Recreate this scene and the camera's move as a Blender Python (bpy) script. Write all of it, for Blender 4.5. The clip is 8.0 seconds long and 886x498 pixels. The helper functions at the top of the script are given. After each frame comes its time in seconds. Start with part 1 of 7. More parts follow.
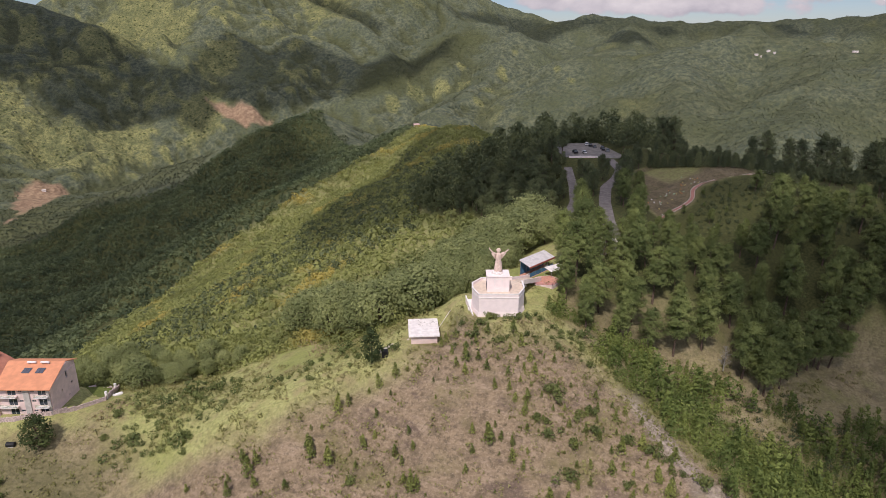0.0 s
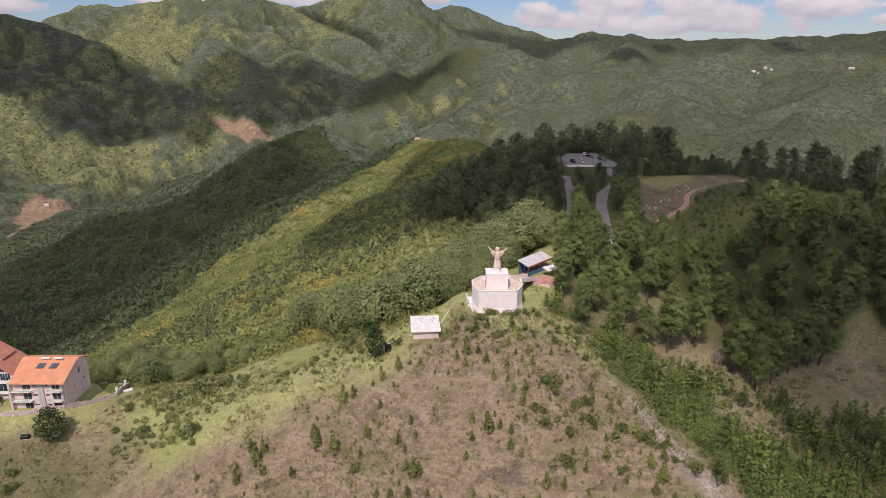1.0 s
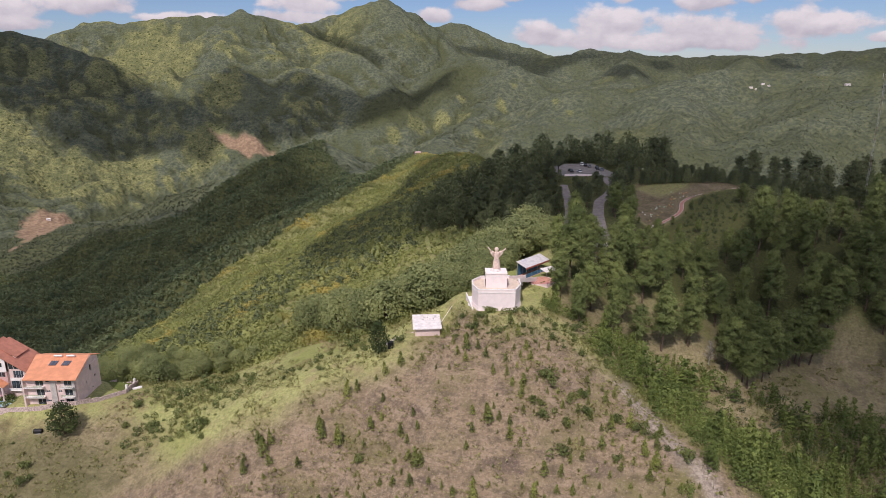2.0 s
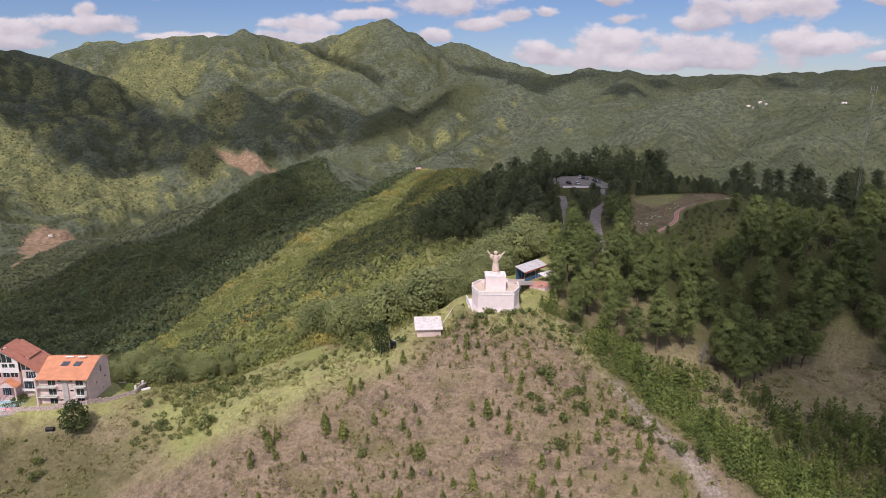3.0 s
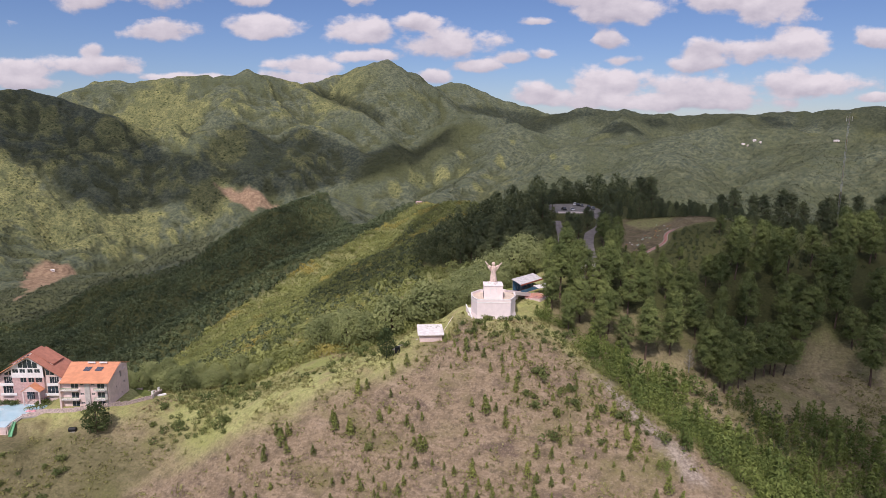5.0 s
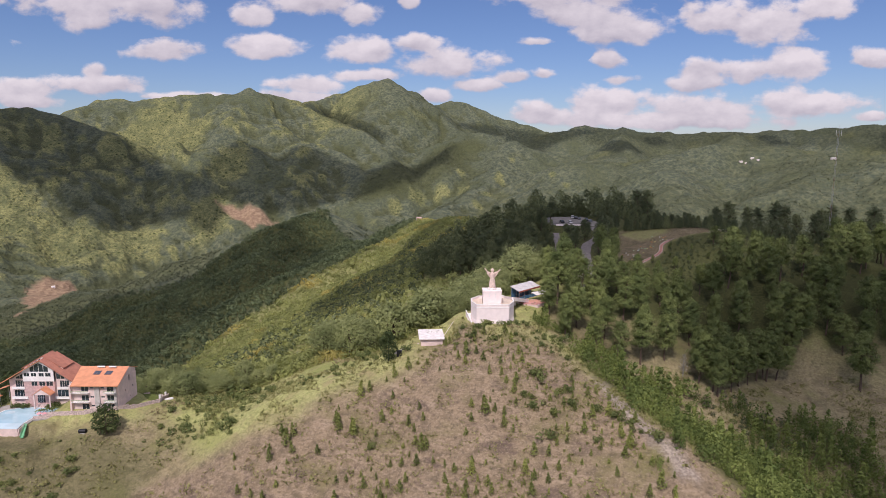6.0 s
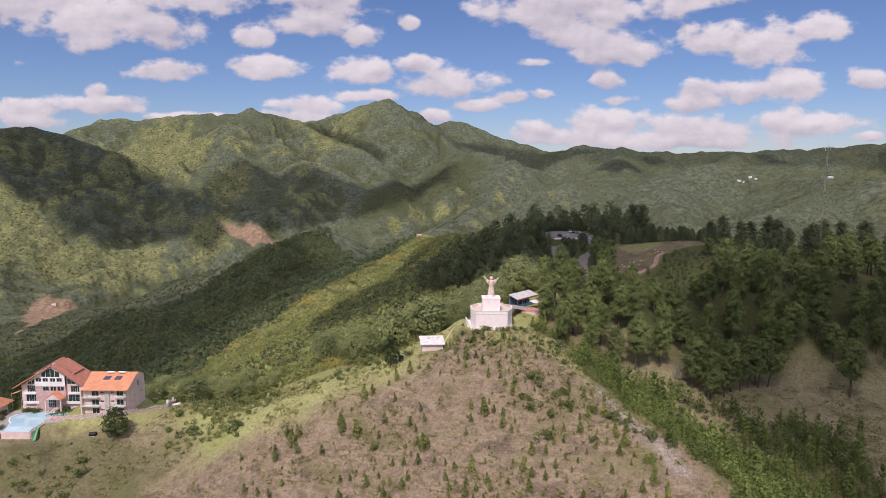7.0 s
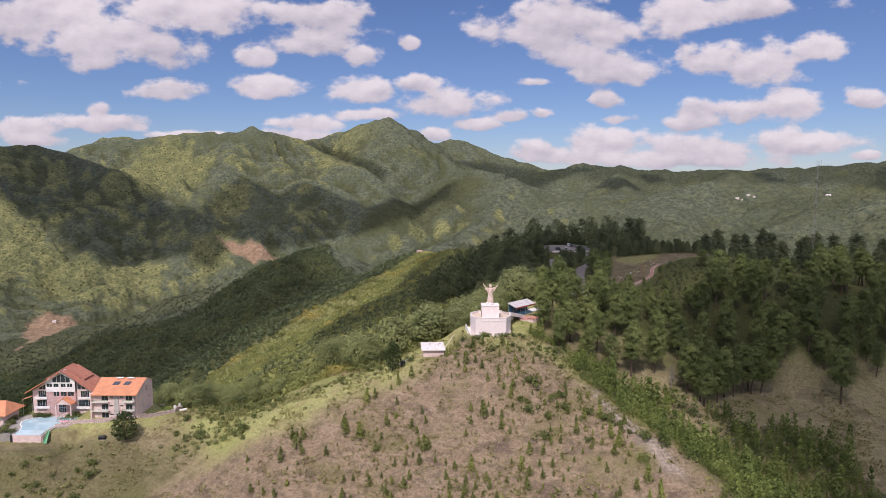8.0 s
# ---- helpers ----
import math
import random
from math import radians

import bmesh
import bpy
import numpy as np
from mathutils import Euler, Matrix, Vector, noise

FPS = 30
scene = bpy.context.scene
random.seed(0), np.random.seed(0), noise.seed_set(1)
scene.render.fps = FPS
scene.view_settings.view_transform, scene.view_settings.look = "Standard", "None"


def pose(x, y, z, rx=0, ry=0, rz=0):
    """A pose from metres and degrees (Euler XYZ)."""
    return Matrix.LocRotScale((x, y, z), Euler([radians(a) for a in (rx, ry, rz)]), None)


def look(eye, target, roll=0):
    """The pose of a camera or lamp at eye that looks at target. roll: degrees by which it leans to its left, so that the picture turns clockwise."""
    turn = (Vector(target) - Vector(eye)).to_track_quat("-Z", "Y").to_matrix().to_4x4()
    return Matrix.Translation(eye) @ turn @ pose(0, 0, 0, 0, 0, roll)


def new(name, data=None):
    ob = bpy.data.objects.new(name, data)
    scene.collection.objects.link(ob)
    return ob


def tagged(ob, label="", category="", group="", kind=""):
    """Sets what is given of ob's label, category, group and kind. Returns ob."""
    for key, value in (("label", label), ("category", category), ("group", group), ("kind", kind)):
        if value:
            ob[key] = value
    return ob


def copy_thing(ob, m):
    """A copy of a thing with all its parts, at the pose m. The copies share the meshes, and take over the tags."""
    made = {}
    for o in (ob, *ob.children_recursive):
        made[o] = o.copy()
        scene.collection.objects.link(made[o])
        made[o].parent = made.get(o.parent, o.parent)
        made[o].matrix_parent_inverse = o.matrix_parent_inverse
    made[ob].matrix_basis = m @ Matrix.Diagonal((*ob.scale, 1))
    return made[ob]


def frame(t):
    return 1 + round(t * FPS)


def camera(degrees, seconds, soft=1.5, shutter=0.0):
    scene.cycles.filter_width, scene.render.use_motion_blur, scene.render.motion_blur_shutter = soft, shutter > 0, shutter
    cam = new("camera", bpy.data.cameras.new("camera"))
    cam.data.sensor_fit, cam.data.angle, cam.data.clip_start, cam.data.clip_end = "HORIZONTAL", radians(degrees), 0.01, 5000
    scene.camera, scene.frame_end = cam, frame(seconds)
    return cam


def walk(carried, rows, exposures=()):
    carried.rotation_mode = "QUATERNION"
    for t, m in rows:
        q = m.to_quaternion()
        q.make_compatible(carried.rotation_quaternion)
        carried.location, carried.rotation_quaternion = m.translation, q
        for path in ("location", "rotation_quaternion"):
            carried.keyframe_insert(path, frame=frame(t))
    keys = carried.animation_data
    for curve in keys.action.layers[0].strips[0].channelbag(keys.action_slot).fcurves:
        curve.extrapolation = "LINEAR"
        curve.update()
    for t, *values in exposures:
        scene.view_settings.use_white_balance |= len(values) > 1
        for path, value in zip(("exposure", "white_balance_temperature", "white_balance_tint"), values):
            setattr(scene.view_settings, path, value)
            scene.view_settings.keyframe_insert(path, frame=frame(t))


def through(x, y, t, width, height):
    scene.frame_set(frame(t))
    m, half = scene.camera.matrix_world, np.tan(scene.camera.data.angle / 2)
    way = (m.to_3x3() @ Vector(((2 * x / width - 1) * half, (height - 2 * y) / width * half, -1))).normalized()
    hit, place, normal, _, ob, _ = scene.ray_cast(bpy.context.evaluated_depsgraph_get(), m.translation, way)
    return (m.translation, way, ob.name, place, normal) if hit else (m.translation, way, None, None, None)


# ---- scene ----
cam = camera(68.3, 8.0, 0.8)
METRES, EYE, TILT, LEAN, TURN = 74.0, 82.0, -18.5, 0.0, 0.0
ROWS = [
    (0.0, 0.0, 0.0, 0.0, 0.0, 0.0, -0.0),
    (0.5, -0.0018, -0.0551, -0.0394, 0.01, 0.73, -0.01),
    (1.0, -0.0042, -0.1053, -0.0755, 0.01, 1.41, -0.02),
    (1.5, -0.0062, -0.1561, -0.1122, 0.01, 2.09, -0.04),
    (3.0, -0.0123, -0.3025, -0.2184, 0.02, 4.36, -0.09),
    (3.5, -0.0146, -0.3576, -0.2581, 0.0, 5.25, -0.11),
    (4.0, -0.0164, -0.408, -0.2945, -0.0, 6.07, -0.11),
    (4.5, -0.0182, -0.4589, -0.3304, -0.01, 6.87, -0.13),
    (6.0, -0.0231, -0.606, -0.4364, -0.04, 9.24, -0.17),
    (6.5, -0.0251, -0.6564, -0.4726, -0.05, 10.05, -0.19),
    (7.0, -0.0268, -0.7111, -0.5112, -0.06, 10.93, -0.19),
    (7.5, -0.0286, -0.7615, -0.5472, -0.07, 11.72, -0.21),
    (8.0, -0.0302, -0.8121, -0.5827, -0.07, 12.52, -0.21),
]
walk(cam, [(t, pose(0, 0, EYE, TILT, LEAN, TURN) @ pose(METRES * x, METRES * y, METRES * z, 90 + pitch, roll, yaw)) for t, x, y, z, yaw, pitch, roll in ROWS],
     [(0.0, -0.11, 6500, 18), (3.0, -0.07, 6380, 20), (8.0, -0.03, 6400, 21)])


# ---- world, sun, exposure ----
SUN = Vector((-0.18, -0.59, 0.79)).normalized()
# fair-weather clouds low over the mountains: across, up (tangents from north), half width, half height
CLOUDS_WEST = [
    (-0.608, 0.239, 0.101, 0.045), (-0.493, 0.203, 0.16, 0.041), (-0.381, 0.248, 0.109, 0.04), (-0.278, 0.179, 0.032, 0.016),
    (-0.263, 0.138, 0.055, 0.018), (-0.411, 0.131, 0.061, 0.015), (-0.519, 0.104, 0.019, 0.01), (-0.618, 0.078, 0.064, 0.018),
    (-0.498, 0.083, 0.051, 0.015), (-0.611, 0.057, 0.051, 0.012), (-0.189, 0.208, 0.072, 0.029), (-0.122, 0.184, 0.034, 0.018),
    (-0.189, 0.241, 0.075, 0.02), (-0.05, 0.202, 0.015, 0.011), (-0.127, 0.13, 0.047, 0.02), (-0.123, 0.097, 0.043, 0.01),
    (0.005, 0.114, 0.061, 0.023), (0.047, 0.083, 0.038, 0.012), (-0.038, 0.143, 0.032, 0.013), (-0.204, 0.084, 0.047, 0.013),
    (-0.226, 0.067, 0.051, 0.01), (-0.016, 0.068, 0.026, 0.012), (-0.388, 0.066, 0.051, 0.007),
]
CLOUDS_EAST = [
    (0.172, 0.226, 0.109, 0.041), (0.19, 0.189, 0.051, 0.021), (0.258, 0.165, 0.068, 0.029), (0.247, 0.119, 0.021, 0.015),
    (0.26, 0.092, 0.026, 0.008), (0.107, 0.096, 0.024, 0.009), (0.149, 0.1, 0.017, 0.009), (0.144, 0.146, 0.025, 0.008),
    (0.365, 0.243, 0.075, 0.032), (0.431, 0.256, 0.126, 0.016), (0.469, 0.17, 0.063, 0.037), (0.401, 0.178, 0.042, 0.025),
    (0.553, 0.191, 0.038, 0.021), (0.379, 0.107, 0.034, 0.015), (0.376, 0.086, 0.038, 0.012), (0.498, 0.108, 0.081, 0.023),
    (0.633, 0.122, 0.034, 0.015), (0.253, 0.056, 0.068, 0.024), (0.151, 0.039, 0.051, 0.017), (0.399, 0.048, 0.094, 0.022),
    (0.527, 0.057, 0.077, 0.02), (0.639, 0.039, 0.021, 0.007), (0.331, 0.033, 0.214, 0.015),
]


def cloudy_sky():
    world = bpy.data.worlds.new("world")
    scene.world = world
    world.use_nodes = True
    tree = world.node_tree
    nodes, links = tree.nodes, tree.links

    def plug(sock, value):
        if isinstance(value, bpy.types.NodeSocket):
            links.new(value, sock)
        elif value is not None:
            sock.default_value = value

    def maths(op, a, b=None, c=None, clamp=False):
        n = nodes.new("ShaderNodeMath")
        n.operation, n.use_clamp = op, clamp
        for k, value in enumerate((a, b, c)):
            plug(n.inputs[k], value)
        return n.outputs[0]

    def vector(op, a, b=None, out="Vector"):
        n = nodes.new("ShaderNodeVectorMath")
        n.operation = op
        plug(n.inputs[0], a)
        plug(n.inputs[1], b)
        return n.outputs[out]

    def smooth(value, a, b):
        n = nodes.new("ShaderNodeMapRange")
        n.interpolation_type = "SMOOTHSTEP"
        plug(n.inputs[0], value)
        n.inputs[1].default_value, n.inputs[2].default_value = a, b
        return n.outputs[0]

    def fbm(where, scale, detail, rough=0.55):
        n = nodes.new("ShaderNodeTexNoise")
        links.new(where, n.inputs["Vector"])
        n.inputs["Scale"].default_value, n.inputs["Detail"].default_value, n.inputs["Roughness"].default_value = scale, detail, rough
        return n.outputs["Fac"]

    way = nodes.new("ShaderNodeTexCoord").outputs["Generated"]
    parts = nodes.new("ShaderNodeSeparateXYZ")
    links.new(way, parts.inputs[0])
    ahead = maths("MAXIMUM", parts.outputs[1], 0.06)
    flat = nodes.new("ShaderNodeCombineXYZ")
    links.new(maths("DIVIDE", parts.outputs[0], ahead), flat.inputs[0])
    links.new(maths("DIVIDE", parts.outputs[2], ahead), flat.inputs[1])
    here = flat.outputs[0]
    squat = vector("MULTIPLY", here, (1.0, 1.6, 1.0))
    billow = fbm(squat, 16.0, 7.0, 0.54)
    higher = fbm(vector("ADD", squat, (-0.006, 0.018, 0.0)), 16.0, 7.0, 0.54)
    broad = fbm(here, 6.0, 3.0)
    dense, weight, lift = -1.0, 0.001, 0.0
    for u, v, w, h in CLOUDS_WEST + CLOUDS_EAST:
        q = vector("MULTIPLY", vector("SUBTRACT", here, (u, v, 0)), (0.92 / w, 0.88 / h, 0))
        split = nodes.new("ShaderNodeSeparateXYZ")
        links.new(q, split.inputs[0])
        d = maths("SUBTRACT", 1.0, vector("LENGTH", q, out="Value"))
        share = maths("POWER", maths("MAXIMUM", maths("ADD", d, 0.45), 0.0), 2.0)
        lift = maths("MULTIPLY_ADD", split.outputs[1], share, lift)
        weight = maths("ADD", weight, share)
        dense = maths("MAXIMUM", d, dense)
    up = maths("DIVIDE", lift, weight)
    # ragged tops and flatter bases
    dense = maths("ADD", dense, maths("MULTIPLY", maths("SUBTRACT", billow, 0.5), 2.9))
    dense = maths("ADD", dense, maths("MULTIPLY", maths("MINIMUM", up, 0.0), 0.45))
    front = maths("MULTIPLY", smooth(dense, -0.22, 0.34), smooth(parts.outputs[1], 0.15, 0.35))
    # the same kind of clouds all round and overhead
    over = nodes.new("ShaderNodeCombineXYZ")
    high = maths("MAXIMUM", maths("ADD", parts.outputs[2], 0.12), 0.06)
    links.new(maths("DIVIDE", parts.outputs[0], high), over.inputs[0])
    links.new(maths("DIVIDE", parts.outputs[1], high), over.inputs[1])
    field = smooth(fbm(over.outputs[0], 1.6, 5.0), 0.42, 0.56)
    behind = maths("SUBTRACT", 1.0, smooth(parts.outputs[1], 0.0, 0.3))
    steep = smooth(parts.outputs[2], 0.34, 0.5)
    above = maths("MULTIPLY", field, maths("MAXIMUM", behind, steep))
    cover = maths("MAXIMUM", maths("MULTIPLY", front, 0.96), maths("MULTIPLY", above, smooth(parts.outputs[2], -0.02, 0.1)))
    light = maths("ADD", maths("MULTIPLY_ADD", up, 0.40, 0.62), maths("MULTIPLY", maths("SUBTRACT", billow, higher), 1.5))
    light = maths("ADD", light, maths("MULTIPLY", maths("SUBTRACT", broad, 0.5), 1.1), clamp=True)
    tone = nodes.new("ShaderNodeMix")
    tone.data_type = "RGBA"
    links.new(light, tone.inputs[0])
    tone.inputs[6].default_value, tone.inputs[7].default_value = (0.42, 0.40, 0.46, 1), (0.80, 0.755, 0.76, 1)
    # clouds overhead and behind, out of view, brightened to fill the shadows
    brighter = nodes.new("ShaderNodeMix")
    brighter.data_type = "RGBA"
    links.new(maths("MAXIMUM", behind, steep), brighter.inputs[0])
    links.new(tone.outputs[2], brighter.inputs[6])
    links.new(vector("MULTIPLY", tone.outputs[2], (1.2, 1.25, 1.35)), brighter.inputs[7])
    sky = nodes.new("ShaderNodeTexSky")
    sky.sky_type, sky.sun_disc = "NISHITA", False
    sky.sun_elevation, sky.sun_rotation = math.asin(SUN.z), math.atan2(SUN.x, SUN.y)
    sky.altitude, sky.air_density, sky.dust_density, sky.ozone_density = 1200, 1.1, 0.2, 3.0
    blue = vector("MULTIPLY", sky.outputs[0], (0.060, 0.068, 0.085))
    whole = nodes.new("ShaderNodeMix")
    whole.data_type = "RGBA"
    links.new(cover, whole.inputs[0])
    links.new(blue, whole.inputs[6])
    links.new(brighter.outputs[2], whole.inputs[7])
    links.new(whole.outputs[2], nodes["Background"].inputs["Color"])
    nodes["Background"].inputs["Strength"].default_value = 1.0


cloudy_sky()
lamp = bpy.data.lights.new("sun", "SUN")
lamp.energy, lamp.angle, lamp.color = 3.6, radians(0.6), (1.0, 0.94, 0.86)
new("sun", lamp).matrix_world = look((0, 0, 0), -SUN)
scene.view_settings.exposure = 0.0


# ---- materials ----
class Paint:
    """Builds node materials, all patterns in metres."""

    def __init__(self, name, rough=0.85, metal=0.0):
        self.m = bpy.data.materials.new(name)
        self.m.use_nodes = True
        self.nodes, self.links = self.m.node_tree.nodes, self.m.node_tree.links
        self.b = self.nodes["Principled BSDF"]
        self.b.inputs["Roughness"].default_value, self.b.inputs["Metallic"].default_value = rough, metal
        self.b.inputs["Specular IOR Level"].default_value = 0.25
        self.where = self.nodes.new("ShaderNodeNewGeometry").outputs["Position"]

    def noise(self, size, detail=4.0, rough=0.55, stretch=None, own=False):
        n = self.nodes.new("ShaderNodeTexNoise")
        src = self.nodes.new("ShaderNodeTexCoord").outputs["Object"] if own else self.where
        if stretch:
            s = self.nodes.new("ShaderNodeVectorMath")
            s.operation = "MULTIPLY"
            self.links.new(src, s.inputs[0])
            s.inputs[1].default_value = stretch
            src = s.outputs[0]
        self.links.new(src, n.inputs["Vector"])
        n.inputs["Scale"].default_value, n.inputs["Detail"].default_value, n.inputs["Roughness"].default_value = 1 / size, detail, rough
        return n.outputs["Fac"]

    def cells(self, size, out="Distance"):
        n = self.nodes.new("ShaderNodeTexVoronoi")
        self.links.new(self.where, n.inputs["Vector"])
        n.inputs["Scale"].default_value = 1 / size
        return n.outputs[out]

    def attribute(self, name):
        n = self.nodes.new("ShaderNodeAttribute")
        n.attribute_name = name
        return n.outputs["Fac"]

    def ramp(self, fac, a, b):
        n = self.nodes.new("ShaderNodeMapRange")
        n.interpolation_type = "SMOOTHSTEP"
        self.links.new(fac, n.inputs[0])
        n.inputs[1].default_value, n.inputs[2].default_value = a, b
        return n.outputs[0]

    def maths(self, op, a, b):
        n = self.nodes.new("ShaderNodeMath")
        n.operation = op
        for s, v in zip(n.inputs, (a, b)):
            if isinstance(v, bpy.types.NodeSocket):
                self.links.new(v, s)
            else:
                s.default_value = v
        return n.outputs[0]

    def mix(self, fac, a, b, how="MIX"):
        n = self.nodes.new("ShaderNodeMix")
        n.data_type, n.blend_type = "RGBA", how
        for s, v in ((n.inputs[0], fac), (n.inputs[6], a), (n.inputs[7], b)):
            if isinstance(v, bpy.types.NodeSocket):
                self.links.new(v, s)
            else:
                s.default_value = (*v, 1) if isinstance(v, tuple) else v
        return n.outputs[2]

    def color(self, sock):
        self.links.new(sock, self.b.inputs["Base Color"])
        return self

    def bump(self, height, strength=0.5, distance=0.1):
        n = self.nodes.new("ShaderNodeBump")
        n.inputs["Strength"].default_value, n.inputs["Distance"].default_value = strength, distance
        self.links.new(height, n.inputs["Height"])
        self.links.new(n.outputs[0], self.b.inputs["Normal"])
        return self


def plain(name, base, rough=0.7, metal=0.0, size=0.8, spread=0.18, own=False):
    """A paint, plaster or metal with fine grain and broad stains."""
    p = Paint(name, rough, metal)
    dark = tuple(c * (1 - spread) for c in base)
    light = tuple(min(c * (1 + 0.5 * spread), 0.95) for c in base)
    c = p.mix(p.ramp(p.noise(size, 5, own=own), 0.3, 0.7), dark, light)
    c = p.mix(p.ramp(p.noise(size * 5, 3, own=own), 0.52, 0.75), c, tuple(x * (1 - spread) for x in base))
    p.color(c).bump(p.noise(size * 0.15, 3, own=own), 0.25, 0.02)
    return p.m


def foliage(name, dark, light, dry=None, size=9.0):
    """Leaves: each leaf its own tint, each tree or clump its own too, some light coming through."""
    p = Paint(name, 0.7)
    n = p.nodes
    island = n.new("ShaderNodeNewGeometry").outputs["Random Per Island"]
    own = n.new("ShaderNodeObjectInfo").outputs["Random"]
    c = p.mix(p.maths("ADD", p.maths("MULTIPLY", island, 0.5), p.maths("MULTIPLY", own, 0.5)), dark, light)
    c = p.mix(p.ramp(p.noise(size, 3), 0.35, 0.7), c, dark)
    if dry:
        c = p.mix(p.ramp(p.noise(size * 2.3, 2), 0.56, 0.72), c, dry)
    p.color(c)
    through = n.new("ShaderNodeBsdfTranslucent")
    p.links.new(c, through.inputs["Color"])
    both = n.new("ShaderNodeMixShader")
    both.inputs[0].default_value = 0.28
    p.links.new(p.b.outputs[0], both.inputs[1])
    p.links.new(through.outputs[0], both.inputs[2])
    p.links.new(both.outputs[0], n["Material Output"].inputs["Surface"])
    return p.m


def ground_material():
    p = Paint("ground", 0.95)
    p.b.inputs["Specular IOR Level"].default_value = 0.1
    fine, mid, broad, vast = p.noise(0.9, 5, 0.65), p.noise(5, 5), p.noise(38, 5), p.noise(240, 4)
    grass = p.mix(p.ramp(fine, 0.3, 0.7), (0.275, 0.288, 0.106), (0.43, 0.43, 0.178))
    grass = p.mix(p.ramp(mid, 0.45, 0.72), grass, (0.325, 0.28, 0.14))
    grass = p.mix(p.ramp(broad, 0.45, 0.7), grass, (0.25, 0.28, 0.085))
    grass = p.mix(p.ramp(p.noise(2.4, 5, 0.7), 0.54, 0.70), grass, (0.20, 0.205, 0.075))
    grass = p.mix(p.ramp(p.noise(13, 5, 0.7), 0.52, 0.70), grass, (0.235, 0.215, 0.095))
    # dry hillside: faded grass over brown soil, trodden in level lines
    lines = p.noise(2.2, 4, 0.6, (0.25, 0.25, 2.6))
    dry = p.mix(p.ramp(fine, 0.28, 0.72), (0.175, 0.13, 0.082), (0.315, 0.242, 0.16))
    dry = p.mix(p.ramp(lines, 0.48, 0.74), dry, (0.325, 0.25, 0.175))
    dry = p.mix(p.ramp(mid, 0.48, 0.72), dry, (0.135, 0.105, 0.068))
    dry = p.mix(p.ramp(p.noise(11, 5, 0.7, (1, 1, 3)), 0.52, 0.66), dry, (0.135, 0.10, 0.075))
    dry = p.mix(p.ramp(p.noise(17, 4), 0.5, 0.74), dry, (0.18, 0.16, 0.072))
    wood = p.mix(p.ramp(fine, 0.3, 0.7), (0.045, 0.052, 0.022), (0.10, 0.105, 0.04))
    wood = p.mix(p.ramp(broad, 0.5, 0.75), wood, (0.075, 0.08, 0.03))
    # far slopes: scrub in clumps over pasture, haze tinted into the colours
    clumps = p.maths("ADD", p.maths("MULTIPLY", p.cells(21), 0.7), p.maths("MULTIPLY", p.noise(30, 5, 0.7), 0.6))
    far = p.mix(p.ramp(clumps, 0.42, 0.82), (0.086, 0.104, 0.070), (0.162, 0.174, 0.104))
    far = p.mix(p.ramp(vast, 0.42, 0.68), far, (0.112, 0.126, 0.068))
    meadow = p.mix(p.ramp(p.noise(60, 5, 0.65), 0.35, 0.65), (0.15, 0.16, 0.072), (0.262, 0.258, 0.108))
    meadow = p.mix(p.ramp(p.cells(26), 0.1, 0.32), (0.05, 0.062, 0.02), meadow)
    earth = p.mix(p.ramp(p.noise(14, 5, 0.6), 0.3, 0.7), (0.215, 0.142, 0.095), (0.35, 0.25, 0.16))
    # tufts and bare specks in the turf, clumps on the far slopes
    speck, pale = p.ramp(p.noise(1.4, 5, 0.8), 0.51, 0.60), p.ramp(p.noise(0.8, 4, 0.8, (1, 1, 2)), 0.54, 0.66)
    grass = p.mix(p.maths("MULTIPLY", speck, 0.5), grass, (0.15, 0.155, 0.065))
    dry = p.mix(p.maths("MULTIPLY", speck, 0.65), dry, (0.11, 0.088, 0.06))
    dry = p.mix(p.maths("MULTIPLY", pale, 0.65), dry, (0.37, 0.29, 0.215))
    grass = p.mix(p.maths("MULTIPLY", pale, 0.4), grass, (0.37, 0.34, 0.17))
    tree_specks = p.ramp(p.noise(11, 5, 0.85), 0.46, 0.55)
    # bluish specks, part of the haze put into the far colours
    far = p.mix(p.maths("MULTIPLY", tree_specks, 0.65), far, (0.052, 0.068, 0.052))
    meadow = p.mix(p.maths("MULTIPLY", tree_specks, 0.6), meadow, (0.06, 0.075, 0.04))
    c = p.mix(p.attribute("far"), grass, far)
    c = p.mix(p.attribute("meadow"), c, meadow)
    c = p.mix(p.attribute("dry"), c, dry)
    c = p.mix(p.attribute("wood"), c, wood)
    c = p.mix(p.attribute("earth"), c, earth)
    c = p.mix(p.attribute("scree"), c, p.mix(p.ramp(fine, 0.35, 0.65), (0.23, 0.19, 0.155), (0.44, 0.38, 0.315)))
    p.color(c)
    rough = p.maths("ADD", p.maths("MULTIPLY", fine, 0.25), p.maths("MULTIPLY", p.noise(3.0, 6, 0.7), 0.8))
    p.bump(p.maths("ADD", rough, p.maths("MULTIPLY", p.maths("MULTIPLY", clumps, p.attribute("far")), 14.0)), 0.75, 0.8)
    return p.m


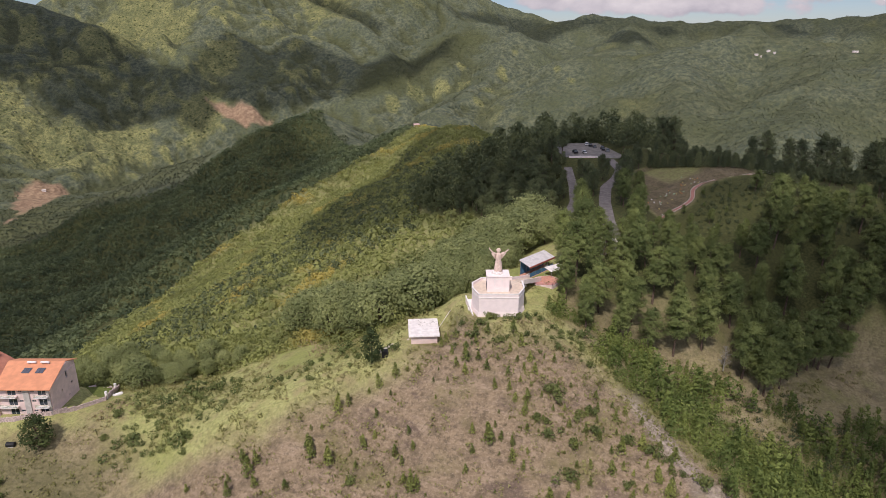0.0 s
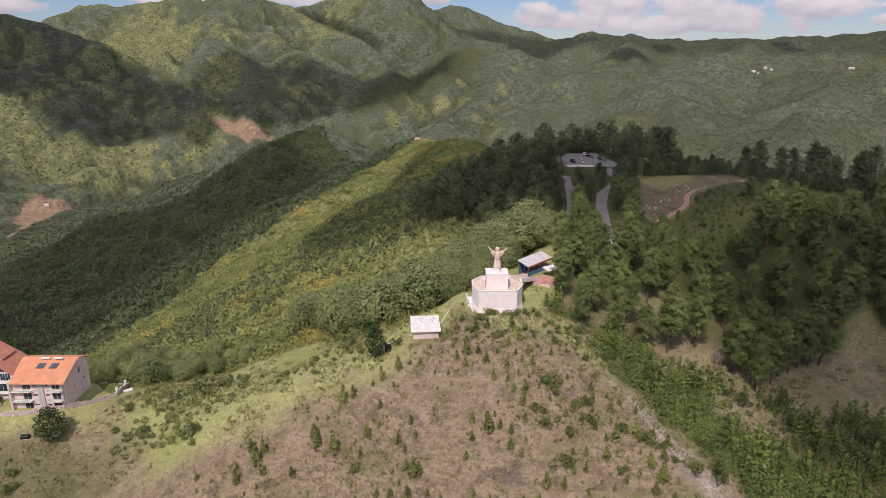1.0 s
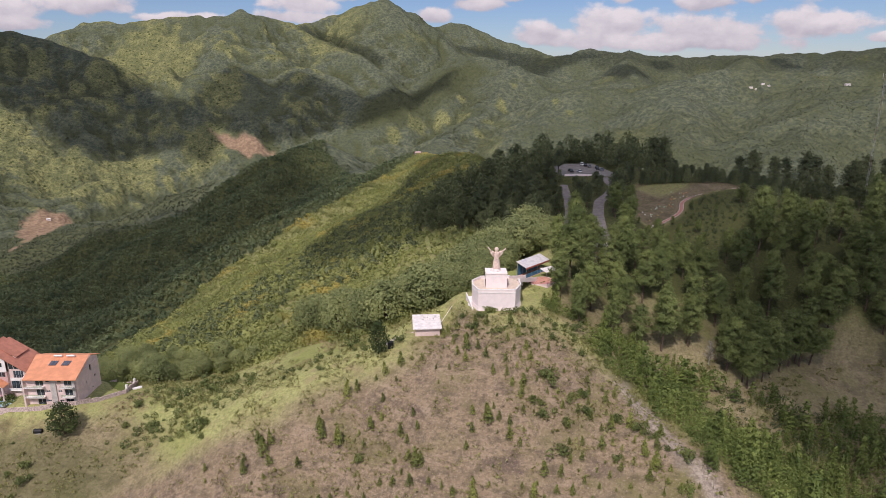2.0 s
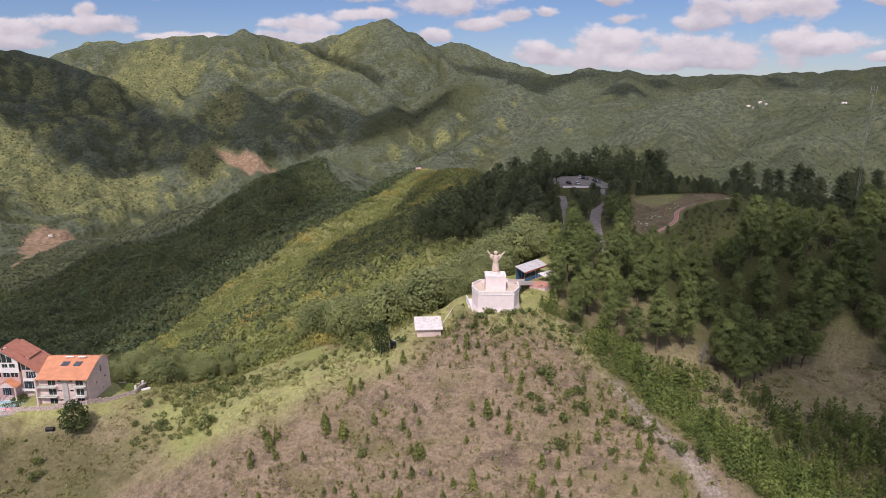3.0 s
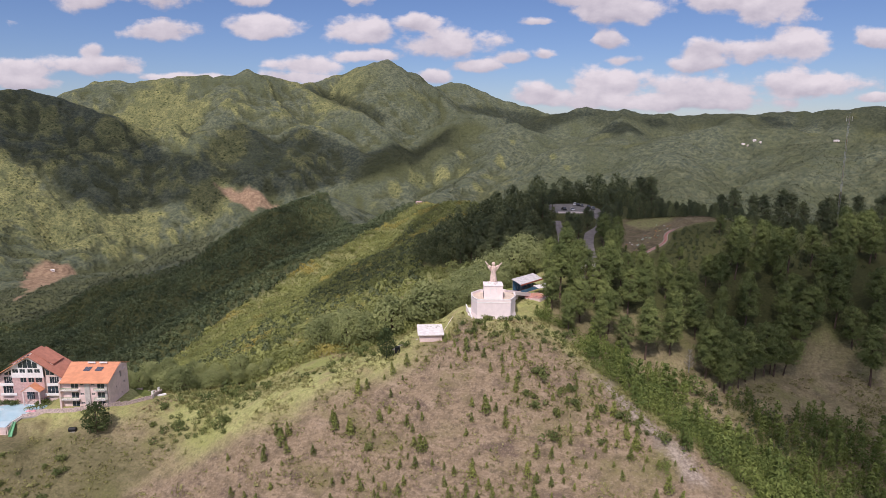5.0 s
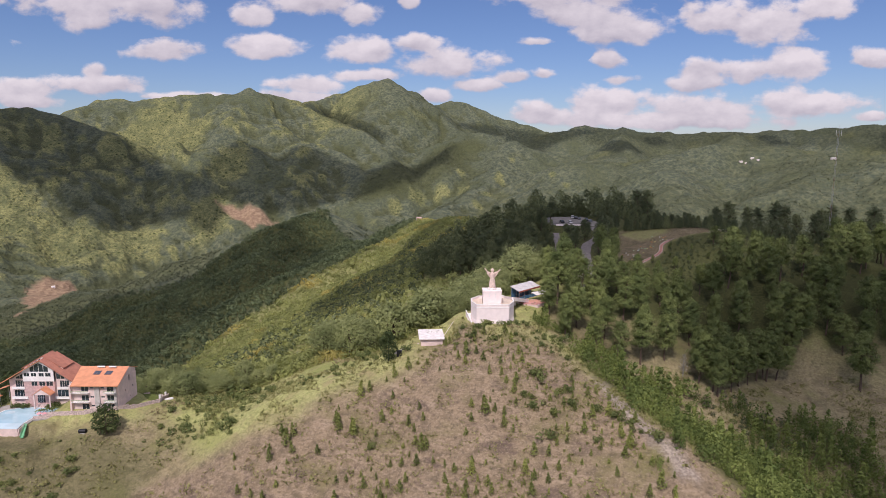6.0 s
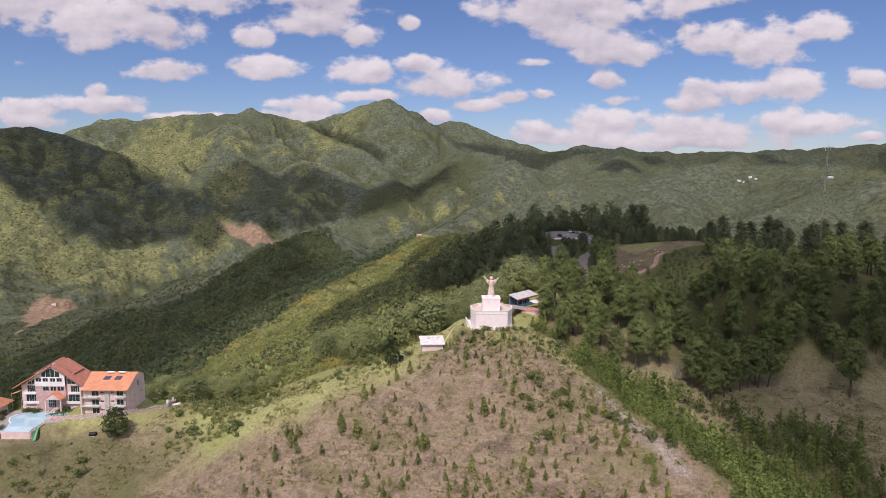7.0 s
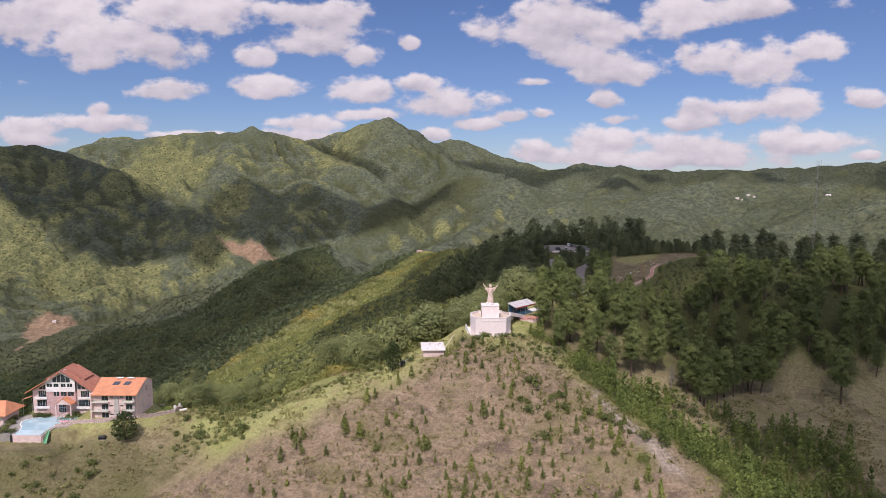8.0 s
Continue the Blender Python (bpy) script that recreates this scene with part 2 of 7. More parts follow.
GROUND = ground_material()
PINE_LEAF = foliage("pine_needles", (0.11, 0.145, 0.048), (0.315, 0.36, 0.118))
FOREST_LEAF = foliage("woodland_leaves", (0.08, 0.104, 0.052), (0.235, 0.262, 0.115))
# valley-side leaves: cloud shade and haze partly put into the leaf colour
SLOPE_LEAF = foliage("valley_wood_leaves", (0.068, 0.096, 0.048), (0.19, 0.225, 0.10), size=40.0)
SCRUB_LEAF = foliage("scrub_leaves", (0.175, 0.20, 0.07), (0.40, 0.42, 0.14), (0.48, 0.40, 0.115), size=26.0)
BROAD_LEAF = foliage("broad_leaves", (0.18, 0.212, 0.085), (0.415, 0.442, 0.182))
YOUNG_LEAF = foliage("young_pine_needles", (0.125, 0.155, 0.045), (0.37, 0.39, 0.105))
THICKET_LEAF = foliage("thicket_needles", (0.095, 0.135, 0.036), (0.285, 0.335, 0.09))
BUSH_LEAF = foliage("bush_leaves", (0.092, 0.122, 0.04), (0.24, 0.265, 0.085))
GRASS_LEAF = foliage("grass_blades", (0.22, 0.22, 0.08), (0.40, 0.37, 0.16), (0.40, 0.33, 0.19), size=14.0)
# far leaves kept bluish and pale, distance haze put into their colour
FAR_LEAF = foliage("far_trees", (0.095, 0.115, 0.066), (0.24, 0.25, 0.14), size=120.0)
WEED_LEAF = foliage("weed_leaves", (0.14, 0.16, 0.05), (0.30, 0.30, 0.11), (0.34, 0.29, 0.13), size=8.0)
BARK = plain("bark", (0.14, 0.10, 0.075), 0.95, size=0.4, spread=0.4)


def cloud_material():
    """Mist that lets part of the sunlight through, most at its thin edges."""
    p = Paint("cloud", 1.0)
    p.b.inputs["Base Color"].default_value = (0.85, 0.85, 0.87, 1)
    clear_ = p.nodes.new("ShaderNodeBsdfTransparent")
    both = p.nodes.new("ShaderNodeMixShader")
    loose = p.maths("ADD", 0.72, p.maths("MULTIPLY", p.ramp(p.noise(90, 4), 0.3, 0.65), 0.28))
    p.links.new(p.maths("MULTIPLY", p.attribute("thick"), loose), both.inputs[0])
    p.links.new(clear_.outputs[0], both.inputs[1])
    p.links.new(p.b.outputs[0], both.inputs[2])
    p.links.new(both.outputs[0], p.nodes["Material Output"].inputs["Surface"])
    return p.m


CLOUD = cloud_material()


# ---- the lie of the land: ridges with falling flanks, smoothed together ----
def lattice(ix, iy, seed):
    h = (ix.astype(np.int64) * 374761393 + iy.astype(np.int64) * 668265263 + seed * 974711) & 0x7FFFFFFF
    h = ((h ^ (h >> 13)) * 1274126177) & 0x7FFFFFFF
    return ((h ^ (h >> 16)) & 0xFFFF) / 65535.0


def swell(x, y, size, seed, octaves=4):
    """Smooth value noise from -1 to 1, at a size in metres."""
    total, amp, norm = 0.0, 1.0, 0.0
    for k in range(octaves):
        u, v = x / size + 17.3 * k, y / size - 9.1 * k
        iu, iv = np.floor(u), np.floor(v)
        fu, fv = u - iu, v - iv
        fu, fv = fu * fu * (3 - 2 * fu), fv * fv * (3 - 2 * fv)
        a, b = lattice(iu, iv, seed + k), lattice(iu + 1, iv, seed + k)
        c, d = lattice(iu, iv + 1, seed + k), lattice(iu + 1, iv + 1, seed + k)
        total = total + amp * ((a + (b - a) * fu) * (1 - fv) + (c + (d - c) * fu) * fv) * 2 - amp
        norm, amp, size = norm + amp, amp * 0.5, size * 0.5
    return total / norm


RIDGES = []


def ridge(slope, rounding, *crest):
    RIDGES.append((slope, rounding, np.array(crest, float)))


# the hill of the monument
ridge(0.62, 14, (14, 192, 1.0), (20, 186, 1.0), (30, 206, 1.5), (42, 228, 3.5), (66, 254, 11), (84, 300, 10), (100, 360, 10), (108, 420, 11))
ridge(0.78, 16, (14, 188, 0), (2, 184, -7), (-14, 180, -10), (-34, 172, -17), (-60, 172, -27), (-92, 186, -35))
ridge(0.62, 26, (-92, 188, -33), (-125, 184, -33), (-160, 184, -36), (-230, 178, -52), (-330, 150, -100))
ridge(0.62, 20, (-34, 182, -17), (-50, 236, -28), (-84, 236, -37), (-125, 225, -42))
ridge(0.62, 10, (18, 182, 0), (30, 168, -5), (47, 150, -13.5), (62, 134, -18.5), (68, 121, -26.5), (88, 92, -46), (120, 40, -84))
ridge(0.60, 22, (13, 176, -4), (4, 158, -20), (-4, 140, -34), (-24, 110, -66), (-44, 60, -104))
ridge(0.55, 20, (-60, 172, -27), (-86, 150, -47), (-112, 150, -55), (-130, 110, -84))
# the wooded shoulder with the garden path
ridge(0.50, 26, (108, 420, 13), (126, 366, 17), (147, 313, 20), (182, 304, 13), (230, 288, 4), (300, 262, -14), (420, 240, -50))
ridge(0.45, 20, (165, 330, 13), (200, 350, 9), (246, 362, 6), (310, 350, 3), (420, 330, -12))
ridge(0.42, 24, (140, 318, 12), (132, 285, 0), (118, 250, -14))
ridge(0.55, 20, (230, 285, 1), (210, 245, -28), (190, 205, -50), (172, 160, -66), (150, 100, -92))
# the long ridge behind, and its spur
ridge(0.52, 30, (108, 420, 11), (66, 460, -8), (36, 560, -36), (24, 720, -50), (28, 890, -50), (-40, 1095, -74))
ridge(0.52, 30, (-40, 1095, -74), (-95, 985, -90), (-165, 905, -110), (-232, 838, -147), (-305, 750, -206), (-355, 650, -262))
ridge(0.48, 30, (-40, 1095, -74), (-150, 1330, -140), (-250, 1560, -165), (-352, 1771, -134))
ridge(0.5, 40, (-352, 1771, -134), (-400, 1600, -158), (-420, 1400, -190), (-430, 1163, -238), (-480, 1030, -300), (-560, 900, -390))
ridge(0.46, 30, (-352, 1771, -134), (-457, 1650, -158), (-633, 1552, -300), (-808, 1530, -370), (-1002, 1480, -450))
# the far side of the valley
ridge(0.61, 21, (-2330, 3400, 235), (-2215, 3500, 260), (-2035, 3500, 210), (-1745, 3400, 120), (-1520, 3300, 10), (-1265, 3150, -90), (-1025, 3000, -235))
ridge(0.55, 21, (-2330, 3400, 235), (-2075, 3000, 25), (-1870, 3100, -15), (-1580, 3050, -135), (-1300, 2950, -260), (-1160, 2850, -350))
ridge(0.51, 18, (-2075, 3000, 25), (-1885, 2700, -185), (-1745, 2700, -220), (-1480, 2600, -375), (-1275, 2550, -425), (-1075, 2450, -485))
ridge(0.63, 21, (-2155, 3900, 270), (-2085, 4000, 320), (-1635, 4050, 345), (-1290, 4090, 380), (-1190, 4100, 408), (-1110, 4120, 390), (-1025, 4150, 360), (-875, 4100, 305), (-630, 3900, 200), (-405, 3700, 90), (-290, 3500, 0))
ridge(0.67, 18, (-1380, 3230, -60), (-1213, 3330, 40), (-1080, 3430, 92), (-939, 3390, 10), (-850, 3220, -110))
ridge(0.75, 21, (-1025, 4150, 360), (-880, 4500, 345), (-735, 4600, 400), (-560, 4600, 468), (-480, 4600, 496), (-430, 4600, 492), (-390, 4600, 514), (-335, 4600, 486), (-260, 4600, 425), (-60, 4600, 330), (55, 4200, 170), (225, 3900, 130))
ridge(0.67, 12, (-40, 4700, 310), (55, 4790, 392), (150, 4790, 372), (270, 4780, 325), (470, 4700, 245), (705, 4600, 170))
ridge(0.67, 18, (-550, 3200, -225), (-445, 3500, -140), (-275, 3700, -20), (-80, 3800, 60), (120, 3900, 110), (270, 3800, 55))
ridge(0.61, 18, (270, 3800, 45), (390, 3700, 70), (525, 3600, -15), (645, 3400, -130), (620, 3100, -240))
ridge(0.55, 18, (390, 3700, 70), (215, 3200, -120), (40, 2800, -200), (-100, 2500, -230))
ridge(0.49, 21, (675, 4400, 140), (920, 4300, 185), (1185, 4300, 165), (1560, 4300, 150), (1890, 4200, 145), (2130, 4100, 165), (2265, 3900, 170), (2530, 3700, 190), (3000, 3000, 220))
ridge(0.55, 21, (1185, 4300, 165), (1050, 3900, 100), (1000, 3600, 40))
ridge(0.55, 21, (1890, 4200, 145), (1700, 3800, 110), (1560, 3500, 60))
ridge(0.46, 24, (625, 3000, -15), (835, 3000, -5), (1010, 2900, 25), (1165, 2900, 60), (1340, 2950, 70), (1520, 2800, 50))
ridge(0.46, 21, (1520, 2800, 40), (1415, 2600, 5), (1420, 2365, 15), (1465, 2100, 15), (1700, 1700, 0))
ridge(0.43, 21, (1010, 2900, 25), (900, 2500, -60), (760, 2100, -140))
ridge(0.43, 21, (1420, 2365, 10), (1150, 2050, -70), (950, 1700, -150))
ridge(0.62, 20, (-930, 3460, 0), (-774, 3605, 88), (-579, 3569, 30), (-428, 3380, -60))
ridge(0.66, 18, (-1210, 4100, 380), (-1280, 3850, 190), (-1420, 3640, 60))
ridge(0.66, 18, (-1635, 4050, 340), (-1640, 3850, 200), (-1720, 3650, 90))
ridge(0.66, 18, (-395, 4600, 480), (-420, 4250, 250), (-330, 3950, 90))
ridge(0.60, 18, (110, 3900, 118), (0, 3600, 0), (-140, 3350, -130))
# hills out of sight, round the near valley
ridge(0.40, 80, (-900, -700, 40), (0, -1100, 90), (900, -800, 60), (1500, 200, 40))
ridge(0.40, 80, (-900, -700, 40), (-1500, 300, -160), (-2300, 1600, -150), (-2700, 2800, 80))
# level places: centre, half sizes, turn, height, blending
PADS = [
    (17, 191.5, 9.5, 9, 0.0, -1.1, 9),       # monument
    (-5.5, 185.5, 6.0, 6.0, 0.0, -8.6, 6),    # hut
    (33, 214, 9, 8, 0.5, 1.0, 9),       # pavilion
    (90, 408, 17, 26, 0.0, 10.6, 12),     # car park
    (-160, 163.5, 14, 5.2, 0.0, -39.5, 7),    # below the pool
    (-160, 184.5, 15, 13.2, 0.0, -36.9, 1.6),   # pool terrace
    (-135.5, 189, 11, 8.5, 0.0, -34.2, 5),  # hotel wing
]

# hollows (or, with a minus, swellings): centre, depth, reach
HOLLOWS = [
    (20, 138, 4.5, 22), (-160, 163, 6.0, 12), (-30, 132, 5.5, 24), (-112, 150, 4, 22), (155, 204, 11, 30), (128, 222, 4, 18),
    (49, 387, -4, 30), (28, 900, -12, 90), (-83, 850, 10, 70), (-560, 1040, 28, 120), (-626, 1552, 28, 150), (-930, 1360, 45, 200),
]

# benches cut for roads and paths: half width, blending, and the line that they follow
BENCHES = [
    (3.6, 7, np.array([(66, 238, 6.5), (68, 258, 7.5), (74, 290, 7.5), (81, 318, 8), (90, 334, 8.6), (97, 352, 9.6), (97, 378, 10.6)], float)),
    (3.0, 6, np.array([(38, 266, -2), (50, 285, -1.5), (58, 297, -1), (66, 318, 0), (70, 345, 3), (72, 372, 7)], float)),
    (0.9, 3, np.array([(98, 281, 2.5), (105, 289, 3.4), (113, 294, 5.4), (118, 298.5, 7.6), (118.5, 305, 9.4), (125, 310, 11.6), (137, 310, 14.4), (152, 309, 17)], float)),
]


def along(line, x, y):
    """The distance to a line in plan, and the line's height there."""
    near, level = np.full(x.shape, 1e9), np.zeros(x.shape)
    for (ax, ay, az), (bx, by, bz) in zip(line[:-1], line[1:]):
        dx, dy = bx - ax, by - ay
        s = np.clip(((x - ax) * dx + (y - ay) * dy) / (dx * dx + dy * dy), 0, 1)
        d = np.hypot(x - ax - s * dx, y - ay - s * dy)
        level = np.where(d < near, az + s * (bz - az), level)
        near = np.minimum(near, d)
    return near, level


def land(x, y):
    """The ground's height at x, y (arrays)."""
    x, y = np.asarray(x, float), np.asarray(y, float)
    r = np.hypot(x, y + 70)
    soft = 2.5 + 0.0028 * r
    near = np.clip((r - 400) / 1600, 0, 1)
    wx = x + near * 26 * swell(x, y, 210, 5, 3)
    wy = y + near * 26 * swell(x, y, 210, 6, 3)
    heights = [-170 - 0.11 * np.clip(r, 0, 3000) + 0 * x]
    rough = swell(x, y, 330, 11, 4)
    far = np.clip((r - 900) / 1500, 0, 1)
    for number, (slope, rounding, crest) in enumerate(RIDGES):
        best, run, out, side = np.full(x.shape, -1e9), 0 * x, 0 * x, 0 * x
        gone = 0.0
        for (ax, ay, az), (bx, by, bz) in zip(crest[:-1], crest[1:]):
            dx, dy = bx - ax, by - ay
            length = math.hypot(dx, dy)
            s = np.clip(((wx - ax) * dx + (wy - ay) * dy) / length**2, 0, 1)
            d = np.hypot(wx - ax - s * dx, wy - ay - s * dy)
            d = np.sqrt(d * d + rounding * rounding) - rounding
            here = az + s * (bz - az) - slope * d * (1 + 0.35 * near * rough)
            won = here > best
            best, out, run = np.where(won, here, best), np.where(won, d, out), np.where(won, gone + s * length, run)
            side = np.where(won, np.sign((wx - ax) * dy - (wy - ay) * dx), side)
            gone += length
        if crest[:, 1].max() > 1900:
            m = far > 0
            fold = np.abs(swell((run + 0.25 * out)[m], (900.0 * number + 0.22 * out + 400 * side)[m], 200, 61, 3))
            best[m] += far[m] * np.minimum(0.4 * out[m], 55) * (1.6 * np.minimum(fold, 0.45) - 0.33)
        heights.append(best)
    top = np.max(heights, 0)
    z = top + soft * np.log(sum(np.exp((h - top) / soft) for h in heights)) - soft * 0.7
    gully = np.abs(swell(x, y, 420, 21, 5))
    spur = np.abs(swell(x + 40 * gully, y, 150, 23, 3))
    z = z - far * (40 * (0.42 - np.minimum(gully, 0.42)) + 34 * (0.40 - np.minimum(spur, 0.40))) + far * 13
    z = z + np.clip((r - 150) / 800, 0.05, 1) * 6 * swell(x, y, 90, 31, 4) + 0.5 * swell(x, y, 16, 41, 3)
    for px, py, depth, reach in HOLLOWS:
        z = z - depth * np.exp(-((x - px) ** 2 + (y - py) ** 2) / reach**2)
    for px, py, hx, hy, turn, level, blend in PADS:
        c, s = math.cos(turn), math.sin(turn)
        u, v = (x - px) * c + (y - py) * s, (y - py) * c - (x - px) * s
        d = np.hypot(np.maximum(abs(u) - hx, 0), np.maximum(abs(v) - hy, 0)) / blend
        w = np.clip(1 - d, 0, 1)
        w = w * w * (3 - 2 * w)
        z = z + w * (level - z)
    for half, blend, line in BENCHES:
        d, level = along(line, x, y)
        w = np.clip(1 - np.maximum(d - half, 0) / blend, 0, 1)
        w = w * w * (3 - 2 * w)
        z = z + w * (level - z)
    return z


def inside(outline, x, y):
    """The distance into an outline in plan, in metres; minus outside."""
    x, y = np.asarray(x, float), np.asarray(y, float)
    near, odd = np.full(x.shape, 1e9), np.zeros(x.shape, bool)
    for (ax, ay), (bx, by) in zip(outline, outline[1:] + outline[:1]):
        dx, dy = bx - ax, by - ay
        s = np.clip(((x - ax) * dx + (y - ay) * dy) / (dx * dx + dy * dy), 0, 1)
        near = np.minimum(near, np.hypot(x - ax - s * dx, y - ay - s * dy))
        if dy:
            odd ^= ((ay > y) != (by > y)) & (x < ax + (y - ay) * dx / dy)
    return np.where(odd, near, -near)


def ramp(v, a, b):
    w = np.clip((v - a) / (b - a), 0, 1)
    return w * w * (3 - 2 * w)


# what grows where, in plan
DRY = [(1, 190), (-14, 172), (-30, 168), (-45, 161), (-65, 159), (-89, 155), (-105, 150), (-150, 100), (-150, 0), (90, 0),
       (114, 80), (84, 122), (71, 140), (59, 158), (48, 168), (40, 178), (30, 181), (16, 178)]
THICKET = [(44, 190), (46, 172), (50, 161), (62, 152), (69, 141), (72, 125), (100, 85), (160, 70), (165, 150), (137, 172), (115, 179), (106, 171),
           (96, 174), (87, 184), (74, 188), (60, 184)]
PINES = [(43, 197), (60, 190), (80, 193), (92, 198), (105, 191), (116, 193), (130, 199), (148, 209), (166, 210), (188, 205), (206, 222), (235, 190), (420, 190), (460, 260),
         (330, 340), (200, 350), (168, 372), (160, 420), (140, 462), (85, 486), (20, 500), (-22, 480),
         (-14, 430), (16, 380), (34, 330), (44, 302), (56, 285), (58, 260), (52, 240), (41, 222), (41, 208)]
GARDEN = [(97, 282), (106, 287), (116, 294), (121, 304), (140, 307), (152, 308), (150, 322), (128, 330), (114, 348), (104, 346), (94, 312), (92, 292)]
GROVE = [(-62, 236), (-34, 212), (-14, 206), (4, 208), (16, 214), (26, 236), (44, 250), (50, 270), (38, 300), (24, 330), (-16, 300), (-56, 268)]
BARE = [(116, 193), (130, 198), (149, 209), (154, 218), (160, 228), (166, 230), (170, 220), (168, 212), (186, 206), (196, 214), (206, 226), (214, 205), (190, 178), (160, 180), (134, 186), (114, 178)]
BACK = [(-24, 480), (-16, 430), (14, 380), (32, 330), (20, 330), (-20, 304), (-60, 262), (-130, 232), (-200, 215), (-240, 262), (-300, 420), (-350, 560), (-355, 650), (-305, 750),
        (-232, 838), (-165, 905), (-95, 990), (-40, 1105), (60, 1110), (90, 900), (90, 700), (90, 500)]
SLOPE = [(-238, 262), (-294, 420), (-344, 560), (-350, 648), (-300, 750), (-229, 838), (-163, 905), (-95, 990), (-40, 1100), (-150, 1340), (-250, 1570), (-330, 1800), (-470, 1680), (-640, 1580), (-810, 1550), (-1010, 1500),
         (-1150, 1430), (-1000, 1100), (-700, 800), (-480, 540), (-360, 330)]


# needle litter and bare soil under the nearest pines; woods on the valley floor
LITTER = [(38, 184), (46, 172), (58, 166), (66, 152), (76, 132), (110, 150), (150, 130), (240, 160), (230, 225), (150, 228), (108, 218), (70, 218), (46, 212), (38, 198)]
VALLEY = [(-1250, 1950), (-950, 2500), (-500, 1950), (-640, 1600), (-1010, 1480), (-1150, 1300), (-900, 950), (-1300, 900), (-1700, 1500)]


# dark woods on the near side of the middle ridge
WOODED = [(153, 3861), (-80, 3712), (-258, 3467), (-406, 3301), (-467, 3104), (-263, 3141), (-71, 3313), (46, 3411), (162, 3675), (271, 3717)]


# ---- the ground ----
def drop(x, y):
    """One height."""
    return float(land(np.array([x], float), np.array([y], float))[0])


def fill_mesh(name, verts, faces, mats, smooth=False):
    """A mesh from arrays of vertices and of equal-sided faces."""
    me = bpy.data.meshes.new(name)
    sides = faces.shape[1]
    me.vertices.add(len(verts))
    me.vertices.foreach_set("co", np.ascontiguousarray(verts, np.float32).ravel())
    me.loops.add(faces.size)
    me.loops.foreach_set("vertex_index", np.ascontiguousarray(faces, np.int32).ravel())
    me.polygons.add(len(faces))
    me.polygons.foreach_set("loop_start", np.arange(0, faces.size, sides, dtype=np.int32))
    me.update(calc_edges=True)
    if smooth:
        me.polygons.foreach_set("use_smooth", np.ones(len(faces), bool))
    for m in mats:
        me.materials.append(m)
    return me


SCAR = [(-1310, 1900), (-1445, 2180), (-1420, 2255), (-1357, 2275), (-1315, 2240), (-1262, 2018), (-1175, 1776), (-1125, 1602), (-1150, 1640), (-1240, 1850)]
SLIP = [(-1070, 3014), (-940, 2988), (-825, 2955), (-760, 2928), (-854, 2850), (-944, 2892), (-1033, 2972)]
SCREE = [(51, 158), (54.3, 159.4), (58, 151.8), (60.6, 143.5), (62.6, 133.8), (66.5, 128), (70, 118), (66, 118), (60.6, 129.1), (57.2, 137.7), (54, 146.7)]


# clearings and pastures on the far slopes, and one painted sunlit patch (-1075, 3260): centre, reach
GLADES_AND_SUN_PATCH = [(281, 3269, 26), (291, 3318, 20), (371, 3508, 16), (93, 3466, 26), (208, 3021, 24), (155, 2880, 22), (-133, 3237, 40), (-12, 3283, 36), (103, 3294, 34), (-233, 3116, 34), (492, 2918, 16), (537, 2810, 14), (-1075, 3260, 90), (-1660, 3700, 190), (-1440, 3620, 140), (-1790, 2610, 130), (-1540, 2540, 110), (-1325, 2710, 100), (-1050, 2930, 100)]


def folds(x, y):
    """How deep a place lies below what is round it, in metres."""
    deep = np.zeros(x.shape)
    m = (np.hypot(x, y) > 1700) & (y > 0)
    x, y = x[m], y[m]
    deep[m] = (land(x + 45, y) + land(x - 45, y) + land(x, y + 45) + land(x, y - 45)) / 4 - land(x, y)
    return deep


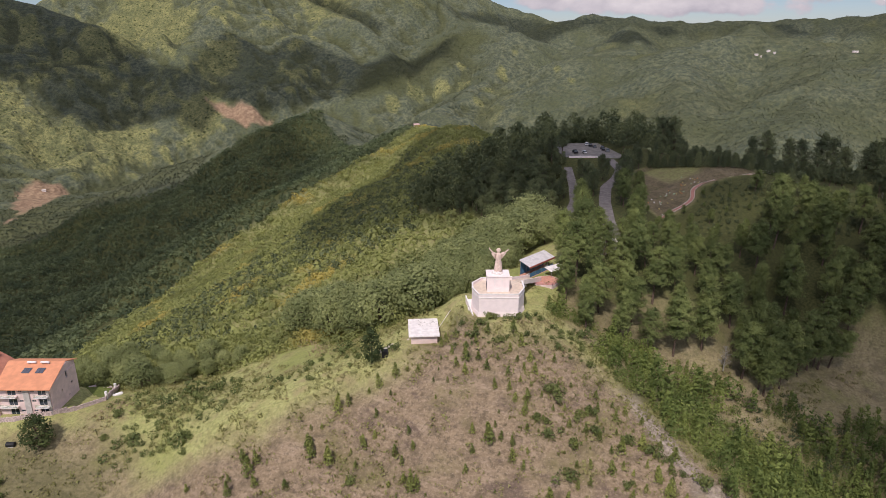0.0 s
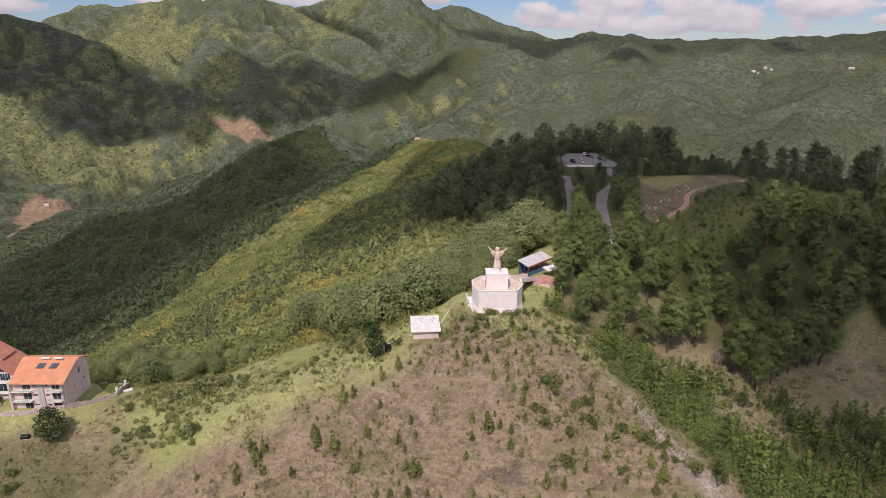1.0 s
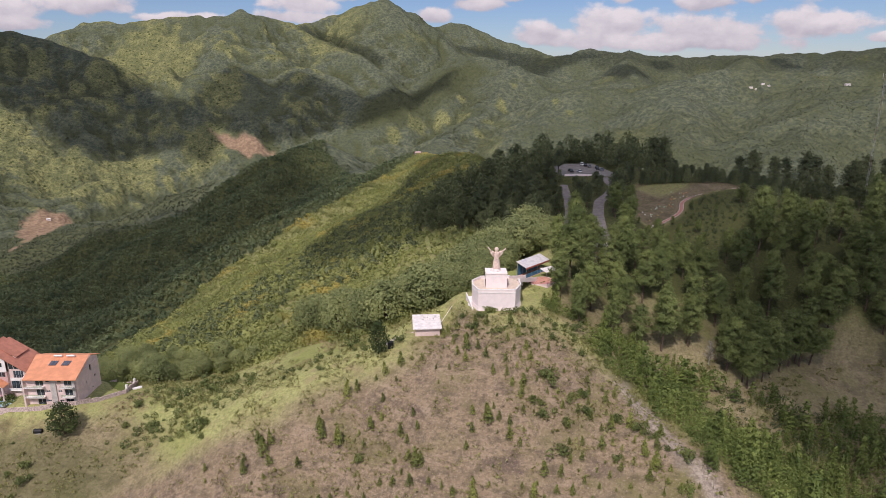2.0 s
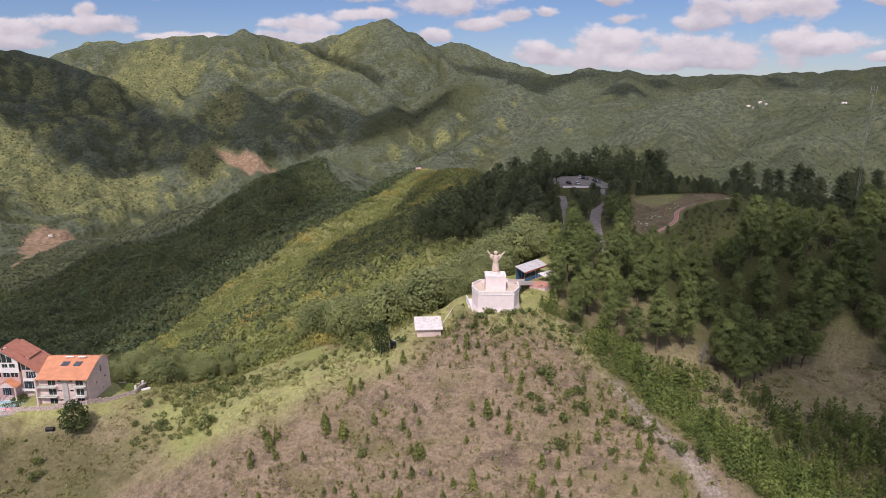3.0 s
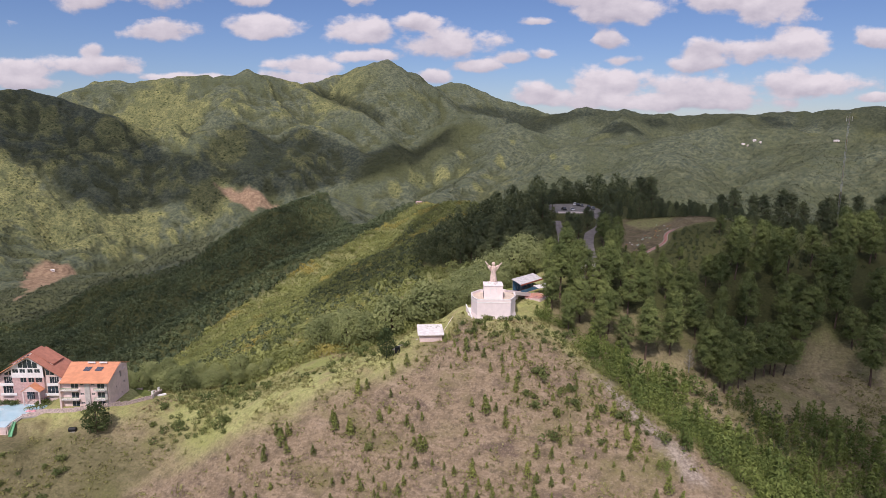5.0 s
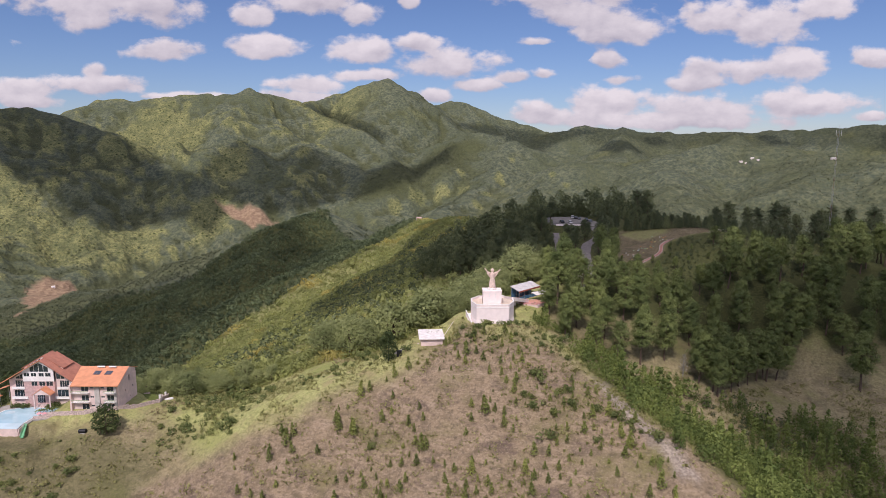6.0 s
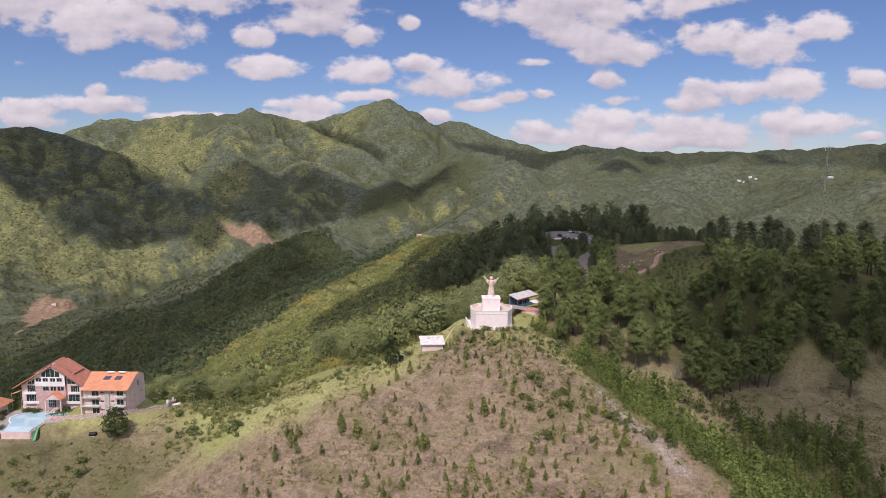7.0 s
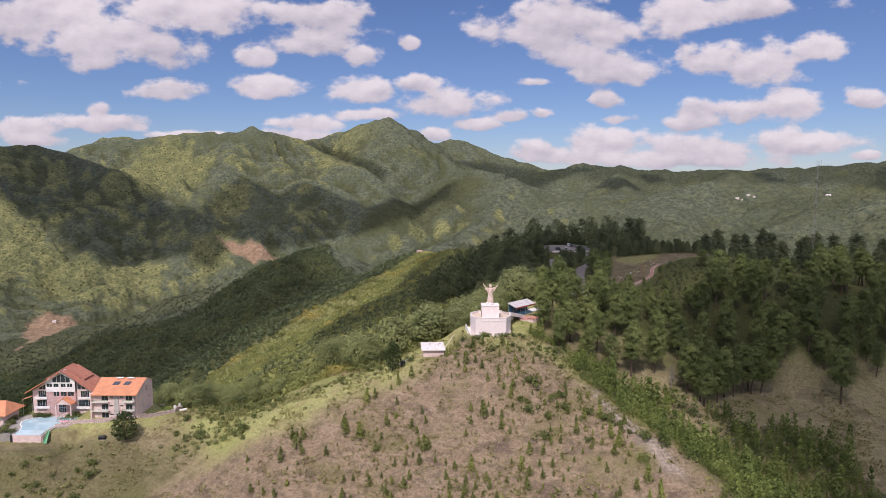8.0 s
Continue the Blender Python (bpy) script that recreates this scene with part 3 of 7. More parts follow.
def covers(x, y):
    """How much of each cover lies at x, y: dry grass, woodland floor, meadow, bare earth, far scrub."""
    r = np.hypot(x, y + 70)
    n8, n30, n200 = swell(x, y, 9, 51, 3), swell(x, y, 34, 52, 3), swell(x, y, 230, 53, 4)
    dry = ramp(inside(DRY, x, y) + 8 * n30 + 3 * n8, -6, 8)
    dry = np.maximum(dry, ramp(inside(BARE, x, y) + 5 * n8, -3, 5) * 0.6)
    dry = np.maximum(dry, 0.8 * ramp(inside([(-175, 172), (-112, 178), (-84, 156), (-110, 120), (-150, 90), (-260, 120)], x, y) + 8 * n30, -6, 8))
    dry = np.maximum(dry, 0.7 * ramp(inside([(40, 202), (45, 176), (62, 180), (76, 184), (90, 180), (100, 170), (112, 174), (140, 166), (175, 148), (240, 168), (220, 206), (190, 208), (150, 214), (118, 200), (92, 206), (60, 200)], x, y) + 3 * n8 + 3 * n30, -3, 5))
    wood = ramp(inside(PINES, x, y) + 5 * n30 + 2 * n8, -3, 8) * (1 - 0.6 * ramp(inside(GARDEN, x, y), -3, 2)) * (1 - 0.8 * ramp(inside(BARE, x, y) + 3 * n8, -4, 3))
    wood = np.maximum(wood, ramp(inside(SLOPE, x, y) + 20 * n200, -15, 30))
    wood = np.maximum(wood, 0.7 * ramp(inside(THICKET, x, y) + 5 * n8, 0, 7))
    wood = np.maximum(wood, 0.6 * ramp(inside(VALLEY, x, y) + 60 * n200 + 20 * n30, -40, 60))
    wood = np.maximum(wood, 0.65 * ramp(inside(WOODED, x, y) + 25 * n30, -20, 40))
    wood = np.maximum(wood, 0.35 * ramp(x, 300, 700) * ramp(y, 1300, 1900) * ramp(n200, -0.3, 0.2))
    litter = ramp(inside(LITTER, x, y) + 4 * n8 + 3 * n30, -4, 5)
    dry = np.maximum(dry, litter * (0.72 + 0.2 * n30))
    wood = wood * (1 - 0.6 * litter)
    back = ramp(inside(BACK, x, y) + 12 * n30, -10, 15)
    wood = np.maximum(wood, back * (0.22 + 0.3 * ramp(n200, -0.1, 0.35)))
    fold = folds(x, y) * ramp(r, 1700, 2300)
    wood = np.maximum(wood, 0.6 * (1 - 0.6 * ramp(x, 0, 600)) * ramp(fold + 2.5 * n30, 0.5, 6))
    far = ramp(r, 380, 800) * (1 - ramp(inside(BACK, x, y), -20, 20))
    west = ramp(-x - 0.1 * y, -150, 300) * ramp(r, 1700, 2300)
    meadow = west * ramp(n200 + 0.5 * swell(x, y, 700, 54, 2) - 0.04 * fold, 0.17, 0.36)
    meadow = np.maximum(meadow, (1 - west) * ramp(r, 1700, 2300) * ramp(n200, 0.40, 0.5) * 0.6)
    glade_and_sun = 0 * x
    for px, py, reach in GLADES_AND_SUN_PATCH:
        glade_and_sun = np.maximum(glade_and_sun, ramp(1.25 - np.hypot(x - px, (y - py) * 0.7) / reach + 0.6 * n30, 0.0, 0.4))
    meadow, wood = np.maximum(meadow, glade_and_sun), wood * (1 - glade_and_sun)
    meadow = np.maximum(meadow, 0.45 * back * ramp(inside(BACK, x, y), 0, 40) * ramp(y, 480, 640) * ramp(-n30, -0.1, 0.3))
    earth = ramp(inside(SCAR, x, y) + 16 * n30, -8, 12)
    earth = np.maximum(earth, ramp(inside(SLIP, x, y) + 14 * n30, -10, 10))
    earth = np.maximum(earth, 0.8 * ramp(16 - np.hypot(x + 40, y - 1090) + 6 * n30, -4, 6))
    scree = 0.8 * ramp(inside(SCREE, x, y) + 2.0 * n8 + 1.2 * swell(x, y, 2.5, 57, 2), -2.6, 1.4)
    garden = ramp(inside(GARDEN, x, y), -4, 2) * (1 - 0.8 * ramp(inside([(112, 318), (128, 320), (130, 334), (114, 346), (104, 340)], x, y) + 2 * n8, -2, 3))
    dry = np.maximum(dry, garden)
    # woodland floor colour mixed into the garden bed, darkening it for cloud shade
    wood = np.maximum(wood * (1 - garden), 0.4 * garden)
    wood = np.maximum(wood, 0.55 * ramp(inside([(-175, 170), (-120, 174), (-100, 160), (-110, 130), (-150, 90), (-260, 120)], x, y) + 6 * n30 + 3 * n8, -4, 10))
    return {"dry": dry, "wood": wood * (1 - earth), "meadow": meadow * (1 - wood), "earth": earth, "far": far, "scree": scree}


def build_ground():
    """One sheet on rings round the valley's mouth, finer in the wedge that is looked at."""
    rings = np.concatenate([np.geomspace(0.6, 90, 14)[:-1], np.geomspace(90, 4940, 600)])
    az = np.radians(np.concatenate([np.linspace(-44, 44, 521), np.linspace(44, 316, 61)[1:-1]]))
    a, r = np.meshgrid(az, rings)
    x, y = r * np.sin(a), -70 + r * np.cos(a)
    x, y = np.append(x.ravel(), 0), np.append(y.ravel(), -70)
    z = land(x, y)
    n, k = len(az), len(rings)
    i, j = np.meshgrid(np.arange(k - 1), np.arange(n), indexing="ij")
    j2 = (j + 1) % n
    quads = np.stack([(i + 1) * n + j, (i + 1) * n + j2, i * n + j2, i * n + j], -1).reshape(-1, 4)
    me = fill_mesh("ground", np.stack([x, y, z], -1), quads, [GROUND], True)
    for name, value in covers(x, y).items():
        me.attributes.new(name, "FLOAT", "POINT").data.foreach_set("value", value.astype(np.float32))
    tagged(new("ground", me), "steep green and dry brown mountain slopes with grass and scrub", "ground", kind="structure")


build_ground()


# ---- plants ----
def triangles(rng, points, normals, size, long=1.0):
    """Leafy scraps: one triangle at each point, turned by chance round a normal. Returns n x 3 x 3."""
    n = len(points)
    normals = normals / (np.linalg.norm(normals, axis=1, keepdims=True) + 1e-9)
    side = np.cross(normals, rng.normal(size=(n, 3)))
    side /= np.linalg.norm(side, axis=1, keepdims=True) + 1e-9
    other = np.cross(normals, side)
    size = np.broadcast_to(np.asarray(size, float), (n,))[:, None] * rng.uniform(0.7, 1.35, (n, 1))
    corners = [points + size * (long * math.cos(t) * side + math.sin(t) * other / long) for t in (0.0, 2.2, 4.1)]
    return np.stack(corners, 1)


def ball(rng, n, centre, radii, size, loose=0.7, long=1.0, up=0.35):
    """Scraps over a lumpy ball."""
    d = rng.normal(size=(n, 3))
    d /= np.linalg.norm(d, axis=1, keepdims=True)
    p = np.array(centre) + d * np.array(radii) * rng.uniform(0.62, 1.05, (n, 1))
    return triangles(rng, p, d + [0, 0, up] + 0.6 * loose * rng.normal(size=(n, 3)), size, long)


def tri_mesh(name, tris, material):
    return fill_mesh(name, tris.reshape(-1, 3), np.arange(len(tris) * 3).reshape(-1, 3), [material])


def wood_mesh(name, rods):
    """Tapered rods (from, to, thick, thin, sides) in one mesh."""
    verts, faces = [], []
    for a, b, ra, rb, sides in rods:
        a, b = Vector(a), Vector(b)
        turn = (b - a).to_track_quat("Z", "Y").to_matrix()
        base = len(verts)
        for c, rad in ((a, ra), (b, rb)):
            verts += [tuple(c + turn @ Vector((rad * math.cos(2 * math.pi * k / sides), rad * math.sin(2 * math.pi * k / sides), 0))) for k in range(sides)]
        faces += [(base + k, base + (k + 1) % sides, base + sides + (k + 1) % sides, base + sides + k) for k in range(sides)]
    return fill_mesh(name, np.array(verts), np.array(faces), [BARK])


def grow(name, trunk, crown, label, category, group):
    root = new(name)
    for kind, me in (("trunk", trunk), ("crown", crown)):
        new(kind, me).parent = root
    return tagged(root, label, category, group)


def pine_meshes(seed, leaf=PINE_LEAF, scraps=60, size=0.165, low=0.0):
    """A pine 12 m high: bare lower trunk, limbs that end in flat needle clumps, an open rounded crown."""
    rng = np.random.default_rng(seed)
    lean = rng.normal(size=2) * 0.25
    rods, tris = [], []
    low = low or rng.uniform(0.26, 0.42)
    levels = np.linspace(0, 11.6, 6)
    bend = lambda f: (lean[0] * f * f * 3, lean[1] * f * f * 3)
    spine = [(*bend(h / 12), h - 0.6 * (k == 0)) for k, h in enumerate(levels)]
    for k in range(5):
        rods.append((spine[k], spine[k + 1], 0.24 - 0.042 * k, 0.24 - 0.042 * (k + 1), 7))

    def spray(a, b, loose):
        """Needles along the outer part of a limb."""
        g = 1.08 - 0.75 * rng.random((scraps, 1)) ** 1.6
        p = a + (b - a) * g + rng.normal(size=(scraps, 3)) * [loose, loose, 0.7 * loose]
        tris.append(triangles(rng, p, p - a + [0, 0, 0.8] + rng.normal(size=(scraps, 3)) * 0.9, size, 1.8))

    wide, count = rng.uniform(2.3, 3.1), 84
    for k in range(count):
        f = (k + rng.uniform(0, 0.9)) / count
        a = k * 2.4 + rng.uniform(-0.6, 0.6)
        reach = wide * (0.25 + 0.75 * math.sin(math.pi * (0.22 + 0.73 * f)) ** 0.8) * rng.uniform(0.55, 1.12)
        h = 12 * (low + (0.98 - low) * f)
        base = np.array([*bend(h / 12), h - 0.5])
        tip = base + [reach * math.cos(a), reach * math.sin(a), reach * rng.uniform(0.05, 0.4)]
        rods.append((tuple(base), tuple(tip), 0.06, 0.02, 4))
        r = rng.uniform(0.45, 0.85) * (1.1 - 0.3 * f)
        spray(base, tip, 0.55 * r)
    tris.append(ball(rng, scraps, (*bend(1.0), 11.6), (0.6, 0.6, 0.8), size, 0.4, 1.45))
    return wood_mesh("trunk", rods), tri_mesh("crown", np.concatenate(tris), leaf)


def broad_meshes(seed):
    """A spreading leafy tree 8 m high, its dome made of many boughs."""
    rng = np.random.default_rng(seed)
    rods, tris = [((0, 0, -0.6), (0.1, 0.05, 2.6), 0.24, 0.17, 7)], []
    for k in range(64):
        f = (k + 0.5) / 64
        a, reach = k * 2.4 + rng.uniform(-0.3, 0.3), 3.0 * math.sqrt(1 - (f * 0.97) ** 2) * rng.uniform(0.6, 1.08)
        tip = np.array([reach * math.cos(a), reach * math.sin(a), 2.4 + 4.6 * f + rng.normal() * 0.25])
        rods.append(((0.1, 0.05, 1.8 + 2.4 * f), tuple(tip), 0.09, 0.03, 5))
        p = tip + rng.normal(size=(70, 3)) * [0.6, 0.6, 0.45]
        tris.append(triangles(rng, p, p - [0, 0, 3.0] + rng.normal(size=(70, 3)) * 1.6, 0.19))
    return wood_mesh("trunk", rods), tri_mesh("crown", np.concatenate(tris), BROAD_LEAF)


def cone_meshes(seed):
    """A dense young conifer 7 m high, leafy to the ground."""
    rng = np.random.default_rng(900 + seed)
    tris = []
    for k in range(60):
        f = (k + 0.5) / 60
        a, reach = k * 2.4, 2.6 * (1 - f) ** 0.7 * rng.uniform(0.75, 1.1)
        p = np.array([reach * math.cos(a), reach * math.sin(a), 0.4 + 6.4 * f]) * [0.8, 0.8, 1] + rng.normal(size=(46, 3)) * [0.45, 0.45, 0.28]
        tris.append(triangles(rng, p, p * [1, 1, 0] + [0, 0, 0.5] + rng.normal(size=(46, 3)) * 0.6, 0.2, 1.4))
    return wood_mesh("trunk", [((0, 0, -0.5), (0, 0, 6.6), 0.16, 0.03, 6)]), tri_mesh("crown", np.concatenate(tris), FOREST_LEAF)


def young_meshes(seed):
    """A young planted pine 2 m high."""
    rng = np.random.default_rng(seed)
    tris = []
    for k in range(9):
        f = k / 8
        tris.append(ball(rng, 20, (rng.normal() * 0.05, rng.normal() * 0.05, 0.25 + 1.75 * f), (0.72 - 0.58 * f, 0.72 - 0.58 * f, 0.26), 0.14, 0.7, 1.4))
    return wood_mesh("trunk", [((0, 0, -0.3), (0, 0, 1.9), 0.04, 0.01, 5)]), tri_mesh("crown", np.concatenate(tris), YOUNG_LEAF)


def bush_meshes(seed):
    """A low rounded bush 1.6 m across."""
    rng = np.random.default_rng(seed)
    tris, rods = [], []
    for k in range(6):
        c = rng.normal(size=3) * [0.38, 0.38, 0.12] + [0, 0, 0.55]
        rods.append(((0, 0, -0.2), tuple(c), 0.03, 0.012, 4))
        tris.append(ball(rng, 40, c, (0.5, 0.5, 0.42), 0.125, 0.9))
    return wood_mesh("trunk", rods), tri_mesh("crown", np.concatenate(tris), BUSH_LEAF)


def scatter(rng, outline, spacing, tries=60000, keep=None, taken=()):
    """Points in an outline, at least a spacing apart."""
    pts = np.array(outline)
    lo, hi = pts.min(0), pts.max(0)
    p = lo + (hi - lo) * rng.random((tries, 2))
    p = p[inside(outline, p[:, 0], p[:, 1]) > 0]
    if keep is not None:
        p = p[keep(p[:, 0], p[:, 1])]
    cells, out = {}, []
    for x, y in taken:
        cells.setdefault((int(x // spacing), int(y // spacing)), []).append((x, y))
    for x, y in p.tolist():
        i, j = int(x // spacing), int(y // spacing)
        near = (q for a in (-1, 0, 1) for b in (-1, 0, 1) for q in cells.get((i + a, j + b), ()))
        if all((x - u) ** 2 + (y - v) ** 2 > spacing**2 for u, v in near):
            cells.setdefault((i, j), []).append((x, y))
            out.append((x, y))
    return np.array(out).reshape(-1, 2)


def plant(prototypes, spots, sizes, rng):
    """Copies of the first built plants at spots in plan; the first ones move there themselves."""
    z = land(spots[:, 0], spots[:, 1])
    for k, ((x, y), h, s) in enumerate(zip(spots.tolist(), z.tolist(), sizes)):
        m = pose(x, y, h, rng.normal() * 2.5, rng.normal() * 2.5, rng.uniform(0, 360))
        ob = prototypes[k] if k < len(prototypes) else copy_thing(prototypes[k % len(prototypes)], m)
        wide = s * rng.uniform(0.85, 1.15)
        ob.matrix_basis = m @ Matrix.Diagonal((wide, wide, s, 1))


def stuff(name, templates, spots, sizes, material, label, category, rng, sink=0.0, squash=1.0):
    """Many leafy crowns in one mesh."""
    z = land(spots[:, 0], spots[:, 1]) - sink
    n, each = len(spots), templates.shape[1]
    t = templates[rng.integers(0, len(templates), n)].reshape(n, -1, 3)
    a = rng.uniform(0, 2 * math.pi, n)
    c, s = np.cos(a)[:, None], np.sin(a)[:, None]
    size = np.asarray(sizes, float)[:, None]
    x = (t[..., 0] * c - t[..., 1] * s) * size + spots[:, :1]
    y = (t[..., 0] * s + t[..., 1] * c) * size + spots[:, 1:]
    h = t[..., 2] * size * squash * rng.uniform(0.8, 1.25, (n, 1)) + z[:, None]
    tris = np.stack([x, y, h], -1).reshape(-1, 3, 3)
    return tagged(new(name, tri_mesh(name, tris, material)), label, category, kind="stuff")


def clear(x, y):
    """Where neither roads, yards nor buildings are."""
    ok = np.ones(x.shape, bool)
    for half, _, line in BENCHES:
        ok &= along(line, x, y)[0] > half + 1.8
    for px, py, hx, hy, *_ in PADS:
        ok &= (abs(x - px) > hx + 1) | (abs(y - py) > hy + 1)
    verge = [(90, 340), (102, 344), (106, 386), (70, 386), (70, 370), (86, 352)]
    ok &= inside(verge, x, y) < 0
    return ok & (inside(GARDEN, x, y) < -1) & (inside([(-178, 168), (-116, 168), (-110, 196), (-122, 204), (-178, 204)], x, y) < 0)


# trees that stand low before the car park and behind the garden
FOREGROUND = [(56, 322), (108, 322), (112, 396), (56, 396)]
BEHIND = [(106, 344), (170, 296), (240, 318), (225, 352), (182, 384), (150, 420), (112, 400)]


def build_plants():
    rng = np.random.default_rng(7)
    below = [(78, 238), (112, 240), (140, 268), (186, 296), (150, 312), (122, 306), (100, 290), (88, 280)]
    open_ground = lambda x, y: clear(x, y) & ((inside(below, x, y) < 0) | (y < 290) | (swell(x, y, 14, 91, 2) > 0.05)) & (inside(BARE, x, y) < 1.5 * swell(x, y, 12, 61, 2) - 1)
    # pines: the ones that the camera passes nearest stand singly, the rest as woodland
    edge_trees = [(45, 187), (52, 201), (63, 210), (74, 213), (79, 204), (87, 198), (100, 199), (103, 188), (132, 205), (137, 207), (47, 194), (41, 201), (104, 186), (111, 190), (121, 198), (131, 206), (109, 193), (98, 190), (116, 195), (127, 203), (170, 203)]
    spots = scatter(rng, PINES, 8.2, keep=open_ground, taken=edge_trees)
    order = np.argsort(np.hypot(spots[:, 0] - 60, spots[:, 1] - 150))
    spots = spots[order]
    lawn = [(140, 300), (160, 304), (206, 298), (200, 284), (165, 282)]
    spots = spots[(inside(lawn, spots[:, 0], spots[:, 1]) < 0) & ((spots[:, 0] < 140) | (rng.random(len(spots)) < 0.72))]
    near, rest = spots[:290], spots[290:]
    first = [grow("pine_tree", *pine_meshes(k), "tall green pine with a bare lower trunk on the slope", "tree", "pines on the hillside") for k in range(6)]
    low = np.where(inside(below, near[:, 0], near[:, 1]) > 0, np.where(near[:, 0] > 136, 0.62, np.where(near[:, 1] > 276, 0.2, np.where(near[:, 1] > 260, 0.34, 0.66))), 1.0)
    beside = np.minimum(along(BENCHES[0][2], near[:, 0], near[:, 1])[0], along(BENCHES[1][2], near[:, 0], near[:, 1])[0])
    low *= np.where(beside < 15, 0.74, 1.0) * np.where(inside(FOREGROUND, near[:, 0], near[:, 1]) > 0, 0.75, 1.0) * np.where(inside(BEHIND, near[:, 0], near[:, 1]) > 0, 0.45, 1.0)
    tall = rng.uniform(1.25, 1.9, len(near)) * low
    # hilltop pines: a darker green leaf, some cloud shade put into its colour
    darkened = near[:, 1] > 296
    plant(first, near[~darkened], tall[~darkened], rng)
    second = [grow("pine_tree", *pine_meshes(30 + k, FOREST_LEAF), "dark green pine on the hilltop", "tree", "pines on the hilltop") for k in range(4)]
    plant(second, near[darkened], tall[darkened], rng)
    row = np.array([(110 + 3.4 * k, 347 - 2.7 * k) for k in range(17)], float) + rng.normal(size=(17, 2)) * 0.7
    hedge = [grow("conifer", *cone_meshes(k), "dark green young conifer in the row behind the garden", "conifer", "row of conifers behind the garden") for k in range(3)]
    plant(hedge, row, rng.uniform(0.85, 1.15, 17), rng)
    # tall trees that stand out along the skyline
    tops = np.array([(128, 379), (135.5, 380.5), (184, 371), (178, 374), (193, 362), (204, 352), (211, 350), (198, 356), (222, 356), (230, 350), (238, 358), (246, 364), (256, 356), (266, 350), (278, 342), (290, 338), (302, 334)], float)
    reach = np.array([35.5, 35.5, 28.5, 25, 26, 30.5, 28, 26, 22, 23, 25, 27, 26, 27, 25, 26, 25]) - land(tops[:, 0], tops[:, 1])
    third = [grow("pine_tree", *pine_meshes(70 + k, FOREST_LEAF, low=0.1), "dark green pine on the skyline, leafy to the ground", "tree", "pines on the hilltop") for k in range(3)]
    plant(third, tops, np.clip(reach / 12, 0.9, 2.3), rng)
    plant([copy_thing(first[k], Matrix()) for k in range(6)], np.array(edge_trees, float), np.append(rng.uniform(1.3, 1.85, len(edge_trees) - 1), 2.1), rng)
    forms = []
    for k in range(6):
        r2 = np.random.default_rng(100 + k)
        wide = r2.uniform(0.85, 1.15)
        tufts = [(k * 2.4, 3.0 + 9.0 * k / 33, wide * 2.9 * math.sin(math.pi * (0.25 + 0.70 * k / 33)) ** 0.8 * r2.uniform(0.5, 1.1)) for k in range(34)]
        forms.append(np.concatenate([ball(r2, 15, (w * math.cos(a), w * math.sin(a), h), (1.05, 1.05, 0.75), 0.38, 0.6, 1.3) for a, h, w in tufts]))
    infill = scatter(rng, PINES, 5.6, keep=lambda x, y: open_ground(x, y) & (y > 345), taken=[tuple(p) for p in spots])
    rest = np.concatenate([rest, infill])
    full = np.append(rng.uniform(0.85, 1.5, len(rest) - len(infill)), rng.uniform(0.55, 1.0, len(infill)))
    # same darker leaf on the hilltop wood, cloud shade included in it
    stuff("pine_wood", np.stack(forms), rest, full * (1 + 0.25 * ((rest[:, 0] < 72) & (rest[:, 1] > 380)) + 0.3 * (rest[:, 1] > 432)) * np.where(inside(FOREGROUND, rest[:, 0], rest[:, 1]) > 0, 0.72, 1.0) * np.where(inside(BEHIND, rest[:, 0], rest[:, 1]) > 0, 0.4, 1.0), FOREST_LEAF, "dense dark green pine wood on the hilltop, cloud shade in its leaf colour", "pine wood", rng)
    # grove behind the monument
    trees = scatter(rng, GROVE, 8.6, keep=clear)
    first = [grow("leafy_tree", *broad_meshes(20 + k), "rounded light green leafy tree behind the hilltop", "tree", "leafy trees on the back slope") for k in range(4)]
    plant(first, trees, rng.uniform(1.5, 2.5, len(trees)), rng)
    edge = [(-100, 206), (-116, 214), (-134, 212), (-150, 206), (-184, 204), (-200, 196), (-215, 215), (-170, 236), (-110, 232), (-70, 224)]
    more = scatter(rng, edge, 6.5, keep=clear)[:45]
    plant([copy_thing(first[k], Matrix()) for k in range(4)], more, rng.uniform(0.75, 1.3, len(more)), rng)
    # scrub on the back slopes
    crowns = np.stack([ball(np.random.default_rng(200 + k), 46, (0, 0, 0.55), (1.0, 1.0, 0.75), 0.27, 0.7) for k in range(8)])
    rows = scatter(rng, BACK, 3.9, 190000, keep=lambda x, y: clear(x, y) & (swell(x, y, 60, 71, 3) > -0.7))
    size = rng.gamma(5.0, 0.36, len(rows)) + 0.7
    stuff("scrub", crowns, rows, size, SCRUB_LEAF, "yellow-green scrub covering the sunny mountain flank", "scrub", rng)
    # dark trees packed closer along the band of cloud shade, deepening it
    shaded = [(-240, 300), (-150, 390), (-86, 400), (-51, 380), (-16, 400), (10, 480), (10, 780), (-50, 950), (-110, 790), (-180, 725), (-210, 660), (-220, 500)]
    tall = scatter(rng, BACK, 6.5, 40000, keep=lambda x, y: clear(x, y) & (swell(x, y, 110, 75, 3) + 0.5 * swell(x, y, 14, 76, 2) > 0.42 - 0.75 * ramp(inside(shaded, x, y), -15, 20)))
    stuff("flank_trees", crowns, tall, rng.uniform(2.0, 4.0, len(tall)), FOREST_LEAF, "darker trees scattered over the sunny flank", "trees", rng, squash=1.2)
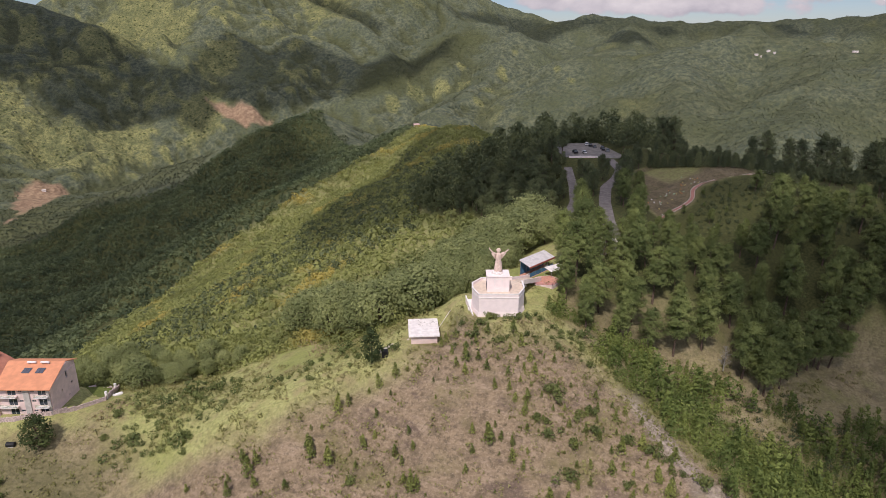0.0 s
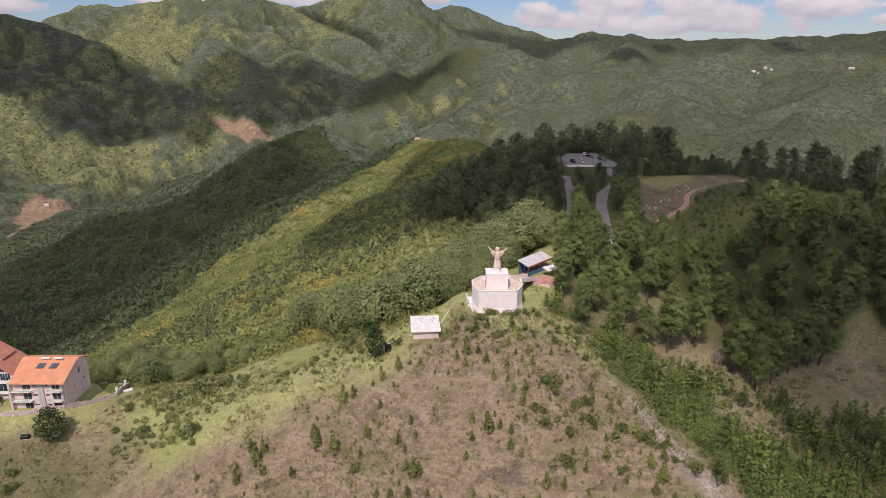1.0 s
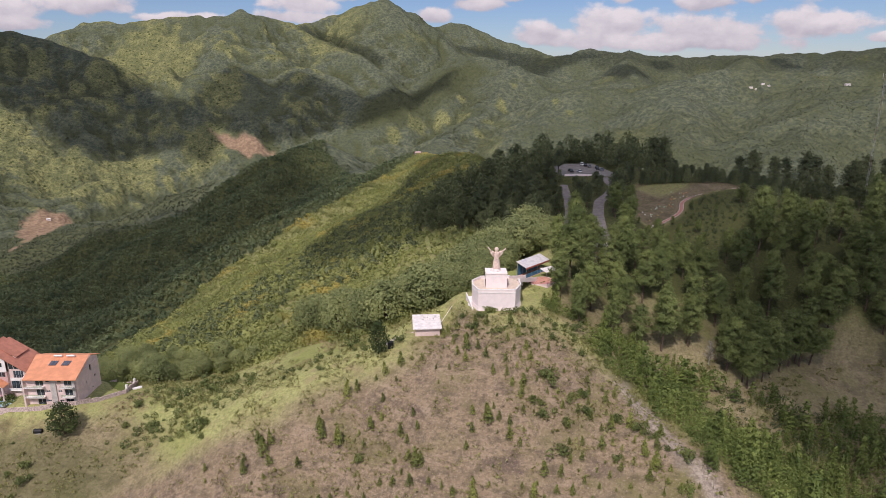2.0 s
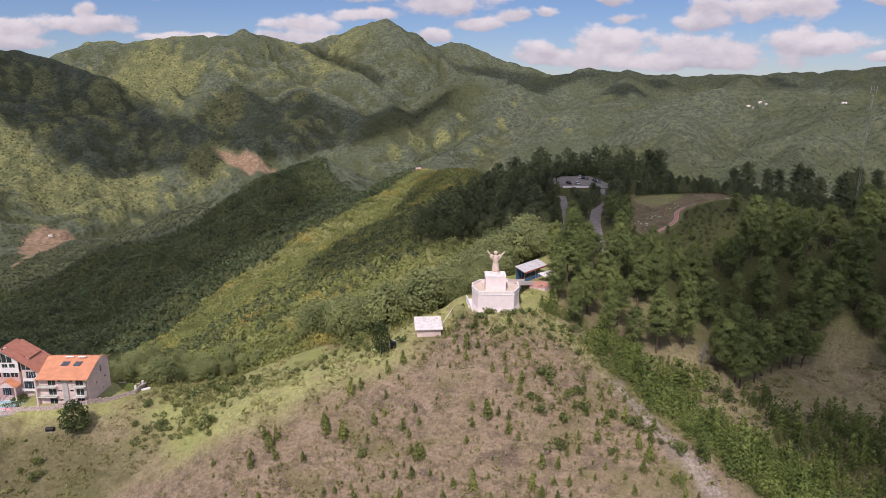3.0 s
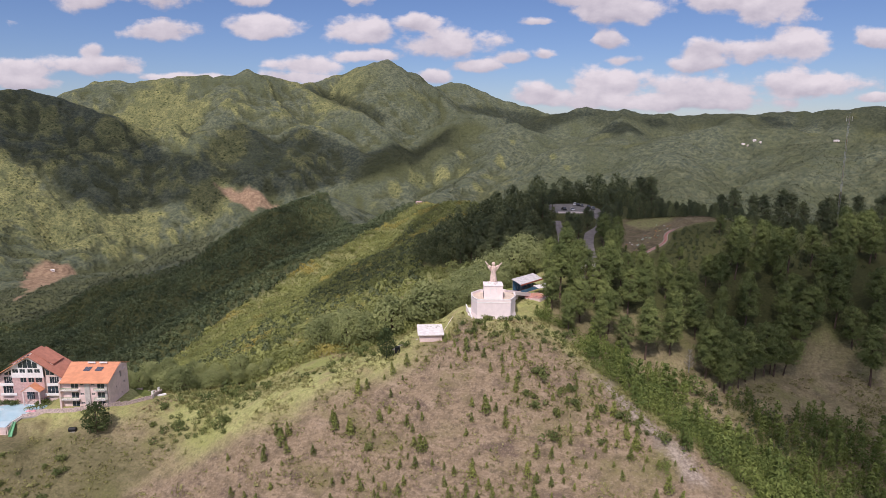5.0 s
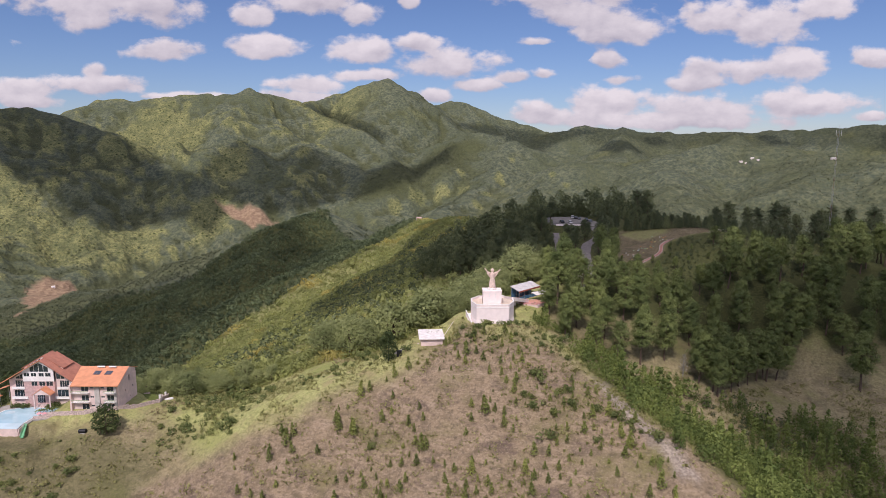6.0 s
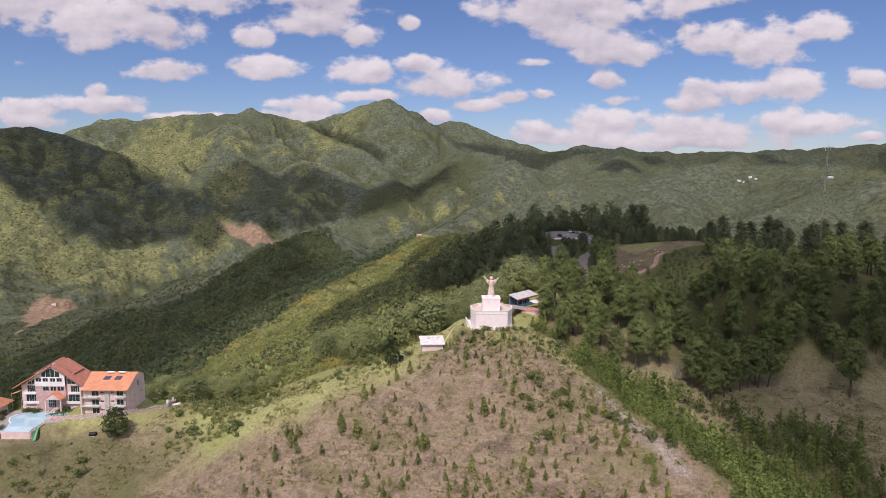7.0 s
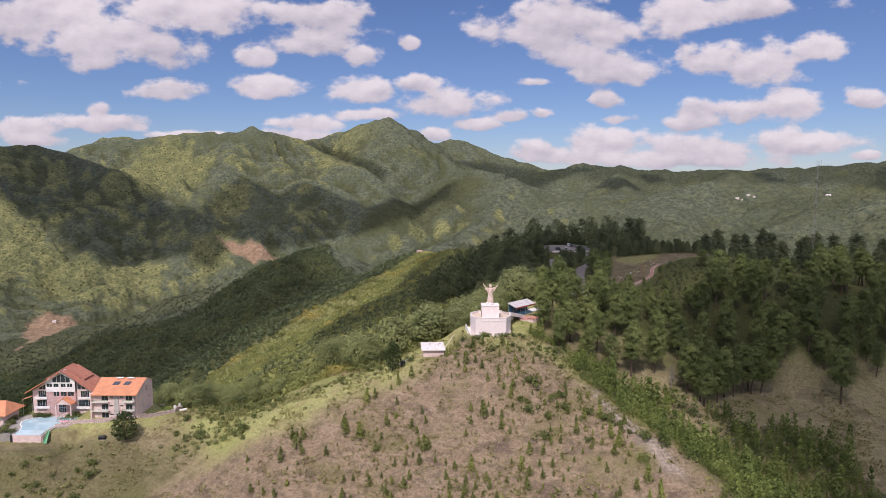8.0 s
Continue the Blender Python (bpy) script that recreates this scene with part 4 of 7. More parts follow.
    # the wooded side of the valley
    crowns = np.stack([ball(np.random.default_rng(300 + k), 38, (0, 0, 0.7), (1.0, 1.0, 0.95), 0.33, 0.7) for k in range(8)])
    rows = scatter(rng, SLOPE, 6.5, 110000, keep=lambda x, y: swell(x, y, 90, 72, 3) > -0.62)
    stuff("valley_wood", crowns, rows, rng.uniform(2.4, 5.4, len(rows)), SLOPE_LEAF, "dark green broadleaf wood on the valley side, cloud shade in its leaf colour", "wood", rng)
    # far trees, spread evenly over what is seen
    n = 105000
    a, r = np.radians(rng.uniform(-38, 38, n)), 1500 * (4600 / 1500) ** rng.random(n)
    x, y = r * np.sin(a), -70 + r * np.cos(a)
    wood = swell(x, y, 420, 73, 4) + 0.5 * swell(x, y, 60, 74, 2) + ramp(x, -200, 500) * 0.8 + ramp(inside(VALLEY, x, y), -60, 60) * 0.8 + ramp(inside(WOODED, x, y), -30, 30) * 0.9
    wood = wood + 0.09 * np.clip(folds(x, y), -3, 6)
    ok = (wood > 0.02) & (inside(SLOPE, x, y) < 0) & (inside(BACK, x, y) < 0) & (inside(SCAR, x, y) < 0) & (inside(SLIP, x, y) < 0)
    crowns = np.stack([ball(np.random.default_rng(400 + k), 7, (0, 0, 0.9), (0.8, 0.8, 1.1), 0.75, 0.6, 1.0, 1.2) for k in range(6)])
    far = np.stack([x, y], -1)[ok]
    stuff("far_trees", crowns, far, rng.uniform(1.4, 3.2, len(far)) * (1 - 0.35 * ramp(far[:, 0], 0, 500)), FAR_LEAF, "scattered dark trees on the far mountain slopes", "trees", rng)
    # young pines on the dry hillside
    hill = [(1, 178), (-14, 168), (-40, 158), (-70, 150), (-84, 134), (-60, 100), (60, 90), (64, 120), (52, 150), (36, 160), (26, 172)]
    rows = scatter(rng, hill, 3.0, 9000, keep=lambda x, y: swell(x, y, 9, 81, 3) + 0.005 * (x + 20) > 0.04)
    rows = rows[np.argsort(-rows[:, 1])][:290]
    first = [grow("young_pine", *young_meshes(40 + k), "young green pine planted on the dry hillside", "young pine", "young pines on the hillside") for k in range(4)]
    plant(first, rows, np.minimum(rng.gamma(2.6, 0.34, len(rows)) + 0.3, 2.2), rng)
    # bushes on the grass and round the monument
    green = [(-2, 176), (-22, 176), (-50, 168), (-80, 160), (-110, 150), (-150, 120), (-170, 150), (-170, 164), (-112, 172), (-104, 200), (-60, 216), (-30, 200), (-12, 198)]
    rows = scatter(rng, green, 3.6, 5000, keep=lambda x, y: (swell(x, y, 15, 82, 2) > 0.22) & clear(x, y))[:190]
    brow = scatter(rng, [(0, 180), (8, 176), (26, 176), (34, 180), (44, 186), (38, 160), (30, 164), (14, 168), (2, 172)], 2.2, 4000, keep=lambda x, y: (swell(x, y, 9, 83, 2) > 0.1) & clear(x, y))[:34]
    foot = np.array([(13.8, 181.4), (16.4, 181.9), (19.9, 180.5), (25.9, 181.4), (29.6, 180.6), (6.1, 178.5), (4.2, 177.0), (22.7, 181.6), (11.5, 177.7), (33.3, 179.9), (35.7, 176.4), (8.5, 174.1), (28.2, 183.4)], float)
    rows = np.concatenate([foot, rows, brow])
    first = [grow("bush", *bush_meshes(60 + k), "rounded green bush on the grassy slope", "bush", "bushes on the hillside") for k in range(4)]
    sizes = np.minimum(rng.gamma(2.2, 0.42, len(rows)) + 0.3, 2.4)
    sizes[:len(foot)] = rng.uniform(1.2, 2.1, len(foot))
    plant(first, rows, sizes, rng)
    # larger bushes and young pines that stand out on the dry slope
    stand = np.array([(34, 143), (39, 151), (27, 149), (31, 155), (47, 142), (53, 140), (58, 133), (56, 137), (42, 166), (29, 157), (31, 136), (45, 132), (62, 130), (55, 192), (43, 182), (63, 191), (25, 150), (-25, 144), (28, 146), (36, 150), (40, 146), (-15, 178), (-62, 192), (-77, 168), (-105, 173), (-105, 182), (-95, 172)], float)
    plant([copy_thing(first[k], Matrix()) for k in range(4)], stand, rng.uniform(1.3, 2.8, len(stand)), rng)
    stand = np.array([(-53, 149), (-31, 149), (-37, 153), (-8, 137), (-36, 151), (-30, 162), (-27, 163), (12, 146), (22, 152), (45, 140), (52, 132), (54, 128), (58, 138)], float)
    tall = [grow("young_pine", *young_meshes(48 + k), "taller young pine on the dry hillside", "young pine", "young pines on the hillside") for k in range(3)]
    plant(tall, stand, rng.uniform(1.7, 3.0, len(stand)), rng)
    # thicket of young trees in the gully
    tuft = np.stack([np.concatenate([ball(np.random.default_rng(500 + k), 34, (0, 0, h), (w, w, 0.35), 0.135, 0.8, 1.5) for h, w in ((0.4, 0.62), (0.95, 0.52), (1.5, 0.4), (2.1, 0.22))]) for k in range(6)])
    gully = [(26, 200), (30, 160), (56, 120), (86, 66), (170, 60), (178, 160), (150, 190), (118, 196), (84, 198), (50, 204)]
    rows = scatter(rng, gully, 1.75, 20000, keep=lambda x, y: (inside(THICKET, x, y) + 22 * swell(x, y, 12, 84, 3) + 8 * swell(x, y, 3, 87, 1) > 1.0) & clear(x, y) & (inside(SCREE, x, y) < 0.3))
    tuft = np.concatenate([tuft, np.stack([ball(np.random.default_rng(520 + k), 136, (0, 0, 0.75), (0.9, 0.9, 0.8), 0.115, 0.9) for k in range(6)])])
    stuff("thicket", tuft, rows, rng.gamma(4.0, 0.40, len(rows)) + 0.5, THICKET_LEAF, "bright green thicket of young trees in the gully", "thicket", rng, sink=0.1)
    # hedge of shrubs along the brow towards the hotel
    crowns = np.stack([ball(np.random.default_rng(600 + k), 90, (0, 0, 0.6), (1.0, 1.0, 0.85), 0.18, 0.8) for k in range(6)])
    belt = [(10, 206), (-16, 202), (-30, 206), (-62, 216), (-92, 218), (-112, 214), (-128, 206), (-180, 206), (-200, 196), (-230, 215), (-180, 235), (-130, 240), (-60, 258), (-10, 240), (14, 216)]
    rows = scatter(rng, belt, 2.9, 12000, keep=clear)
    stuff("shrubs", crowns, rows, rng.uniform(1.2, 2.9, len(rows)) * 1.15, SCRUB_LEAF, "green shrubs along the edge of the back slope", "shrubs", rng)
    # brush in the fold between the hotel and the dry hillside
    fold = [(-110, 160), (-108, 173), (-110, 186), (-105, 197), (-93, 200), (-78, 200), (-66, 190), (-68, 176), (-75, 166), (-89, 163), (-96, 156)]
    rows = scatter(rng, fold, 2.6, 6000, keep=lambda x, y: clear(x, y) & (swell(x, y, 12, 93, 3) > 0.12 - 0.1 * ramp(inside(fold, x, y), 0, 8)))
    stuff("fold_brush", crowns, rows, rng.gamma(3.0, 0.30, len(rows)) + 0.25, BUSH_LEAF, "light green brush in the fold of the slope", "brush", rng)
    # low weeds and seedlings all over the near slopes
    weeds = np.stack([ball(np.random.default_rng(800 + k), 20, (0, 0, 0.3), (0.6, 0.6, 0.4), 0.14, 0.8) for k in range(8)])
    p = np.stack([rng.uniform(-200, 190, 9000), rng.uniform(85, 225, 9000)], -1)
    green_side = ramp(-inside(DRY, p[:, 0], p[:, 1]), -2, 10)
    p = p[clear(p[:, 0], p[:, 1]) & (inside(PINES, p[:, 0], p[:, 1]) < 0) & (swell(p[:, 0], p[:, 1], 15, 86, 3) + 0.4 * swell(p[:, 0], p[:, 1], 40, 88, 2) * green_side > 0.34 - 0.10 * green_side)]
    stuff("weeds", weeds, p, rng.gamma(2.2, 0.30, len(p)) + 0.2, WEED_LEAF, "low green weeds and seedlings over the near slopes", "weeds", rng)
    # brush on the slope below the garden path
    brush = [(122, 302), (150, 303), (192, 292), (205, 268), (150, 258), (108, 266), (108, 282)]
    rows = scatter(rng, brush, 2.6, 5000, keep=lambda x, y: clear(x, y) & (swell(x, y, 16, 92, 2) > -0.2))
    lower = [(100, 184), (114, 189), (126, 177), (130, 158), (103, 152), (84, 165)]
    rows = np.concatenate([rows, scatter(rng, lower, 1.8, 4000, keep=lambda x, y: swell(x, y, 8, 94, 3) > -0.05)])
    size = rng.uniform(0.5, 1.4, len(rows))
    crest = scatter(rng, [(165, 322), (200, 338), (246, 348), (320, 336), (320, 362), (246, 378), (190, 388), (150, 372)], 3.4, 5000, keep=clear)
    rows, size = np.concatenate([rows, crest]), np.concatenate([size, rng.uniform(1.6, 3.4, len(crest))])
    stuff("brush", crowns, rows, size, FOREST_LEAF, "dull green brush on the pine slope", "brush", rng)
    # tufts of grass
    blades = np.stack([triangles(np.random.default_rng(700 + k), np.random.default_rng(710 + k).normal(size=(6, 3)) * [0.3, 0.3, 0.05] + [0, 0, 0.15], np.random.default_rng(720 + k).normal(size=(6, 3)) * [0.8, 0.8, 0.3] + [0, 0, 0.6], 0.17) for k in range(6)])
    p = np.stack([rng.uniform(-190, 195, 36000), rng.uniform(85, 230, 36000)], -1)
    p = p[clear(p[:, 0], p[:, 1]) & (inside(PINES, p[:, 0], p[:, 1]) < 0) & (swell(p[:, 0], p[:, 1], 7, 85, 2) > -0.1)]
    stuff("grass_tufts", blades, p, rng.gamma(4.0, 0.32, len(p)) + 0.3, GRASS_LEAF, "dry tufts of grass on the hillside", "grass", rng)


build_plants()


# ---- fair-weather clouds drifting over the valley ----
CLOUD_LEVEL = 1700.0


def cloud(outline, dense, soft, seed):
    """A cloud over an outline in plan: ragged edges, a flat base and a heaped, lumpy top."""
    pts = np.array(outline, float)
    lo, hi = pts.min(0) - 3 * soft, pts.max(0) + 3 * soft
    step = max(np.max(hi - lo) / 110, 6.0)
    nx, ny = (np.ceil((hi - lo) / step)).astype(int) + 1
    x, y = np.meshgrid(lo[0] + step * np.arange(nx), lo[1] + step * np.arange(ny))
    x, y = x.ravel(), y.ravel()
    d = inside(outline, x, y) + 0.7 * soft + 0.8 * soft * swell(x, y, 4 * soft, seed, 4)
    thick = dense * ramp(d, 0, 2 * soft)
    top = CLOUD_LEVEL + 6 + np.maximum(d, 0) ** 0.8 * (0.7 + 0.5 * swell(x, y, 120, seed + 7, 4))
    i, j = np.meshgrid(np.arange(ny - 1), np.arange(nx - 1), indexing="ij")
    quads = np.stack([i * nx + j, i * nx + j + 1, (i + 1) * nx + j + 1, (i + 1) * nx + j], -1).reshape(-1, 4)
    quads = quads[(d[quads] > 0).any(1)]
    n = len(x)
    verts = np.concatenate([np.stack([x, y, top], -1), np.stack([x, y, np.full(n, CLOUD_LEVEL)], -1)])
    used, back = np.unique(np.concatenate([quads, quads[:, ::-1] + n]), return_inverse=True)
    me = fill_mesh("cloud", verts[used], back.reshape(-1, 4), [CLOUD], True)
    me.attributes.new("thick", "FLOAT", "POINT").data.foreach_set("value", np.tile(thick, 2)[used].astype(np.float32))
    tagged(new("cloud", me), "white fair-weather cloud with a flat base", "cloud", "clouds")


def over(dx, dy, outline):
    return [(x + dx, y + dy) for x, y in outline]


# over the western mountain, the foothills and the flank of the peak
cloud([(-2900, 2300), (-2630, 2390), (-2520, 2520), (-2370, 2500), (-2180, 2330), (-1820, 1960), (-1750, 1790), (-1880, 1740), (-2040, 1720), (-2140, 1590), (-2250, 1480), (-2400, 1600), (-2760, 1580), (-3000, 1700)], 0.93, 35, 1)
cloud([(-1760, 1870), (-1620, 1810), (-1550, 2050), (-1460, 2240), (-1360, 2210), (-1290, 2120), (-1190, 2270), (-1080, 2290), (-960, 2210), (-810, 2040), (-600, 2260), (-400, 2420), (-300, 2500), (-380, 2220), (-670, 1830), (-1050, 1620), (-1200, 1500), (-1380, 1550), (-1630, 1680)], 0.63, 30, 2)
cloud([(-1220, 3350), (-1130, 3420), (-960, 3230), (-820, 2980), (-700, 2820), (-810, 2600), (-900, 2680), (-1060, 2850)], 0.55, 40, 3)
cloud([(-2200, 1480), (-2120, 1720), (-1760, 1850), (-1560, 1720), (-1440, 1480), (-1500, 1280), (-1620, 1400), (-1800, 1340), (-1890, 1220), (-2040, 1290)], 0.72, 35, 12)
# over the far ridge to the east
cloud([(-280, 3350), (-50, 3460), (300, 3420), (530, 3120), (650, 3030), (420, 2970), (250, 2850), (150, 2800), (40, 3200), (-140, 3240)], 0.52, 40, 4)
cloud([(520, 2590), (610, 2760), (650, 2670), (740, 2680), (770, 2550), (770, 2450), (580, 2300)], 0.6, 25, 5)
cloud([(900, 2990), (960, 3000), (1030, 2980), (1050, 2900), (920, 2840)], 0.6, 22, 6)
cloud([(1590, 2940), (1650, 2900), (1690, 2750), (1710, 2660), (1600, 2700), (1570, 2810)], 0.55, 22, 7)
cloud([(2010, 2390), (2090, 2400), (2230, 2270), (2030, 1950), (1910, 2100)], 0.55, 30, 8)
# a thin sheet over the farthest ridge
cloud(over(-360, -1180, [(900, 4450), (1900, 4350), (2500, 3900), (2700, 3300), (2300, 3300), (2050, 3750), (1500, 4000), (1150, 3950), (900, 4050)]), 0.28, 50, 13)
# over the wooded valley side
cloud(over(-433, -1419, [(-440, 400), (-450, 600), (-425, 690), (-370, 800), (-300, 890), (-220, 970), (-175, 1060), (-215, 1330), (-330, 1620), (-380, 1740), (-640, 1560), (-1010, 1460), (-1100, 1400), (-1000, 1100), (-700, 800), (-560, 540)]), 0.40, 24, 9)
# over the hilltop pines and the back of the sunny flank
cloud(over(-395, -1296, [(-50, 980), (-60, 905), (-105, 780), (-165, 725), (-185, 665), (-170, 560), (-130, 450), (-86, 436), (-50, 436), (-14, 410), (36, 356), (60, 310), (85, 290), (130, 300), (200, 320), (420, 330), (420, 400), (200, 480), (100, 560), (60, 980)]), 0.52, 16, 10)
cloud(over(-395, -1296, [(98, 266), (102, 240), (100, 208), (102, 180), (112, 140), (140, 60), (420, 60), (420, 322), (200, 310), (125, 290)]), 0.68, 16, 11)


# ---- tools for built things ----
WALL_PINK = plain("pink_render", (0.76, 0.60, 0.56), 0.85, size=1.6, spread=0.12)
WALL_ROSE = plain("rose_brown_render", (0.56, 0.38, 0.36), 0.85, size=1.0, spread=0.2)
WALL_PALE = plain("pale_pink_render", (0.88, 0.77, 0.75), 0.85, size=1.4, spread=0.05)
WALL_WHITE = plain("white_paint", (0.82, 0.79, 0.77), 0.75, size=1.2, spread=0.10)
WALL_GREY = plain("grey_render", (0.50, 0.47, 0.44), 0.85, size=1.1, spread=0.18)
DECK_CREAM = plain("cream_floor_tiles", (0.68, 0.56, 0.45), 0.7, size=0.9, spread=0.15)
STONE = plain("statue_stone", (0.76, 0.585, 0.51), 0.7, size=0.5, spread=0.2)
ROCK = plain("white_rock", (0.76, 0.70, 0.67), 0.9, size=0.6, spread=0.2)
ROOF_ORANGE = plain("orange_roof_coating", (0.68, 0.30, 0.165), 0.75, size=2.2, spread=0.14)
ROOF_RED = plain("red_brown_roof_coating", (0.48, 0.205, 0.14), 0.75, size=2.0, spread=0.16)
ROOF_METAL = plain("pale_sheet_roof", (0.66, 0.63, 0.62), 0.45, 0.2, size=1.5, spread=0.15)
ROOF_WHITE = plain("weathered_white_slab", (0.80, 0.75, 0.72), 0.85, size=1.2, spread=0.16)
FASCIA_RED = plain("rusty_red_fascia", (0.38, 0.13, 0.09), 0.7, size=0.7, spread=0.25)
PANEL_BLUE = plain("blue_painted_panel", (0.07, 0.19, 0.32), 0.6, size=0.8, spread=0.25)
TILE_RED = plain("red_floor_tiles", (0.60, 0.30, 0.22), 0.7, size=0.6, spread=0.22)
PINK_RAIL = plain("pink_painted_rail", (0.72, 0.36, 0.38), 0.6, size=0.5, spread=0.15)
GREEN_RAIL = plain("green_painted_rail", (0.30, 0.42, 0.26), 0.6, size=0.5, spread=0.2)
GREEN_SLIDE = plain("green_slide", (0.16, 0.42, 0.22), 0.5, size=0.5, spread=0.2)
# near-black paint for the shade inside openings
DARK = plain("opening_shade", (0.03, 0.03, 0.035), 0.9, size=0.5, spread=0.2)
TANK_BLACK = plain("black_plastic", (0.02, 0.02, 0.022), 0.5, size=0.5, spread=0.2)
SOLAR = plain("solar_collector", (0.10, 0.11, 0.14), 0.25, size=0.5, spread=0.2)
STEEL = plain("galvanised_steel", (0.55, 0.55, 0.56), 0.4, 0.7, size=0.5, spread=0.15)
ASPHALT = plain("worn_asphalt", (0.225, 0.212, 0.195), 0.9, size=2.5, spread=0.25)
GRAVEL = plain("pale_gravel_road", (0.21, 0.19, 0.18), 0.95, size=2.0, spread=0.28)
PATH_RED = plain("red_path_paving", (0.42, 0.21, 0.17), 0.85, size=0.7, spread=0.2)
KERB = plain("pale_kerb", (0.62, 0.55, 0.48), 0.85, size=0.5, spread=0.2)
PAVING = plain("grey_terrace_paving", (0.36, 0.34, 0.31), 0.85, size=1.2, spread=0.2)
LAWN = plain("clipped_lawn", (0.13, 0.16, 0.04), 0.95, size=1.0, spread=0.3)
BALUSTER = plain("weathered_pink_masonry", (0.60, 0.48, 0.45), 0.9, size=0.5, spread=0.38)
BLACK_PAINT = plain("black_car_paint", (0.02, 0.02, 0.024), 0.25, size=1.0, spread=0.1, own=True)
WHITE_PAINT = plain("white_car_paint", (0.80, 0.80, 0.80), 0.25, size=1.0, spread=0.05, own=True)
GREY_PAINT = plain("grey_car_paint", (0.18, 0.19, 0.21), 0.25, size=1.0, spread=0.1, own=True)
TYRE = plain("tyre_rubber", (0.03, 0.03, 0.03), 0.9, size=0.3, spread=0.1, own=True)


def glass(name, tint, rough=0.08):
    p = Paint(name, rough)
    p.b.inputs["Specular IOR Level"].default_value = 0.8
    p.color(p.mix(p.ramp(p.noise(3.5, 2), 0.3, 0.7), tint, tuple(c * 1.15 for c in tint)))
    return p.m


PANE = glass("window_glass", (0.022, 0.035, 0.045))
WATER = glass("pool_water", (0.38, 0.56, 0.63), 0.12)
WATER_PALE = glass("pool_shallows", (0.48, 0.62, 0.67), 0.2)


def part(name, bm, material, parent=None, label="", m=None):
    """Links a bmesh as one mesh object under a thing or a part."""
    bmesh.ops.recalc_face_normals(bm, faces=bm.faces)
    me = bpy.data.meshes.new(name)
    bm.to_mesh(me)
    bm.free()
    me.materials.append(material)
    ob = new(name, me)
    ob.parent = parent
    if m is not None:
        ob.matrix_basis = m
    return tagged(ob, label)


def box(x0, x1, y0, y1, z0, z1, bevel=0.0, bm=None):
    bm = bm or bmesh.new()
    made = bmesh.ops.create_cube(bm, size=1.0, matrix=Matrix.Translation(((x0 + x1) / 2, (y0 + y1) / 2, (z0 + z1) / 2)) @ Matrix.Diagonal((x1 - x0, y1 - y0, z1 - z0, 1)))
    if bevel:
        edges = {e for v in made["verts"] for e in v.link_edges}
        bmesh.ops.bevel(bm, geom=list(edges), offset=bevel, segments=2, affect="EDGES")
    return bm


def prism(outline, z0, z1, bm=None, top=None):
    """An upright prism on an outline in plan; top: the upper outline where it differs."""
    bm = bm or bmesh.new()
    low = [bm.verts.new((x, y, z0)) for x, y in outline]
    high = [bm.verts.new((x, y, z1)) for x, y in (top or outline)]
    bm.faces.new(low[::-1])
    bm.faces.new(high)
    for k in range(len(low)):
        j = (k + 1) % len(low)
        bm.faces.new((low[k], low[j], high[j], high[k]))
    return bm


def sheet(corners, thick, bm=None):
    """A slab with the given upper corners, as thick downwards."""
    bm = bm or bmesh.new()
    top = [bm.verts.new(c) for c in corners]
    low = [bm.verts.new((x, y, z - thick)) for x, y, z in corners]
    bm.faces.new(top)
    bm.faces.new(low[::-1])
    for k in range(len(top)):
        j = (k + 1) % len(top)
        bm.faces.new((top[k], low[k], low[j], top[j]))
    return bm


def upright(outline, y0, y1, bm=None):
    """A slab standing across y, on an outline in x and z."""
    bm = bm or bmesh.new()
    a = [bm.verts.new((x, y0, z)) for x, z in outline]
    b = [bm.verts.new((x, y1, z)) for x, z in outline]
    bm.faces.new(a)
    bm.faces.new(b[::-1])
    for k in range(len(a)):
        j = (k + 1) % len(a)
        bm.faces.new((a[k], b[k], b[j], a[j]))
    return bm


def pierced(x0, x1, z0, z1, y0, y1, holes, bm=None):
    """A wall across x with rectangular openings (x0, x1, z0, z1) that go through it."""
    bm = bm or bmesh.new()
    xs = sorted({x0, x1, *(h[0] for h in holes), *(h[1] for h in holes)})
    zs = sorted({z0, z1, *(h[2] for h in holes), *(h[3] for h in holes)})
    solid = lambda i, j: 0 <= i < len(xs) - 1 and 0 <= j < len(zs) - 1 and not any(
        h[0] <= (xs[i] + xs[i + 1]) / 2 <= h[1] and h[2] <= (zs[j] + zs[j + 1]) / 2 <= h[3] for h in holes)
    cache = {}

    def at(x, y, z):
        if (x, y, z) not in cache:
            cache[x, y, z] = bm.verts.new((x, y, z))
        return cache[x, y, z]

    for i in range(len(xs) - 1):
        for j in range(len(zs) - 1):
            if not solid(i, j):
                continue
            a, b, c, d = xs[i], xs[i + 1], zs[j], zs[j + 1]
            bm.faces.new((at(a, y0, c), at(b, y0, c), at(b, y0, d), at(a, y0, d)))
            bm.faces.new((at(a, y1, d), at(b, y1, d), at(b, y1, c), at(a, y1, c)))
            for di, dj, p, q in ((-1, 0, (a, c), (a, d)), (1, 0, (b, c), (b, d)), (0, -1, (a, c), (b, c)), (0, 1, (a, d), (b, d))):
                if not solid(i + di, j + dj):
                    bm.faces.new((at(p[0], y0, p[1]), at(q[0], y0, q[1]), at(q[0], y1, q[1]), at(p[0], y1, p[1])))
    return bm


